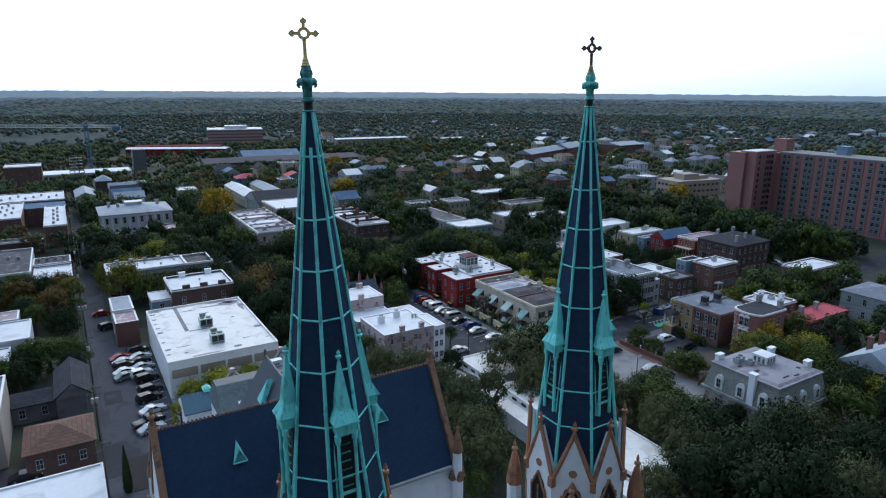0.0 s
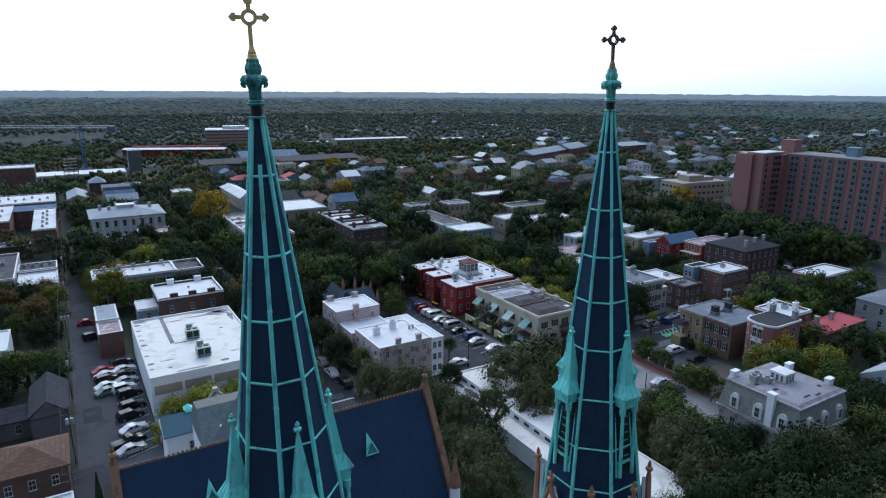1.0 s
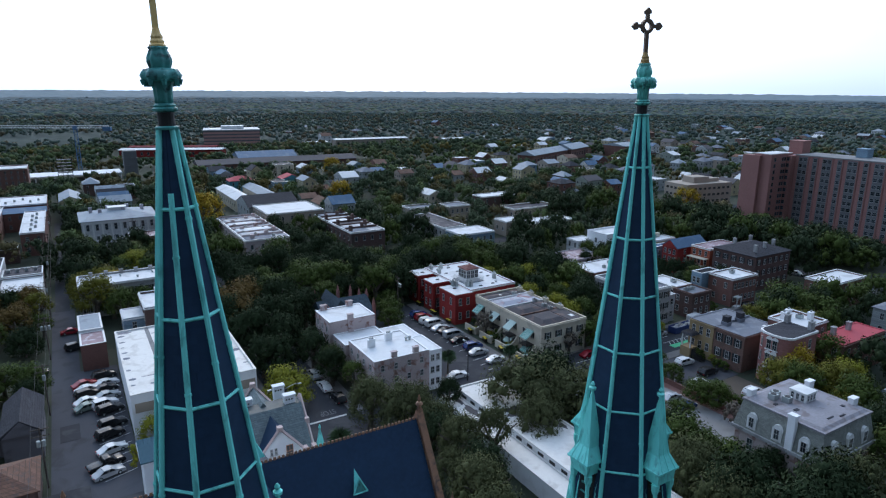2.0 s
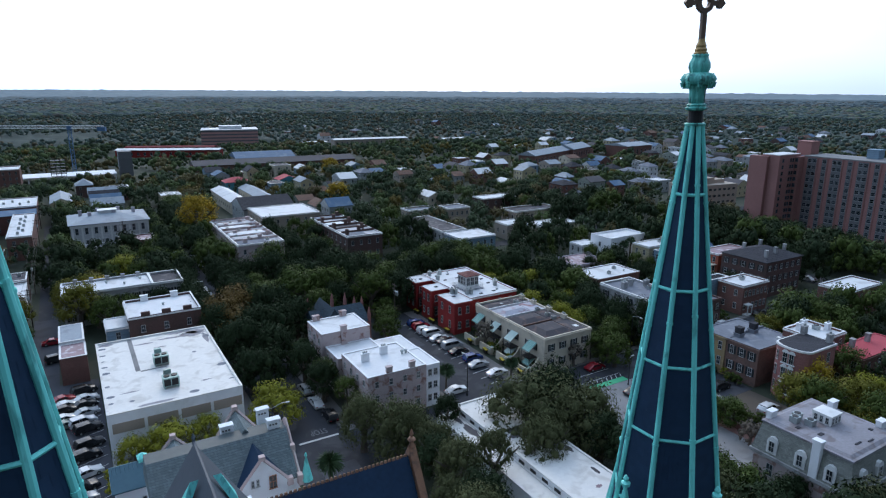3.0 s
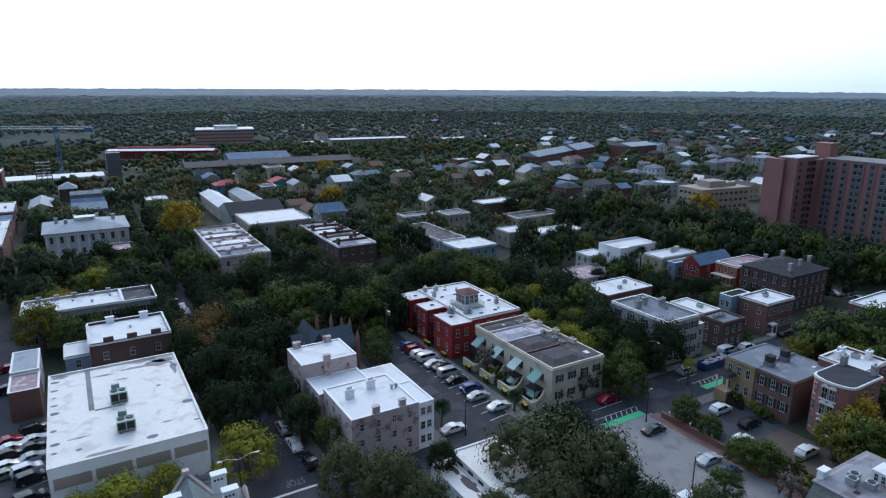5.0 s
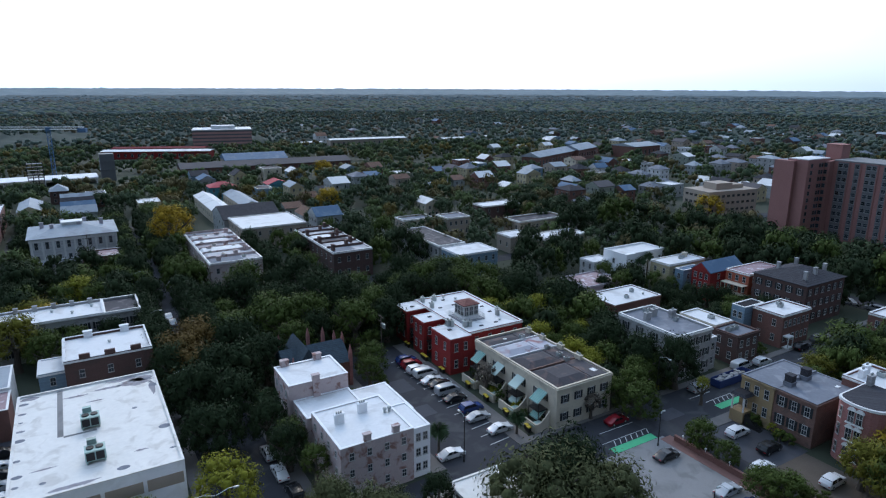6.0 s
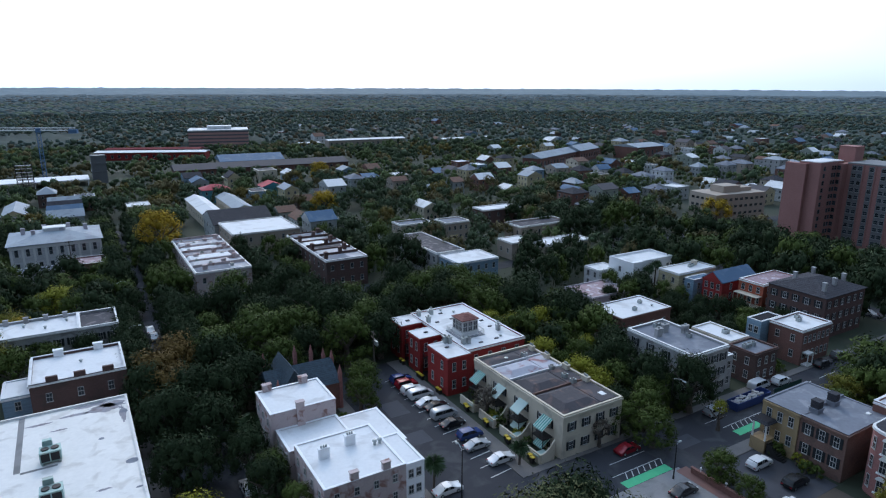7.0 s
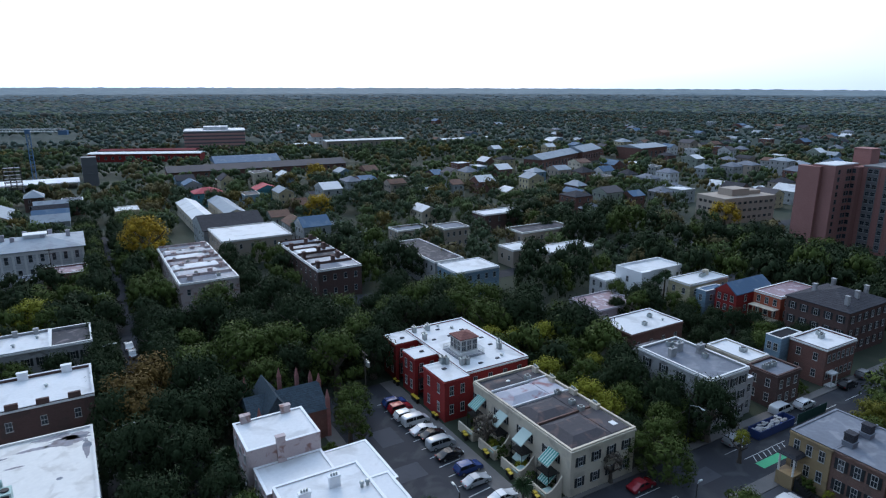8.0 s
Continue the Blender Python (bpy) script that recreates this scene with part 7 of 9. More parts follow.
cn = thing("tower_crane", "blue steel tower crane with a long white jib", "crane", pose(17, 500, 0))
bm = bmesh.new()
for sx in (-1, 1):
    for sy in (-1, 1):
        rod(bm, (sx, sy, 0), (sx, sy, 31), 0.2, n=4)
for k in range(15):
    z = k * 2.05
    for sx, sy, tx, ty in ((-1, -1, 1, -1), (1, -1, 1, 1), (1, 1, -1, 1), (-1, 1, -1, -1)):
        rod(bm, (sx, sy, z), (tx, ty, z + 2.05), 0.1, n=4)
box(bm, -1.5, 1.5, -1.5, 1.5, 30.5, 33)
part("mast", bm, M["craneblue"], cn)
bm = bmesh.new()
for y, z in ((-0.8, 31.6), (0.8, 31.6), (0, 33.2)):
    rod(bm, (-62, y, z), (22, y, z), 0.18, n=4)
for k in range(42):
    x = -62 + k * 2
    rod(bm, (x, -0.8, 31.6), (x + 1, 0, 33.2), 0.09, n=4), rod(bm, (x + 1, 0, 33.2), (x + 2, 0.8, 31.6), 0.09, n=4)
part("jib", bm, M["trim"], cn, "", pose(0, 0, 0, 0, 0, -27))
bm = bmesh.new()
box(bm, 18, 23, -1.2, 1.2, 29.8, 32.4)
part("counterweight", bm, M["craneblue"], cn, "", pose(0, 0, 0, 0, 0, -27))

# ---- town houses further off ----
town = random.Random(77)
WALLS = (("whitewood", "white boarded"), ("greywood", "grey boarded"), ("grey", "grey rendered"), ("brick", "brick"), ("brick", "brick"), ("bluewood", "blue boarded"), ("yellowwood", "pale yellow"), ("beige", "beige"), ("greenwood", "sage boarded"), ("darkbrick", "dark brick"), ("cream", "cream"))
ROOFS = (("roofwhite", "white flat", "flat"), ("roofdark", "dark gabled", "gable"), ("roofmetal", "grey metal", "gable"), ("roofmetal", "grey hipped", "hip"), ("roofblue", "blue-grey", "gable"), ("roofwhite", "white", "gable"), ("roofdark", "dark hipped", "hip"), ("rooftile", "brown", "gable"), ("rooftar", "dark flat", "flat"), ("roofbrown", "brown-grey", "gable"), ("roofgrey", "grey hipped", "hip"), ("roofgrey", "grey flat", "flat"))


def town_houses(x0, x1, y0, y1, dx, dy, keep):
    x = x0
    while x < x1:
        y = y0
        while y < y1:
            w, d = town.uniform(7, 11), town.uniform(8, 13)
            a, b = x + town.uniform(-2, 2), y + town.uniform(-2, 2)
            (wm, ww), (rm, rw, sh) = town.choice(WALLS), town.choice(ROOFS)
            go = town.random() < keep
            if go and clear_of(a + w / 2, b + d / 2, max(w, d) * 0.62):
                st = town.choice((1, 2, 2, 2, 3))
                house("%s house with a %s roof among trees" % (ww, rw), a, a + w, b, b + d, 3.0 * st + 0.6, wm, rm, sh, storeys=st, ns=2, nw=3, rise=town.uniform(2, 3.2),
                      ridge=town.choice("xy"), parapet=0.3, win=(1.0, 1.5), cornice=False, plain="far")
            y += dy
        x += dx


town_houses(105, 330, 262, 420, 18, 19, 0.5)
town_houses(136, 250, 210, 262, 18, 18, 0.36)
town_houses(310, 560, 230, 420, 19, 21, 0.5)
town_houses(14, 100, 305, 440, 18, 20, 0.42)
town_houses(320, 620, 60, 230, 26, 26, 0.42)
town_houses(340, 820, 420, 620, 30, 32, 0.45)
town_houses(560, 900, 150, 420, 34, 32, 0.4)
town_houses(180, 760, 640, 900, 60, 60, 0.3)

# ---- trees ----
def lumpy(rng, centre, radius, sub=1, squash=0.8):
    """Vertices and faces of a lumpy ball."""
    bm = bmesh.new()
    bmesh.ops.create_icosphere(bm, subdivisions=sub, radius=1.0)
    off = Vector((rng.uniform(0, 50), rng.uniform(0, 50), rng.uniform(0, 50)))
    vs = []
    for v in bm.verts:
        k = 1.0 + 0.45 * noise.noise(v.co * 1.7 + off)
        vs.append((centre[0] + v.co.x * radius * k, centre[1] + v.co.y * radius * k, centre[2] + v.co.z * radius * k * squash))
    fs = [tuple(v.index for v in f.verts) for f in bm.faces]
    bm.free()
    return vs, fs


def crown_shape(seed, lobes, leaves, leaf, spread=1.0, flat=0.62, droop=0.0, single=False, core=0.58, hug=False):
    """A crown of radius 1 and base at 0: solid leafy lobes dressed with many small leaf sprays, whose shading follows the lobe; single: three-cornered sprays."""
    rng = random.Random(seed)
    verts, faces, normals = [], [], []
    centres = []
    heart = Vector((0, 0, flat * 0.25))
    for i in range(lobes):
        t = i * 2.399 + rng.uniform(-0.3, 0.3)
        u = (i + 0.5) / lobes
        rr = math.sqrt(u) * 0.72 * spread
        z = flat * (0.95 - 0.75 * u * u) + rng.uniform(-0.09, 0.09)
        r = rng.uniform(0.2, 0.33) * (1.15 - 0.3 * u)
        centres.append(((rr * math.cos(t), rr * math.sin(t), z), r))
    for i in range(lobes // 2):
        t = i * 12.57 / lobes + rng.uniform(-0.25, 0.25)
        centres.append(((0.66 * math.cos(t), 0.66 * math.sin(t), flat * rng.uniform(0.1, 0.3)), rng.uniform(0.17, 0.25)))
    for c, r in centres if lobes > 2 else ():
        vs, fs = lumpy(rng, c, r * core, 1)
        n = len(verts)
        verts += vs
        normals += [(Vector(v) - Vector(c)).normalized() for v in vs]
        faces += [tuple(i + n for i in f) for f in fs]
    total = sum(r * r for _, r in centres)
    for c, r in centres:
        for _ in range(int(leaves * r * r / total)):
            d = Vector((rng.gauss(0, 1), rng.gauss(0, 1), rng.gauss(0.25, 1))).normalized()
            k = r * (rng.uniform(0.8, 1.06) if hug else rng.uniform(0.5, 1.22) ** 0.8)
            p = Vector(c) + Vector((d.x, d.y, d.z * 0.85)) * k
            if droop:
                p.z -= rng.random() ** 3 * droop
            nrm = (d + Vector((rng.uniform(-0.5, 0.5), rng.uniform(-0.5, 0.5), rng.uniform(-0.3, 0.6)))).normalized()
            soft_n = (d * 0.8 + (p - heart).normalized() * 0.35 + nrm * 0.3).normalized()
            u = nrm.orthogonal().normalized()
            u.rotate(Matrix.Rotation(rng.uniform(0, 6.28), 3, nrm))
            w = nrm.cross(u)
            s = leaf * rng.uniform(0.6, 1.3)
            n = len(verts)
            a, b = u * s, w * s * rng.uniform(0.45, 0.8)
            quad = [tuple(p - a), tuple(p - b + a * 0.1 - nrm * s * 0.15), tuple(p + a), tuple(p + b - a * 0.1 - nrm * s * 0.15)]
            if single:
                quad.pop()
            verts += quad
            normals += [soft_n] * len(quad)
            faces.append(tuple(range(n, n + len(quad))))
    return verts, faces, normals


def crown_mesh(*args, **kw):
    verts, faces, normals = crown_shape(*args, **kw)
    me = bpy.data.meshes.new("crown")
    me.from_pydata(verts, [], faces, shade_flat=False)
    me.normals_split_custom_set_from_vertices(normals)
    return me


def trunk_mesh(seed, limbs=5, thick=0.05):
    """A tapered trunk with limbs, for a tree one unit high."""
    rng = random.Random(seed)
    bm = bmesh.new()
    rod(bm, (0, 0, -0.02), (0.01, 0.0, 0.12), thick * 1.5, thick, 7)
    rod(bm, (0.01, 0, 0.12), (0.0, 0.02, 0.42), thick, thick * 0.75, 7)
    for i in range(limbs):
        t = i * 6.283 / limbs + rng.uniform(-0.4, 0.4)
        a = Vector((0, 0.01, rng.uniform(0.28, 0.42)))
        b = a + Vector((math.cos(t) * 0.2, math.sin(t) * 0.2, rng.uniform(0.14, 0.24)))
        c = b + Vector((math.cos(t) * 0.14, math.sin(t) * 0.14, 0.14))
        rod(bm, a, b, thick * 0.55, thick * 0.35, 6), rod(bm, b, c, thick * 0.35, thick * 0.12, 5)
    return finish(bm, "trunk")


CROWNS = {
    "oak": [crown_mesh(10 + i, 28, 3800, 0.048, flat=0.62, single=True, core=0.44) for i in range(4)],
    "moss": [crown_mesh(20 + i, 30, 6800, 0.035, flat=0.62, droop=0.2, single=True, core=0.4) for i in range(3)],
    "round": [crown_mesh(30 + i, 20, 2900, 0.052, flat=0.95, single=True, core=0.44) for i in range(3)],
    "small": [crown_mesh(40 + i, 8, 600, 0.085, flat=0.9) for i in range(3)],
    "thin": [crown_mesh(50 + i, 11, 700, 0.055, flat=0.9) for i in range(2)],
}
TRUNKS = [trunk_mesh(60 + i) for i in range(3)]
TREES = {   # form, leaf, label
    "oak": ("oak", "oak", "spreading dark green live oak"),
    "moss": ("moss", "moss", "spreading live oak hung with grey moss"),
    "leaf": ("round", "leaf", "leafy green street tree beside houses"),
    "yellow": ("round", "yellow", "tree with bright yellow-green leaves"),
    "gold": ("round", "gold_leaf", "tree in golden autumn leaf"),
    "olive": ("round", "olive", "broad tree with olive and golden leaves"),
    "rust": ("round", "rust", "tree turning rusty brown"),
    "shrub": ("small", "leaf", "dense green garden shrub"),
    "bush": ("small", "yellow", "round yellow-green bush in a garden"),
    "bare": ("thin", "bare", "nearly bare small tree with grey twigs"),
}
tree_rng = random.Random(5)


def tree(kind, x, y, h, r):
    """A tree of height h and crown radius r on the ground at (x, y)."""
    form, leaf, label = TREES[kind]
    e = thing("tree" if form != "small" else "shrub", label, "tree" if form != "small" else "shrub", pose(x, y, 0, 0, 0, tree_rng.uniform(0, 360)), "town trees" if form != "small" else "garden shrubs")
    put("trunk", tree_rng.choice(TRUNKS), M["bark"], e, Matrix.Diagonal((h, h, h, 1)))
    src = tree_rng.choice(CROWNS[form])
    me = once(("crown", src.name, leaf), lambda: src.copy())
    tall = {"oak": 0.95, "moss": 0.95, "round": 1.3, "small": 1.25, "thin": 1.3}[form]
    rz = min(r * (1.6 if tall < 1 else 1.15), h * 0.84 / tall)
    put("crown", me, M[leaf], e, pose(0, 0, h - tall * rz) @ Matrix.Diagonal((r, r, rz, 1)))
    return e


def palm(x, y, h, r=2.0):
    e = thing("palm_tree", "fan palm with a shaggy round head of fronds", "palm tree", pose(x, y, 0))
    def trunk():
        bm = bmesh.new()
        rod(bm, (0, 0, -0.2), (0.03, 0, 1.0), 0.06, 0.045, 8)
        return finish(bm, "trunk")
    def head():
        rng = random.Random(3)
        bm = bmesh.new()
        for i in range(70):
            t, el = rng.uniform(0, 6.283), rng.uniform(-0.9, 1.35)
            d = Vector((math.cos(t) * math.cos(el), math.sin(t) * math.cos(el), math.sin(el)))
            u = d.orthogonal().normalized()
            w = d.cross(u)
            tip = d * rng.uniform(0.85, 1.05) - Vector((0, 0, 0.16))
            mid = d * 0.6
            for k in (-1, 0, 1):
                o = (u * math.cos(k) + w * math.sin(k)) * 0.2 * k
                a, b, c, dd = Vector((0, 0, 0)), mid + o + u * 0.05, tip + o * 1.6, mid + o - u * 0.05
                bm.faces.new([bm.verts.new(p) for p in (a, b, c, dd)])
        me = bpy.data.meshes.new("fronds")
        bm.to_mesh(me)
        bm.free()
        return me
    put("trunk", once("palm_trunk", trunk), M["bark"], e, Matrix.Diagonal((4, 4, h * 0.8, 1)))
    put("fronds", once("palm_head", head), M["palm"], e, pose(0, 0, h * 0.82) @ Matrix.Diagonal((r, r, r * 0.9, 1)))
    return e


far_spots = []      # trees too far off to stand singly


def grove(kinds, x0, x1, y0, y1, step, h, r, seed, joined=False):
    """Trees at uneven spacing over a rectangle, clear of what is built; joined: gathered for the one far grove."""
    rng = random.Random(seed)
    nx, ny = max(1, round((x1 - x0) / step)), max(1, round((y1 - y0) / step))
    for i in range(nx):
        for j in range(ny):
            x = x0 + (i + 0.5 + rng.uniform(-0.32, 0.32)) * (x1 - x0) / nx
            y = y0 + (j + 0.5 + rng.uniform(-0.32, 0.32)) * (y1 - y0) / ny
            k = rng.uniform(0.8, 1.15)
            kind = rng.choice(kinds)
            if not clear_of(x, y, r * 0.25):
                continue
            if joined:
                far_spots.append((x, y, r * k, h * k))
            else:
                tree(kind, round(x, 2), round(y, 2), h * k, r * k)

# ---- trees, one by one and in groves ----
tree("moss", 74.6, 91.8, 13.5, 10.6)
tree("moss", 79.6, 86.2, 12.5, 8.6)
tree("moss", 70.0, 83.5, 10.5, 5.4)
tree("oak", 78.5, 92.6, 14.0, 7.5)
tree("oak", 80.0, 81.3, 9.0, 4.4)
tree("moss", 51.9, 97.1, 12.0, 6.0)
tree("moss", 48.3, 102.8, 11.0, 4.9)
tree("moss", 55.3, 91.7, 10.0, 4.6)
tree("yellow", 38.1, 117.4, 9.0, 5.8)
tree("oak", 48.5, 122.0, 9.0, 3.9)
tree("leaf", 50.5, 115.4, 8.0, 2.8)
tree("oak", 40.3, 131.5, 10.0, 5.0)
tree("leaf", 49.4, 139.9, 6.0, 3.3)
tree("rust", 39.7, 162.9, 12.0, 7.4)
tree("oak", 40.1, 145.4, 12.0, 6.1)
tree("oak", 47.6, 150.9, 12.0, 6.5)
tree("oak", 53.6, 152.9, 12.0, 6.1)
tree("leaf", 73.4, 146.3, 8.0, 4.4)
tree("shrub", 72.3, 139.0, 4.0, 1.8)
tree("leaf", 109.4, 93.8, 6.0, 3.4)
for k in range(6):
    tree("oak", 35.6 + (k % 2) * 0.8, 168.0 + k * 6.4, 10.0, 5.0)
    tree("oak", 47.6 - (k % 2) * 0.6, 171.0 + k * 6.2, 10.5, 5.2)
tree("leaf", 108.6, 88.3, 5.0, 2.5)
tree("leaf", 106.6, 80.8, 5.0, 3.7)
tree("shrub", 108.9, 77.7, 4.0, 2.7)
tree("leaf", 97.2, 77.1, 5.0, 3.4)
tree("yellow", 122.0, 103.5, 6.0, 1.5)
tree("leaf", 159.4, 94.7, 11.0, 6.9)
tree("leaf", 150.6, 95.7, 9.0, 4.3)
tree("leaf", 175.4, 95.4, 10.0, 6.0)
tree("gold", 133.2, 77.1, 8.0, 3.0)
tree("shrub", 138.6, 90.6, 5.0, 2.3)
tree("oak", 120.3, 117.5, 11.0, 5.6)
tree("oak", 120.0, 126.0, 11.0, 5.9)
tree("oak", 122.9, 110.4, 12.0, 5.4)
tree("leaf", 107.9, 105.6, 8.0, 4.5)
tree("leaf", 106.0, 111.3, 7.0, 4.0)
tree("bare", 97.8, 119.2, 5.0, 2.3)
tree("bare", 89.4, 127.7, 7.0, 2.7)
tree("bare", 100.3, 110.1, 6.0, 2.2)
tree("oak", 127.6, 149.8, 12.0, 7.6)
tree("oak", 123.0, 162.6, 13.0, 8.0)
tree("oak", 151.9, 159.8, 7.0, 3.4)
tree("oak", 125.6, 175.0, 9.5, 6.4)
tree("gold", 128.0, 314.8, 14.0, 8.2)
tree("oak", 38.1, 241.2, 10.0, 6.3)
tree("leaf", 180.9, 172.3, 8.0, 2.9)
tree("gold", 276.4, 219.2, 12.0, 8.1)
tree("leaf", 252.0, 164.0, 10.0, 8.1)
tree("oak", 250.0, 182.0, 11.0, 8.7)
tree("leaf", 23.4, 236.9, 9.0, 7.7)
tree("oak", 13.1, 242.9, 9.0, 6.8)
tree("oak", 6.2, 227.1, 9.0, 6.3)
tree("gold", 14.0, 203.4, 9.0, 7.8)
tree("olive", 10.4, 185.0, 13.5, 6.4)
tree("olive", -2.0, 189.0, 10.0, 4.0)
tree("leaf", 19.5, 190.3, 8.0, 3.4)
tree("oak", 34.6, 225.7, 8.0, 4.2)
tree("oak", 39.3, 214.0, 9.0, 4.0)
tree("leaf", 107.2, 77.8, 6.0, 4.0)
tree("bare", 104.6, 71.6, 5.0, 2.8)
tree("gold", 128.6, 75.3, 10.0, 4.8)
tree("leaf", 139.5, 74.8, 10.0, 5.0)
tree("yellow", 131.7, 66.8, 9.0, 4.6)
tree("leaf", 86.8, 61.7, 9.0, 5.1)
tree("oak", 91.3, 57.1, 8.0, 3.5)
tree("leaf", 161.4, 96.9, 12.0, 8.9)
tree("leaf", 162.2, 89.2, 11.0, 7.3)
tree("leaf", -7.2, 147.6, 8.0, 5.3)
tree("oak", -11.5, 143.6, 8.0, 4.0)
tree("oak", -9.3, 198.7, 9.0, 5.4)
tree("rust", -3.9, 198.6, 9.0, 4.7)
tree("leaf", -15.3, 205.3, 9.0, 6.3)
tree("oak", -4.4, 169.5, 8.0, 4.7)
tree("leaf", -1.2, 179.1, 7.0, 2.9)
tree("leaf", -10.2, 172.8, 8.0, 3.4)
tree("oak", 57.3, 114.9, 7.0, 3.7)
tree("rust", 41.0, 156.7, 11.0, 6.6)
tree("moss", 54.0, 82.8, 12.0, 4.3)
tree("moss", 50.3, 72.1, 12.0, 5.2)
tree("leaf", 44.3, 64.0, 7.0, 2.4)
tree("moss", 60.1, 83.0, 11.0, 3.5)
tree("oak", 62.5, 100.1, 8.0, 2.8)
tree("oak", 79.4, 53.7, 13.0, 6.5)
tree("moss", 79.4, 61.0, 12.0, 5.5)
tree("oak", 77.4, 44.9, 14.0, 5.9)
tree("moss", 92.1, 46.2, 13.0, 6.5)
tree("leaf", 108.1, 47.6, 11.0, 5.7)
tree("oak", 93.2, 37.2, 14.0, 6.0)
tree("oak", 78.0, 36.0, 15.0, 6.1)
tree("oak", 68.0, 46.8, 13.0, 5.7)
tree("moss", 79.3, 32.5, 15.0, 5.3)
tree("oak", 71.1, 38.4, 14.0, 5.3)
tree("yellow", 120.8, 50.0, 9.0, 4.6)
tree("yellow", 116.3, 55.4, 7.0, 3.7)
tree("oak", 86.2, 70.4, 9.0, 3.6)
tree("yellow", 20.7, 116.0, 7.5, 5.2)
tree("yellow", 26.4, 117.2, 6.5, 3.6)
tree("yellow", 15.6, 116.4, 6.0, 3.6)
tree("bush", 12.8, 110.6, 5.0, 2.6)
tree("gold", 53.6, 270.0, 20.0, 8.8)
tree("rust", 43.6, 168.0, 12.0, 7.2)
tree("oak", 44.1, 152.5, 12.0, 6.4)
tree("oak", 44.9, 141.0, 11.0, 5.6)
tree("oak", 37.5, 146.0, 11.0, 5.4)
tree("oak", 38.0, 133.0, 10.0, 4.8)
tree("oak", 47.6, 130.0, 10.0, 4.2)
tree("leaf", 49.6, 124.0, 8.5, 3.4)
tree("oak", 37.0, 158.0, 12.0, 5.8)
tree("gold", 165.7, 423.1, 14.0, 8.0)
tree("oak", 124.0, 131.0, 11.0, 5.6)
tree("oak", 129.3, 152.2, 13.0, 7.6)
tree("leaf", 70.5, 140.4, 8.0, 3.3)
tree("leaf", 12.0, 243.3, 9.0, 5.9)
tree("leaf", 23.9, 236.5, 9.0, 6.9)
tree("olive", 13.7, 207.7, 10.0, 6.8)
tree("yellow", 22.5, 223.7, 10.0, 6.9)
tree("leaf", 26.8, 217.0, 9.0, 5.2)
tree("olive", 120.5, 74.2, 9.0, 4.2)
tree("olive", 121.0, 71.0, 10.0, 5.4)
tree("leaf", 85.5, 63.5, 9.0, 4.7)
tree("olive", 8.0, 206.5, 9.0, 5.0)
grove(["oak", "oak", "oak", "leaf"], 48, 88, 157, 202, 7.4, 12.5, 6.4, 1)
grove(["oak", "oak", "leaf"], 86, 123, 160, 192, 7.8, 11.5, 6.2, 2)
grove(["leaf", "leaf", "leaf", "yellow", "oak"], 107.5, 124, 112, 164, 5.6, 8, 3.9, 3)
grove(["oak", "leaf"], 112, 136, 138, 174, 8.4, 10.0, 5.4, 4, True)
grove(["oak", "oak", "leaf"], 184, 236, 96, 226, 9.0, 13, 6.4, 5, True)
grove(["oak"], 72, 90, 4, 52, 8.5, 13, 6.4, 6)
grove(["oak", "oak", "leaf"], 108, 124, 14, 74, 8.4, 11, 5.4, 7)
grove(["oak", "leaf"], 138, 172, 26, 70, 9.0, 10, 5.4, 8, True)
grove(["leaf", "oak"], 146, 200, 80, 97, 8, 10, 4.8, 9, True)
grove(["oak", "leaf"], 6, 34, 206, 260, 8.5, 10, 5.0, 11, True)
grove(["oak", "oak", "leaf"], 104, 124, 212, 262, 9, 11, 5.4, 12, True)
grove(["oak", "leaf", "rust"], 47, 55, 208, 258, 7, 10, 4.4, 13, True)
grove(["oak", "leaf"], 31, 40, 205, 258, 7, 9, 4.2, 31, True)
grove(["oak", "leaf"], 34, 40, 262, 330, 8, 9, 4.2, 32, True)
grove(["oak", "leaf"], 47, 54, 286, 330, 8, 9, 4.2, 33, True)
grove(["oak", "leaf"], 72, 90, 213, 258, 8.5, 10, 4.6, 14, True)
grove(["oak", "leaf"], 140, 172, 178, 206, 8.5, 11, 5.2, 15, True)
grove(["leaf", "oak", "rust", "leaf"], -26, -2, 174, 202, 7.5, 9, 4.6, 16)
grove(["leaf", "oak", "leaf"], -26, -1, 136, 150, 6.5, 8, 3.8, 24)
grove(["oak", "leaf"], 12, 34, 176, 189, 7.0, 9, 4.2, 17)
grove(["oak", "leaf"], 186, 236, 228, 262, 10, 12, 6.0, 18, True)
grove(["leaf", "oak", "oak"], 152, 177, 122, 152, 6.5, 7, 3.6, 19)
grove(["oak", "leaf"], 150, 170, 152, 172, 7, 8, 3.8, 20, True)
grove(["oak", "moss"], 46, 56, 62, 100, 8.0, 11, 5.0, 21)
grove(["oak", "leaf", "olive"], 138, 160, 86, 98, 6, 8, 3.8, 22)
grove(["oak", "leaf"], 222, 262, 62, 166, 10, 9, 5.4, 41, True)
grove(["oak", "leaf"], 196, 205, 98, 150, 8, 10, 5.0, 46, True)
grove(["oak", "leaf"], 214, 224, 98, 160, 8, 10, 5.0, 47, True)
grove(["oak", "leaf"], 5.2, 10.0, 208, 330, 8, 8, 3.6, 43, True)
grove(["oak", "leaf"], -1.0, 1.0, 228, 268, 8, 7, 3.0, 44, True)
street_rng = random.Random(17)
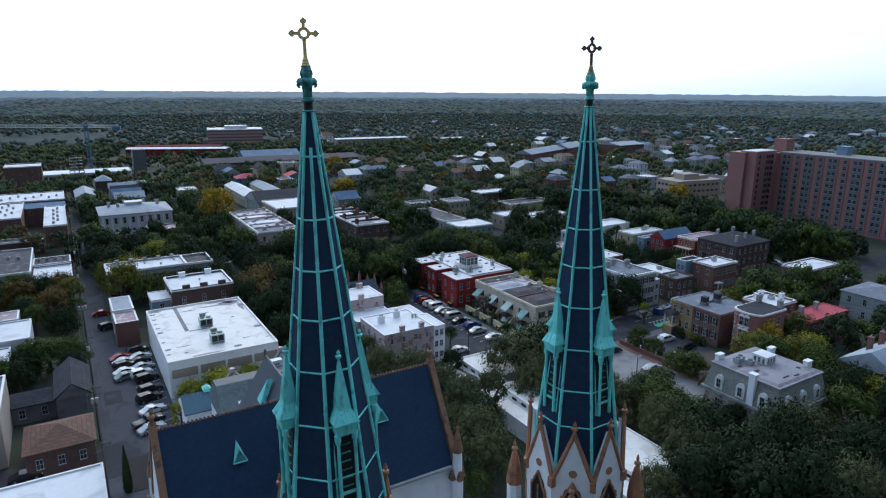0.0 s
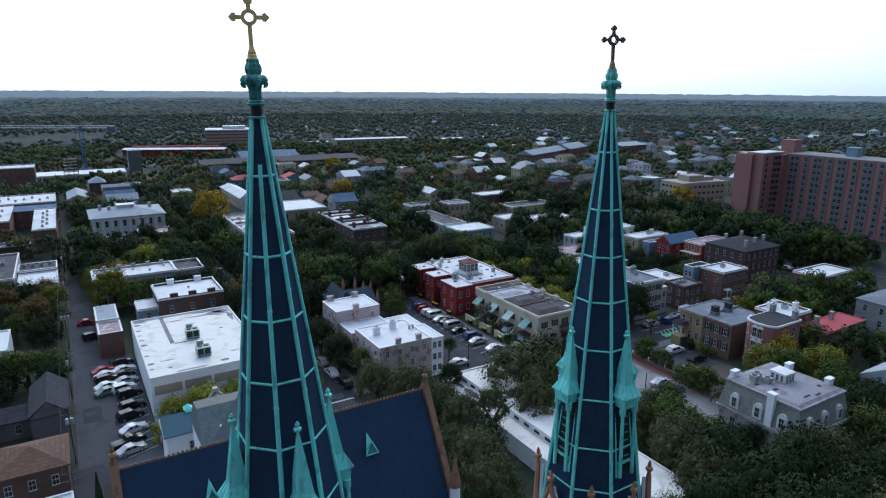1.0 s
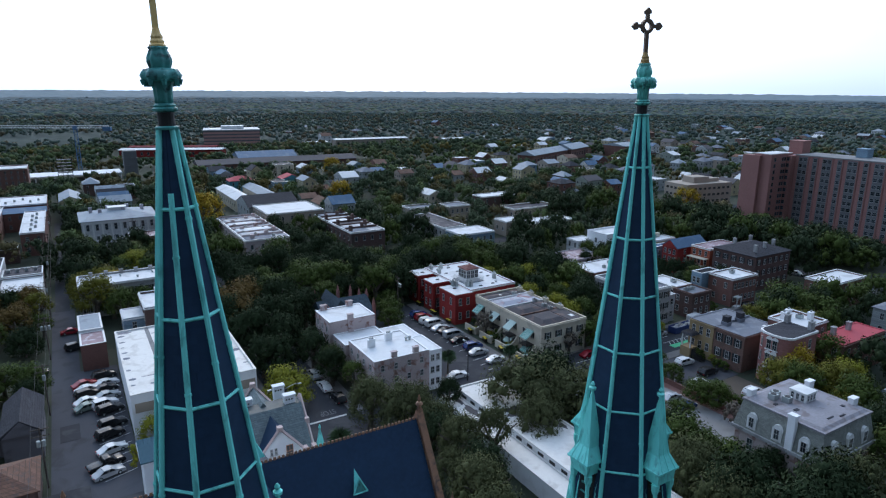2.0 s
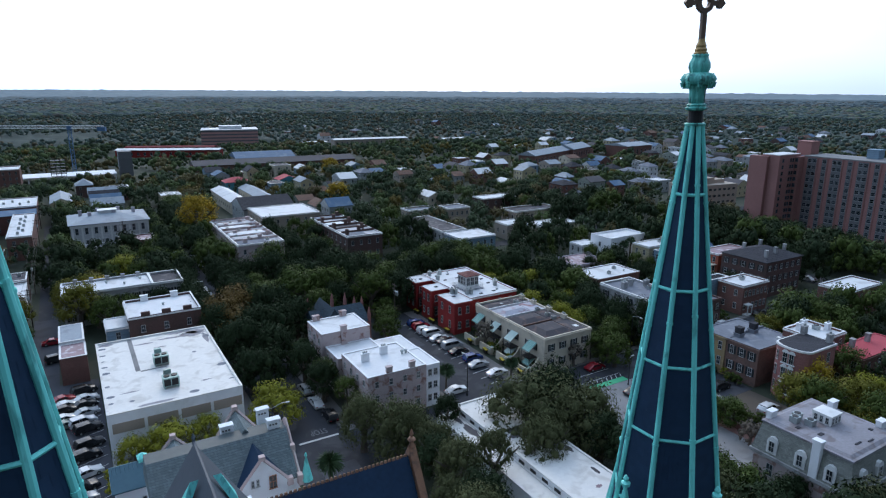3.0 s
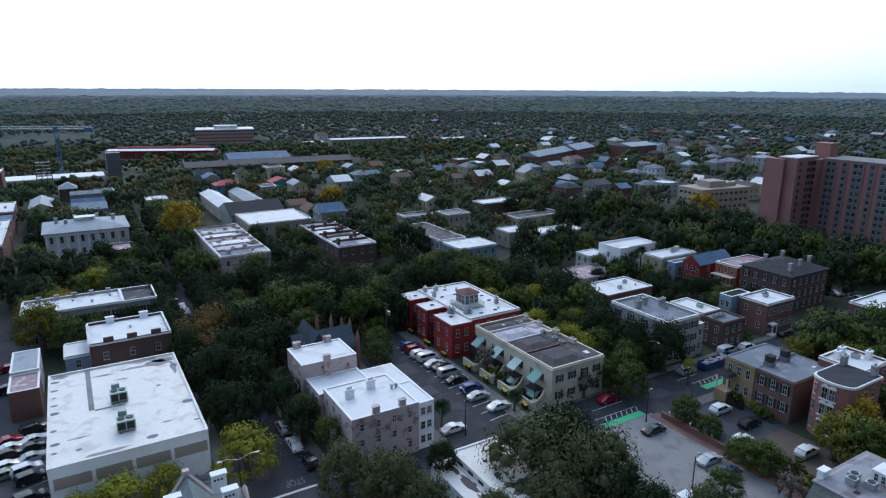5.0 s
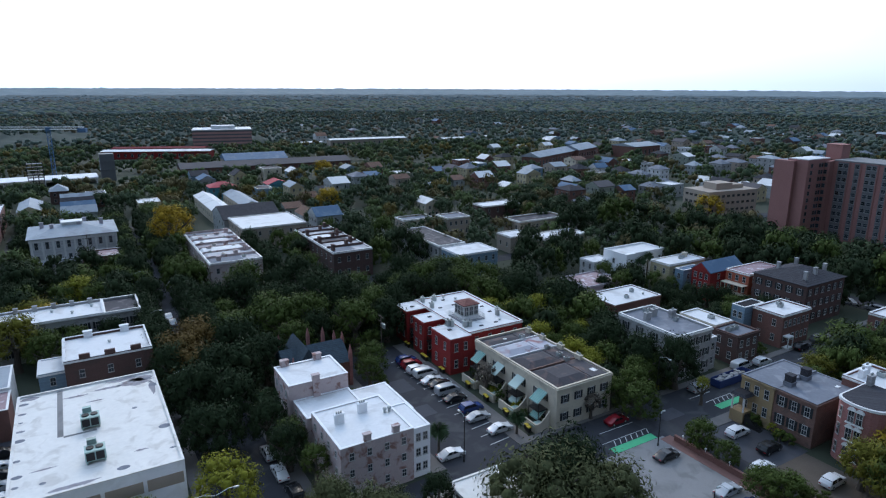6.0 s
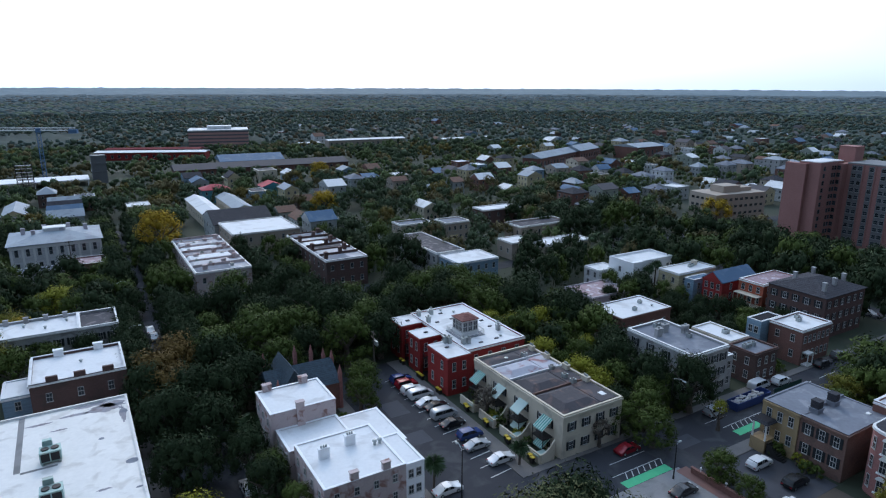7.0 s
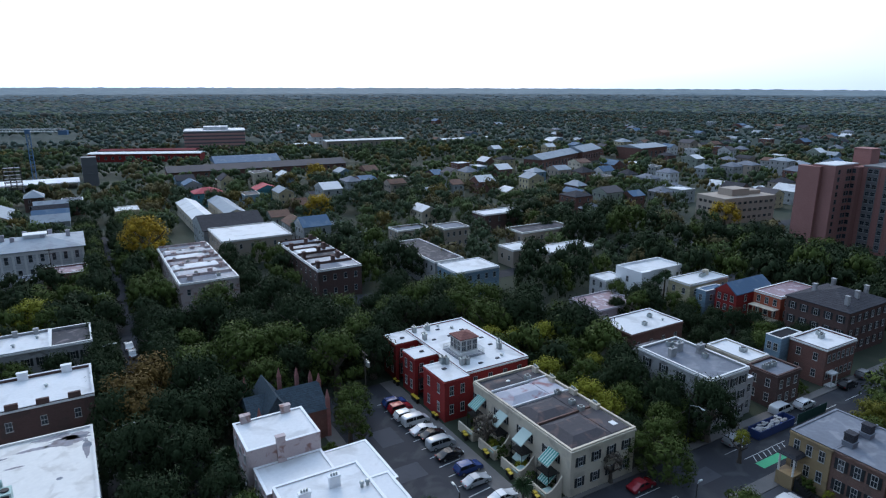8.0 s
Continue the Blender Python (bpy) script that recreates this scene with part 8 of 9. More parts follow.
for k in range(13):
    for x in (38.8, 47.2):
        far_spots.append((x + street_rng.uniform(-0.6, 0.6), 214.0 + k * 9.0 + street_rng.uniform(-2, 2), street_rng.uniform(3.8, 5.0), street_rng.uniform(8.5, 10.5)))
tree("olive", 123.0, 68.5, 9.5, 5.0)
tree("olive", 127.5, 67.0, 9.5, 5.0)
tree("olive", 120.0, 61.0, 8.5, 4.2)
tree("gold", 114.5, 55.0, 7.5, 3.6)
tree("moss", 86.4, 72.0, 9.0, 4.4)
tree("leaf", 83.6, 65.5, 11.0, 6.0)
tree("moss", 79.0, 70.4, 10.0, 4.6)
tree("oak", 80.0, 75.6, 9.5, 4.2)
tree("moss", 76.6, 53.4, 12.0, 6.0)
tree("moss", 77.4, 60.2, 10.5, 4.2)
tree("moss", 62.4, 48.2, 11.0, 4.2)
tree("oak", 72.4, 46.6, 11.5, 5.0)
tree("leaf", 110.6, 110.0, 8.5, 3.8)
tree("leaf", 114.6, 113.2, 8.5, 3.2)
tree("oak", 118.2, 115.0, 9.5, 3.2)

# ---- parked cars ----
car("sedan", "red", 5.9, 146.7, 16)
car("sedan", "white", 6.3, 144.0, 16)
car("suv", "black", 6.2, 141.7, 16)
car("sedan", "white", 6.0, 138.3, 16)
car("sedan", "green", 6.0, 135.8, 16)
car("suv", "black", 9.5, 149.2, 16)
car("sedan", "white", 9.6, 145.1, 16)
car("sedan", "black", 9.2, 142.6, 16)
car("sedan", "silver", 9.4, 139.1, 16)
car("suv", "white", 8.8, 135.6, 16)
car("suv", "black", 9.5, 132.8, 16)
car("suv", "black", 9.5, 127.0, 16)
car("suv", "black", 8.8, 123.3, 16)
car("sedan", "white", 8.8, 117.9, 16)
car("truck", "black", 7.7, 113.8, 16)
car("sedan", "silver", 7.8, 110.9, 16)
car("suv", "blue", 82.6, 148.4, 0)
car("suv", "red", 82.6, 146.0, 0)
car("suv", "white", 82.4, 143.1, 0)
car("van", "white", 83.0, 140.7, 0)
car("sedan", "white", 82.7, 137.3, 0)
car("sedan", "black", 83.3, 135.1, 0)
car("van", "silver", 83.1, 131.9, 0)
car("sedan", "black", 82.7, 128.4, 0)
car("suv", "blue", 83.3, 123.7, 0)
car("sedan", "silver", 82.6, 120.4, 0)
car("sedan", "white", 83.7, 115.1, 0)
car("sedan", "white", 72.2, 112.6, 0)
car("sedan", "red", 103.3, 106.8, 0)
car("suv", "silver", 126.5, 107.5, 0)
car("van", "white", 143.2, 109.8, 0)
car("suv", "white", 148.8, 108.7, 0)
car("suv", "black", 164.3, 109.0, 0)
car("suv", "grey", 172.1, 109.7, 0)
car("suv", "white", 118.3, 93.2, 0)
car("suv", "black", 118.4, 87.4, 0)
car("suv", "white", 112.1, 84.5, 0)
car("suv", "white", 118.2, 77.0, 0)
car("sedan", "silver", 102.5, 83.7, 0)
car("sedan", "blue", 102.1, 79.9, 0)
car("suv", "white", 91.2, 78.7, 0)
car("sedan", "black", 102.1, 94.6, 0)
car("suv", "silver", 46.8, 127.8, 90)
car("sedan", "white", 46.8, 121.7, 90)
car("suv", "black", 47.2, 115.7, 90)
car("sedan", "silver", 59.6, 144.6, 90)
car("suv", "black", 59.0, 137.5, 90)
car("sedan", "silver", 58.7, 133.0, 90)
car("sedan", "white", 42.0, 203.4, 90)
car("sedan", "silver", 42.3, 198.4, 90)
car("suv", "grey", 49.9, 238.0, 90)
car("suv", "black", -2.4, 157.3, 0)
car("sedan", "black", -10.5, 105.3, 0)
car("sedan", "red", 4.3, 180.2, 0)
car("suv", "black", 5.0, 168.9, 16)
for i, (c, y) in enumerate((("white", 232.0), ("grey", 246.0), ("black", 262.0), ("silver", 280.0))):
    car(("suv", "sedan")[i % 2], c, 46.4, y, 90)
for i, c in enumerate(("white", "black", "silver", "white", "grey")):
    car(("suv", "sedan")[i % 2], c, 206.6, 100.0 + i * 7.0, 90)

# ---- road markings ----
def stripe(name, x0, x1, y0, y1, mat="paintwhite", label="worn white road marking", z=0.05, turn=0.0):
    bm = bmesh.new()
    a, b = (x1 - x0) / 2, (y1 - y0) / 2
    box(bm, -a, a, -b, b, -0.004, 0.004)
    ob = put(name, finish(bm, name), M[mat], None, pose((x0 + x1) / 2, (y0 + y1) / 2, z, 0, 0, turn))
    return tagged(ob, label, "road marking", kind="structure")


for k in range(13):
    stripe("bay_line", 7.0, 12.0, 110.0 + k * 3.0, 110.12 + k * 3.0, z=0.078, turn=20)
for k in range(14):
    stripe("bay_line", 79.8, 84.0, 112.4 + k * 2.9, 112.55 + k * 2.9, z=0.05, turn=6)
stripe("stop_line", 39.6, 46.6, 109.7, 110.2, z=0.05)
for k in range(6):
    stripe("kerb_line", 122.0 + k * 9.0, 128.0 + k * 9.0, 106.0, 106.12, z=0.052)
stripe("kerb_line", 98.0, 106.0, 105.4, 105.52, z=0.052)
stripe("cycle_box", 96.0, 105.8, 99.6, 101.2, "paintgreen", "bright green painted cycle lane", 0.054)
stripe("cycle_box", 124.0, 134.5, 100.4, 102.0, "paintgreen", "bright green painted cycle lane", 0.054)
for k in range(7):
    stripe("hatch_line", 97.4 + k * 1.3, 98.9 + k * 1.3, 101.9, 102.05, z=0.054, turn=55)
    stripe("hatch_line", 124.4 + k * 1.3, 125.9 + k * 1.3, 102.7, 102.85, z=0.054, turn=55)
stripe("edge_line", 96.0, 106.4, 102.7, 102.82, z=0.054)
stripe("edge_line", 123.6, 134.5, 103.5, 103.62, z=0.054)
for x, y, w, d in ((76.5, 139.0, 4.0, 5.5), (75.0, 128.0, 5.0, 4.0), (43, 100, 6, 3), (3.0, 128.0, 3.0, 6.0), (60, 104, 7, 2.5), (114, 104, 5, 3)):
    stripe("asphalt_patch", x - w / 2, x + w / 2, y - d / 2, y + d / 2, "asphaltold" if x > 10 else "asphalt", "patch of newer asphalt", 0.046)
words = bpy.data.curves.new("road_word", "FONT")
words.body, words.size, words.extrude, words.align_x = "STOP", 2.0, 0.004, "CENTER"
words.materials.append(M["paintworn"])
tagged(put("road_word", words, None, None, pose(43.8, 113.0, 0.052, 0, 0, 180) @ Matrix.Diagonal((0.62, 1.2, 1, 1))), "worn white painted word STOP on asphalt", "road marking", kind="structure")
slab("brick_path", 105.8, 108.2, 68, 99.0, -0.2, 0.1, "brickpaving", "narrow brick path by the yard", "pavement")
slab("drive", 108.4, 123.0, 70, 97.0, -0.2, 0.03, "soil", "bare earth drive with parked cars", "ground")
slab("garden_path", 112.5, 124.0, 84.0, 98.0, -0.2, 0.05, "asphaltold", "worn asphalt drive beside the houses", "road")

# ---- lamps, poles and wires ----
def street_lamp(x, y, h=8.0, arm=2.2, turn=0.0, double=False):
    e = thing("street_lamp", "tall dark street lamp with a curved arm", "street lamp", pose(x, y, 0, 0, 0, turn), "street lamps")
    bm = bmesh.new()
    lathe(bm, ((0.16, -0.1), (0.15, 0.5), (0.1, 0.6), (0.07, h)), 8)
    part("pole", bm, M["iron"], e)
    for s in ((1, -1) if double else (1,)):
        bm = bmesh.new()
        rod(bm, (0, 0, h - 0.1), (s * arm * 0.6, 0, h + 0.45), 0.05, 0.045), rod(bm, (s * arm * 0.6, 0, h + 0.45), (s * arm, 0, h + 0.4), 0.045, 0.04)
        a = part("arm", bm, M["metal"], e)
        bm = bmesh.new()
        box(bm, s * arm - 0.35, s * arm + 0.35, -0.16, 0.16, h + 0.26, h + 0.42, 0.05)
        part("lamp_head", bm, M["metal"], a)
    return e


def utility_pole(x, y, h=10.0, drums=0, turn=0.0):
    e = thing("utility_pole", "wooden utility pole with crossarms and transformers", "utility pole", pose(x, y, 0, 0, 0, turn), "utility poles")
    bm = bmesh.new()
    rod(bm, (0, 0, -0.2), (0, 0, h), 0.16, 0.11, 8)
    part("pole", bm, M["bark"], e)
    for z in (h - 0.4, h - 1.5):
        bm = bmesh.new()
        box(bm, -1.2, 1.2, -0.06, 0.06, z, z + 0.12)
        for k in (-1.05, -0.4, 0.4, 1.05):
            rod(bm, (k, 0, z + 0.12), (k, 0, z + 0.32), 0.04, n=6)
        part("crossarm", bm, M["bark"], e)
    for k in range(drums):
        bm = bmesh.new()
        lathe(bm, ((0.26, h - 2.9), (0.28, h - 2.8), (0.28, h - 2.0), (0.2, h - 1.9)), 12, cx=(k - (drums - 1) / 2) * 0.65, cy=-0.42)
        part("transformer", bm, M["metal"], e)
    return e


def wire(a, b, sag=0.8):
    bm = bmesh.new()
    n = 8
    pts = [Vector(a).lerp(Vector(b), i / n) - Vector((0, 0, sag * 4 * (i / n) * (1 - i / n))) for i in range(n + 1)]
    for p, q in zip(pts, pts[1:]):
        rod(bm, p, q, 0.02, n=4)
    return tagged(put("overhead_wire", finish(bm, "overhead_wire"), M["iron"]), "thin black overhead wire between poles", "wire")


street_lamp(73.3, 110.4, 8.0, 1.6, 90)
street_lamp(35.4, 109.6, 8.2, 2.6, 0, True)
street_lamp(103.8, 97.8, 6.0, 0.6, 0)
street_lamp(118.0, 110.6, 8.0, 2.4, -90)
street_lamp(36.2, 150.0, 8.0, 2.6, 0)
street_lamp(36.2, 186.0, 8.0, 2.6, 0)
street_lamp(36.2, 222.0, 8.0, 2.6, 0)
street_lamp(93.0, 79.5, 6.5, 0.6, 0)
poles = [(0.0, 92.0, 0), (-0.1, 112.0, 2), (0.0, 137.0, 1), (0.0, 165.0, 3), (0.0, 195.0, 1), (0.0, 225.0, 1), (0.0, 258.0, 0), (0.0, 292.0, 1), (0.0, 325.0, 0)]
for x, y, d in poles:
    utility_pole(x, y, 10.0, d)
for (x0, y0, _), (x1, y1, _) in zip(poles, poles[1:]):
    for k in (-1.05, 0.4, 1.05):
        wire((x0 + k, y0, 9.9), (x1 + k, y1, 9.9))
utility_pole(78.0, 151.0, 11.0, 3, 90)
utility_pole(87.2, 170.0, 10.0, 0, 90)
utility_pole(160.0, 205.0, 11.0, 1, 0)
utility_pole(27.0, 268.0, 11.0, 0, 0)

# ---- yard wall with little lamps, fences, site container ----
yw = thing("yard_wall", "low brick wall with small white lamps beside the yard", "wall", pose(107.6, 83.0, 0))
bm = bmesh.new()
box(bm, -0.2, 0.2, -14.5, 14.5, -0.1, 1.0), box(bm, -0.26, 0.26, -14.6, 14.6, 1.0, 1.1)
part("wall", bm, M["brick"], yw)
for k in range(7):
    bm = bmesh.new()
    rod(bm, (0, -13.5 + k * 4.4, 1.1), (0, -13.5 + k * 4.4, 1.5), 0.05)
    bmesh.ops.create_icosphere(bm, subdivisions=2, radius=0.2, matrix=Matrix.Translation((0, -13.5 + k * 4.4, 1.65)))
    part("globe_lamp", bm, M["trim"], yw)
ct = thing("site_container", "dark blue open skip heaped with grey rubble", "skip", pose(136.6, 106.8, 0))
bm = bmesh.new()
box(bm, -6.0, 4.0, -1.1, 1.1, 0.1, 0.3), box(bm, -6.0, 4.0, -1.15, -1.05, 0.3, 1.7), box(bm, -6.0, 4.0, 1.05, 1.15, 0.3, 1.7), box(bm, -6.1, -6.0, -1.1, 1.1, 0.3, 1.7), box(bm, 4.0, 4.1, -1.1, 1.1, 0.3, 1.7)
part("skip_body", bm, M["tarp"], ct)
rub = random.Random(4)
bm = bmesh.new()
for k in range(60):
    x, y, r = rub.uniform(-5.6, 2.0), rub.uniform(-0.8, 0.8), rub.uniform(0.15, 0.4)
    bmesh.ops.create_icosphere(bm, subdivisions=1, radius=r, matrix=Matrix.Translation((x, y, 1.3 + rub.uniform(0, 0.5))) @ Matrix.Diagonal((1.6, 1, 0.6, 1)))
tagged(part("rubble", bm, M["grey"], ct), "pale grey broken rubble", kind="stuff")
nf = thing("site_fence", "dark green netted fence round the building site", "fence", pose(146.0, 105.6, 0))
for k in range(4):
    bm = bmesh.new()
    box(bm, -4.6 + k * 2.3, -2.35 + k * 2.3, -0.02, 0.02, 0.1, 2.0)
    part("net_panel", bm, M["net"], nf)
    bm = bmesh.new()
    rod(bm, (-4.6 + k * 2.3, 0.05, 0), (-4.6 + k * 2.3, 0.05, 2.1), 0.04)
    part("post", bm, M["metal"], nf)
# broken plaster and boards before the hall
db = random.Random(9)
bm = bmesh.new()
for k in range(240):
    x, y = db.uniform(13, 34.5), 115 + db.gauss(2.5, 1.7)
    m = pose(x, min(y, 120.0), db.uniform(0.15, 1.0), db.uniform(-25, 25), db.uniform(-25, 25), db.uniform(0, 180))
    w, d = db.uniform(0.3, 1.3), db.uniform(0.1, 0.4)
    vs = [bm.verts.new(m @ Vector(c)) for c in ((-w, -d, -0.04), (w, -d, -0.04), (w, d, -0.04), (-w, d, -0.04), (-w, -d, 0.04), (w, -d, 0.04), (w, d, 0.04), (-w, d, 0.04))]
    for f in ((0, 3, 2, 1), (4, 5, 6, 7), (0, 1, 5, 4), (1, 2, 6, 5), (2, 3, 7, 6), (3, 0, 4, 7)):
        bm.faces.new([vs[i] for i in f])
tagged(put("rubble_heap", finish(bm, "rubble_heap"), M["concrete"]), "heap of broken boards and plaster before the hall", "rubble", kind="stuff")
slab("mulch_bed", 3.2, 9.6, 93.5, 103.4, -0.2, 0.09, "mulch", "dark bare mulch bed beside the car park", "ground")
slab("hall_yard", 12.4, 34.6, 111.0, 120.3, -0.2, 0.7, "concrete", "pale rubble-strewn concrete yard before the hall", "ground")

# ---- palms, cypress and shrubs ----
palm(39.6, 95.4, 6.0, 2.3), palm(50.0, 137.2, 7.0, 2.4), palm(70.4, 113.6, 6.0, 2.0), palm(43.5, 66.0, 7.0, 2.6)
palm(173.5, 163.3, 10.0, 2.0), palm(170.0, 162.9, 9.0, 2.0), palm(85.6, 112.8, 4.0, 1.8)
cyp = thing("cypress", "slim dark green columnar cypress", "tree", pose(2.6, 94.0, 0))
rng_c = random.Random(2)
bm = bmesh.new()
for k in range(900):
    z = rng_c.uniform(0.2, 7.5)
    r = 0.75 * (1 - (z / 7.7) ** 1.6) * rng_c.uniform(0.75, 1.05)
    t = rng_c.uniform(0, 6.28)
    p = Vector((r * math.cos(t), r * math.sin(t), z))
    u, w = Vector((-math.sin(t), math.cos(t), 0)) * 0.1, Vector((0, 0, 0.28))
    bm.faces.new([bm.verts.new(q) for q in (p - u, p + u * 0.6, p + w, p - u * 0.8 + w * 0.6)])
lathe(bm, ((0.5, 0.0), (0.6, 2.5), (0.4, 5.2), (0.05, 7.3)), 8)
part("crown", bm, M["oak"], cyp)
sh = random.Random(12)
for x0, x1, y0, y1, n in ((88.8, 91.6, 111, 136, 14), (108.5, 112, 70, 98, 16), (137, 150, 100, 110, 0), (118, 124, 110.8, 112, 3), (124.8, 126, 79, 84, 0), (122.6, 124.2, 84, 97, 7), (64, 69, 131, 142, 6), (150.8, 158, 111.5, 113, 4)):
    for k in range(n):
        tree(sh.choice(("shrub", "shrub", "bush")), round(sh.uniform(x0, x1), 1), round(sh.uniform(y0, y1), 1), sh.uniform(1.4, 3.0), sh.uniform(0.8, 1.7))

# ---- far woods to the horizon ----
def lobed_crown(seed, lobes, sub):
    """A crown of rounded leafy lobes within radius 1, heights from -0.8 to 1; the undersides are left off."""
    rng = random.Random(seed)
    verts, faces = [], []
    for i in range(lobes):
        t, u = i * 2.399 + rng.uniform(-0.4, 0.4), i / max(1, lobes)
        rr = math.sqrt(u) * 0.78
        r = 1.0 if lobes == 1 else rng.uniform(0.4, 0.6) * (1.1 - 0.35 * u)
        c = (rr * math.cos(t), rr * math.sin(t), 0.0 if lobes == 1 else 0.5 - 0.9 * u * u + rng.uniform(-0.15, 0.15))
        vs, fs = lumpy(rng, c, r, sub, 1.0)
        n = len(verts)
        verts += vs
        faces += [tuple(j + n for j in f) for f in fs if sum(vs[j][2] for j in f) / 3 > c[2] - 0.62 * r]
    return np.array(verts), np.array(faces)


def woods(name, label, spots, seed, mat, leafy=0, lobes=1, relief=0.45, sub=1, size=0.1, hug=True):
    """One sheet of crowns; spots: rows of x, y, radius, height; leafy: leaf sprays on each crown."""
    rng = np.random.default_rng(seed)
    shapes = []
    for i in range(8):
        if leafy:
            vs, fs, ns = crown_shape(seed * 100 + i, lobes, leafy, size, flat=0.75, single=True, core=0.86 if hug else 0.56, hug=hug)
            v = np.array(vs)
            v[:, 2] = v[:, 2] * 1.9 - 0.8
            shapes.append((v, np.array(fs), np.array([tuple(n) for n in ns])))
        else:
            shapes.append((*lobed_crown(seed * 100 + i, lobes, sub), None))
    V, Fc, N, n = [], [], [], 0
    pick = rng.integers(0, 8, len(spots))
    turn = rng.uniform(0, 6.28, len(spots))
    for (x, y, r, h), k, t in zip(spots, pick, turn):
        v, f, ns = shapes[k]
        c, s = math.cos(t), math.sin(t)
        q = np.empty_like(v)
        q[:, 0], q[:, 1] = x + r * (v[:, 0] * c - v[:, 1] * s), y + r * (v[:, 0] * s + v[:, 1] * c)
        q[:, 2] = h * (1 - relief) + h * relief * v[:, 2]
        if leafy:
            N.append(np.stack((ns[:, 0] * c - ns[:, 1] * s, ns[:, 0] * s + ns[:, 1] * c, ns[:, 2]), 1))
        V.append(q), Fc.append(f + n)
        n += len(v)
    V, Fc = np.concatenate(V), np.concatenate(Fc)
    me = bpy.data.meshes.new(name)
    me.vertices.add(len(V)), me.loops.add(Fc.size), me.polygons.add(len(Fc))
    me.vertices.foreach_set("co", V.ravel())
    me.loops.foreach_set("vertex_index", Fc.ravel())
    me.polygons.foreach_set("loop_start", np.arange(len(Fc)) * 3)
    me.update()
    me.validate()
    if leafy:
        me.normals_split_custom_set_from_vertices(np.concatenate(N).tolist())
    return tagged(put(name, me, mat), label, "woods", kind="stuff")


def ring_spots(r0, r1, step, size, height, seed, keep=1.0, a0=8, a1=112):
    """Uneven spots between two distances, over the compass from a0 to a1."""
    rng = random.Random(seed)
    out = []
    d = r0
    while d < r1:
        n = max(1, int(d * radians(a1 - a0) / step))
        for i in range(n):
            a = radians(a0 + (a1 - a0) * (i + rng.random()) / n)
            q = d + rng.uniform(-0.5, 0.5) * step
            x, y = q * math.cos(a), q * math.sin(a)
            patch = noise.noise(Vector((x * 0.006, y * 0.006, 1.5)))
            k = rng.uniform(0.6, 1.35)
            crowded = 330 < d < 680 and 20 < math.degrees(a) < 44
            if rng.random() < (keep * 0.68 if crowded else keep) + patch * 0.3 and clear_of(x, y, size * 0.25) and (d > 680 or clear_of(x + 5, y + 8, 0)):
                out.append((x, y, size * k, height * (0.5 + 0.5 * k) * rng.uniform(0.9, 1.1)))
        d += step
    return out


def mixed(name, spots, seed, leafy, lobes, shares, sub=1, size=0.1, relief=0.45, hug=True):
    """Crowns of several colours; shares: rows of share, leaf, words."""
    rng = random.Random(seed)
    bins = [[] for _ in shares]
    for q in spots:
        bins[rng.choices(range(len(shares)), [a for a, _, _ in shares])[0]].append(q)
    for i, (share, leaf, words) in enumerate(shares):
        woods(name, words, bins[i], seed * 10 + i, M[leaf], leafy, lobes, relief, sub, size, hug)


TOWN_MIX = ((0.5, "woods", "dark green town trees between far houses"), (0.28, "woodslight", "lighter green town trees between far houses"),
            (0.17, "woodsbrown", "olive brown autumn trees between far houses"), (0.05, "woodsgold", "golden autumn trees between far houses"))
FAR_MIX = ((0.56, "midwoods", "hazy green trees of the far town"), (0.24, "midwoodslight", "hazy lighter green trees of the far town"), (0.2, "midwoodsbrown", "hazy brown autumn trees of the far town"))
mixed("far_grove", far_spots, 5, 950, 14, ((0.72, "oak", "dark green oaks between the farther houses"), (0.28, "leaf", "green trees between the farther houses")), size=0.075, hug=False)
mixed("near_woods", ring_spots(262, 430, 9.5, 5.8, 9.0, 1, 0.8, 14, 106), 1, 380, 9, TOWN_MIX, size=0.1, hug=False)
mixed("town_woods", ring_spots(430, 680, 10.0, 6.4, 9.0, 6, 0.85, 16, 104), 6, 100, 5, TOWN_MIX, size=0.11)
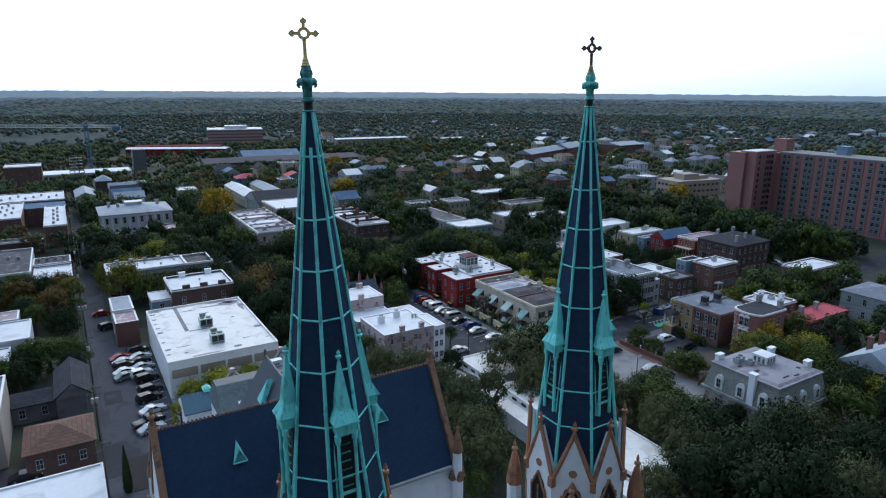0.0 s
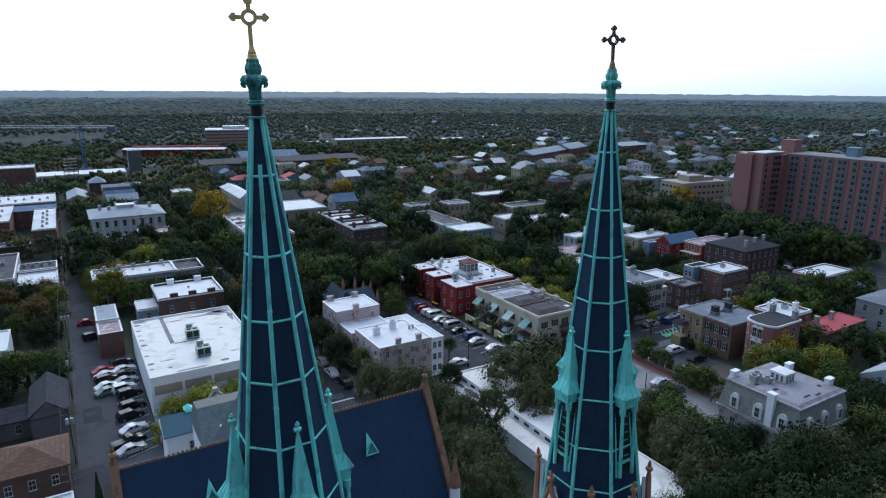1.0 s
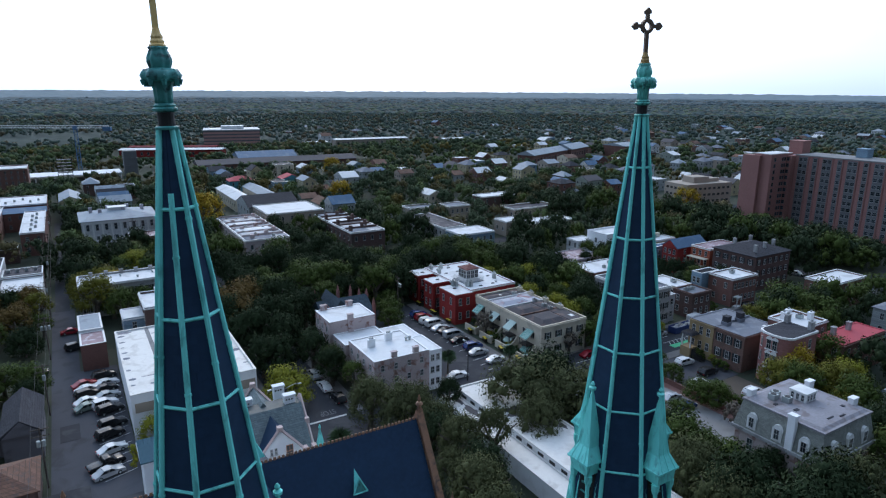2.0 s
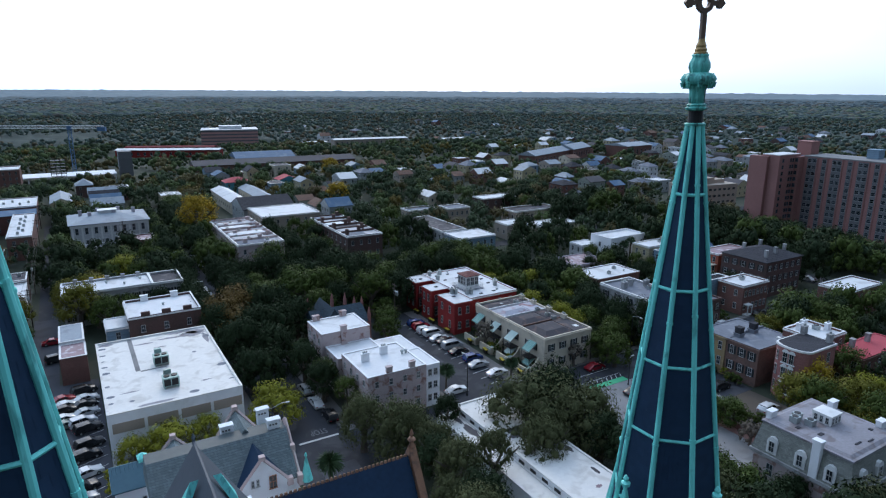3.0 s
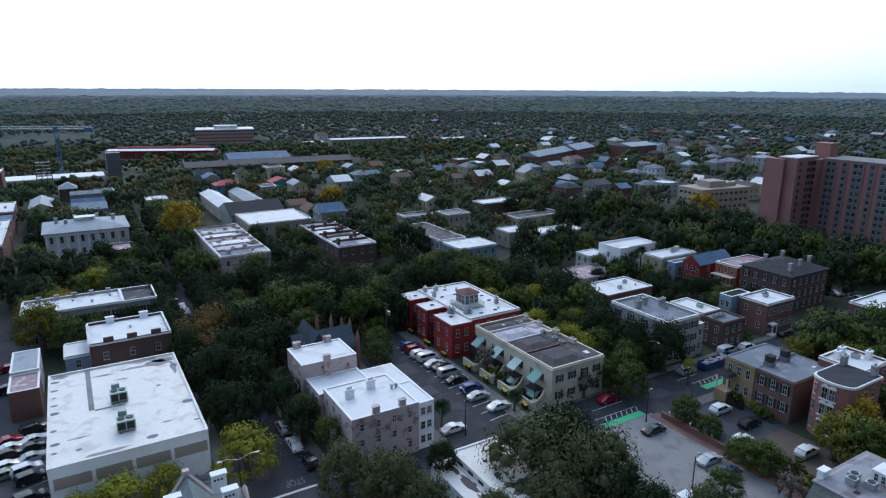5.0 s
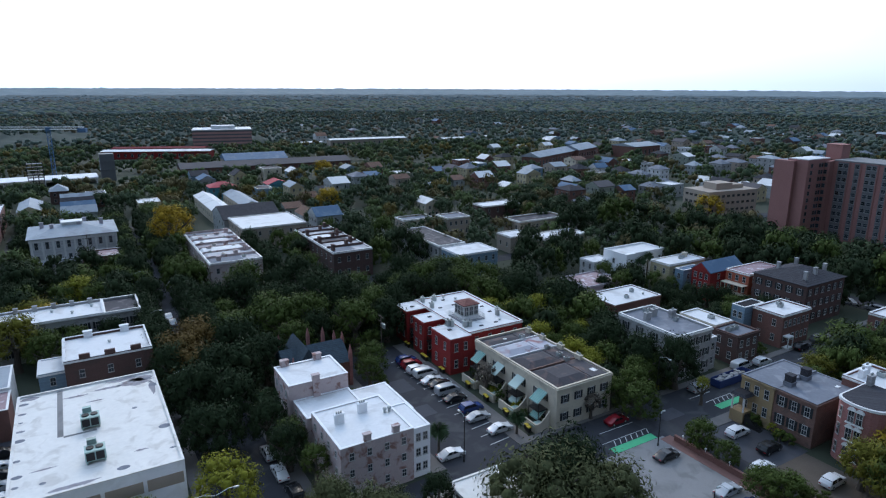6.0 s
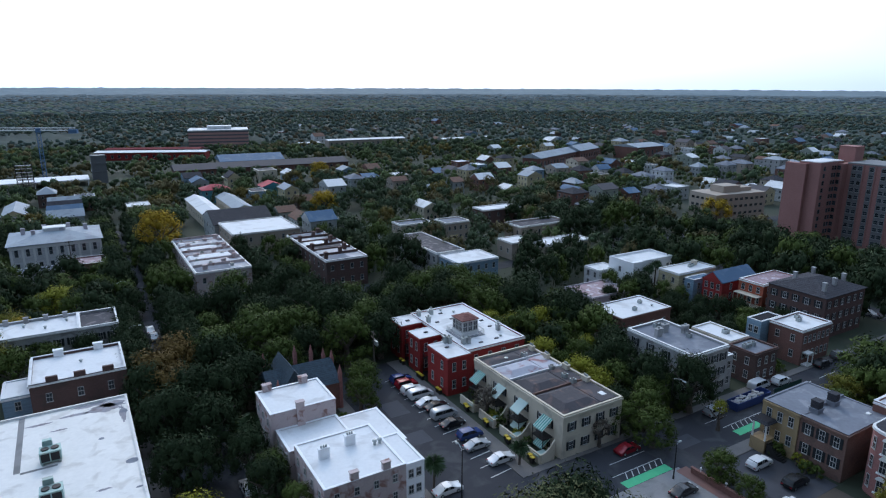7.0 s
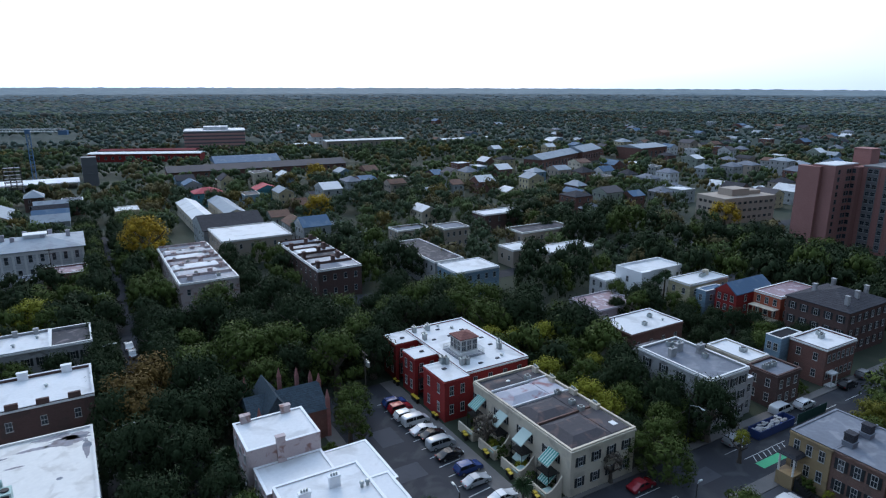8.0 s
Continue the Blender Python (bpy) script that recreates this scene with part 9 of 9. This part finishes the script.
# these rings carry haze in their leaf colours, stronger farther out
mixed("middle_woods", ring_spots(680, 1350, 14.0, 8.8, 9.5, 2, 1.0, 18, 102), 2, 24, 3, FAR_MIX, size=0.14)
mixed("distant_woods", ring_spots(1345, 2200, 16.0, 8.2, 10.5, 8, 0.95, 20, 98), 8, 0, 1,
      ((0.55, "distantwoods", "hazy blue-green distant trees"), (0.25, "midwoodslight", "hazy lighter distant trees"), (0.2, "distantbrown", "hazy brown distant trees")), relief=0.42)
mixed("blue_trees", ring_spots(2200, 3100, 22.0, 11.0, 12.0, 9, 0.9, 21, 97), 9, 0, 1, ((0.75, "hazebluewoods", "hazy blue distant trees"), (0.25, "distantbrown", "hazy brown distant trees")), relief=0.35)


def canopy(name, label, r0, r1, nr, na, low, high, amp, seed, mat):
    """The unbroken tops of distant woods between two distances, rising from low to high."""
    rng = random.Random(seed)
    vs, fs = [], []
    for i in range(nr + 1):
        r = r0 + (r1 - r0) * i / nr
        for j in range(na + 1):
            a = radians(12 + 96 * j / na)
            x, y = r * math.cos(a), r * math.sin(a)
            z = low + (high - low) * i / nr * (0.35 + 0.65 * j / na) + amp * (noise.noise(Vector((x * 0.012, y * 0.012, seed))) + rng.uniform(-0.5, 0.5))
            vs.append((x, y, z if 0 < i < nr else z - 4))
    for i in range(nr):
        for j in range(na):
            k = i * (na + 1) + j
            fs.append((k, k + na + 1, k + na + 2, k + 1))
    me = bpy.data.meshes.new(name)
    me.from_pydata(vs, [], fs)
    me.polygons.foreach_set("use_smooth", [True] * len(fs))
    return tagged(put(name, me, mat), label, "woods", kind="stuff")


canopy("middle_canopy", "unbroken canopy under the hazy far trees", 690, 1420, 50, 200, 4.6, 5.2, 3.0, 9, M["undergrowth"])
# haze is painted into the colour of these three belts
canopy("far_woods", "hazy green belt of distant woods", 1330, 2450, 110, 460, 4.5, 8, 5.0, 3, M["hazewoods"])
canopy("blue_woods", "hazy blue belt of distant woods", 2400, 3450, 70, 420, 8, 11, 6.0, 7, M["hazebluewoods"])
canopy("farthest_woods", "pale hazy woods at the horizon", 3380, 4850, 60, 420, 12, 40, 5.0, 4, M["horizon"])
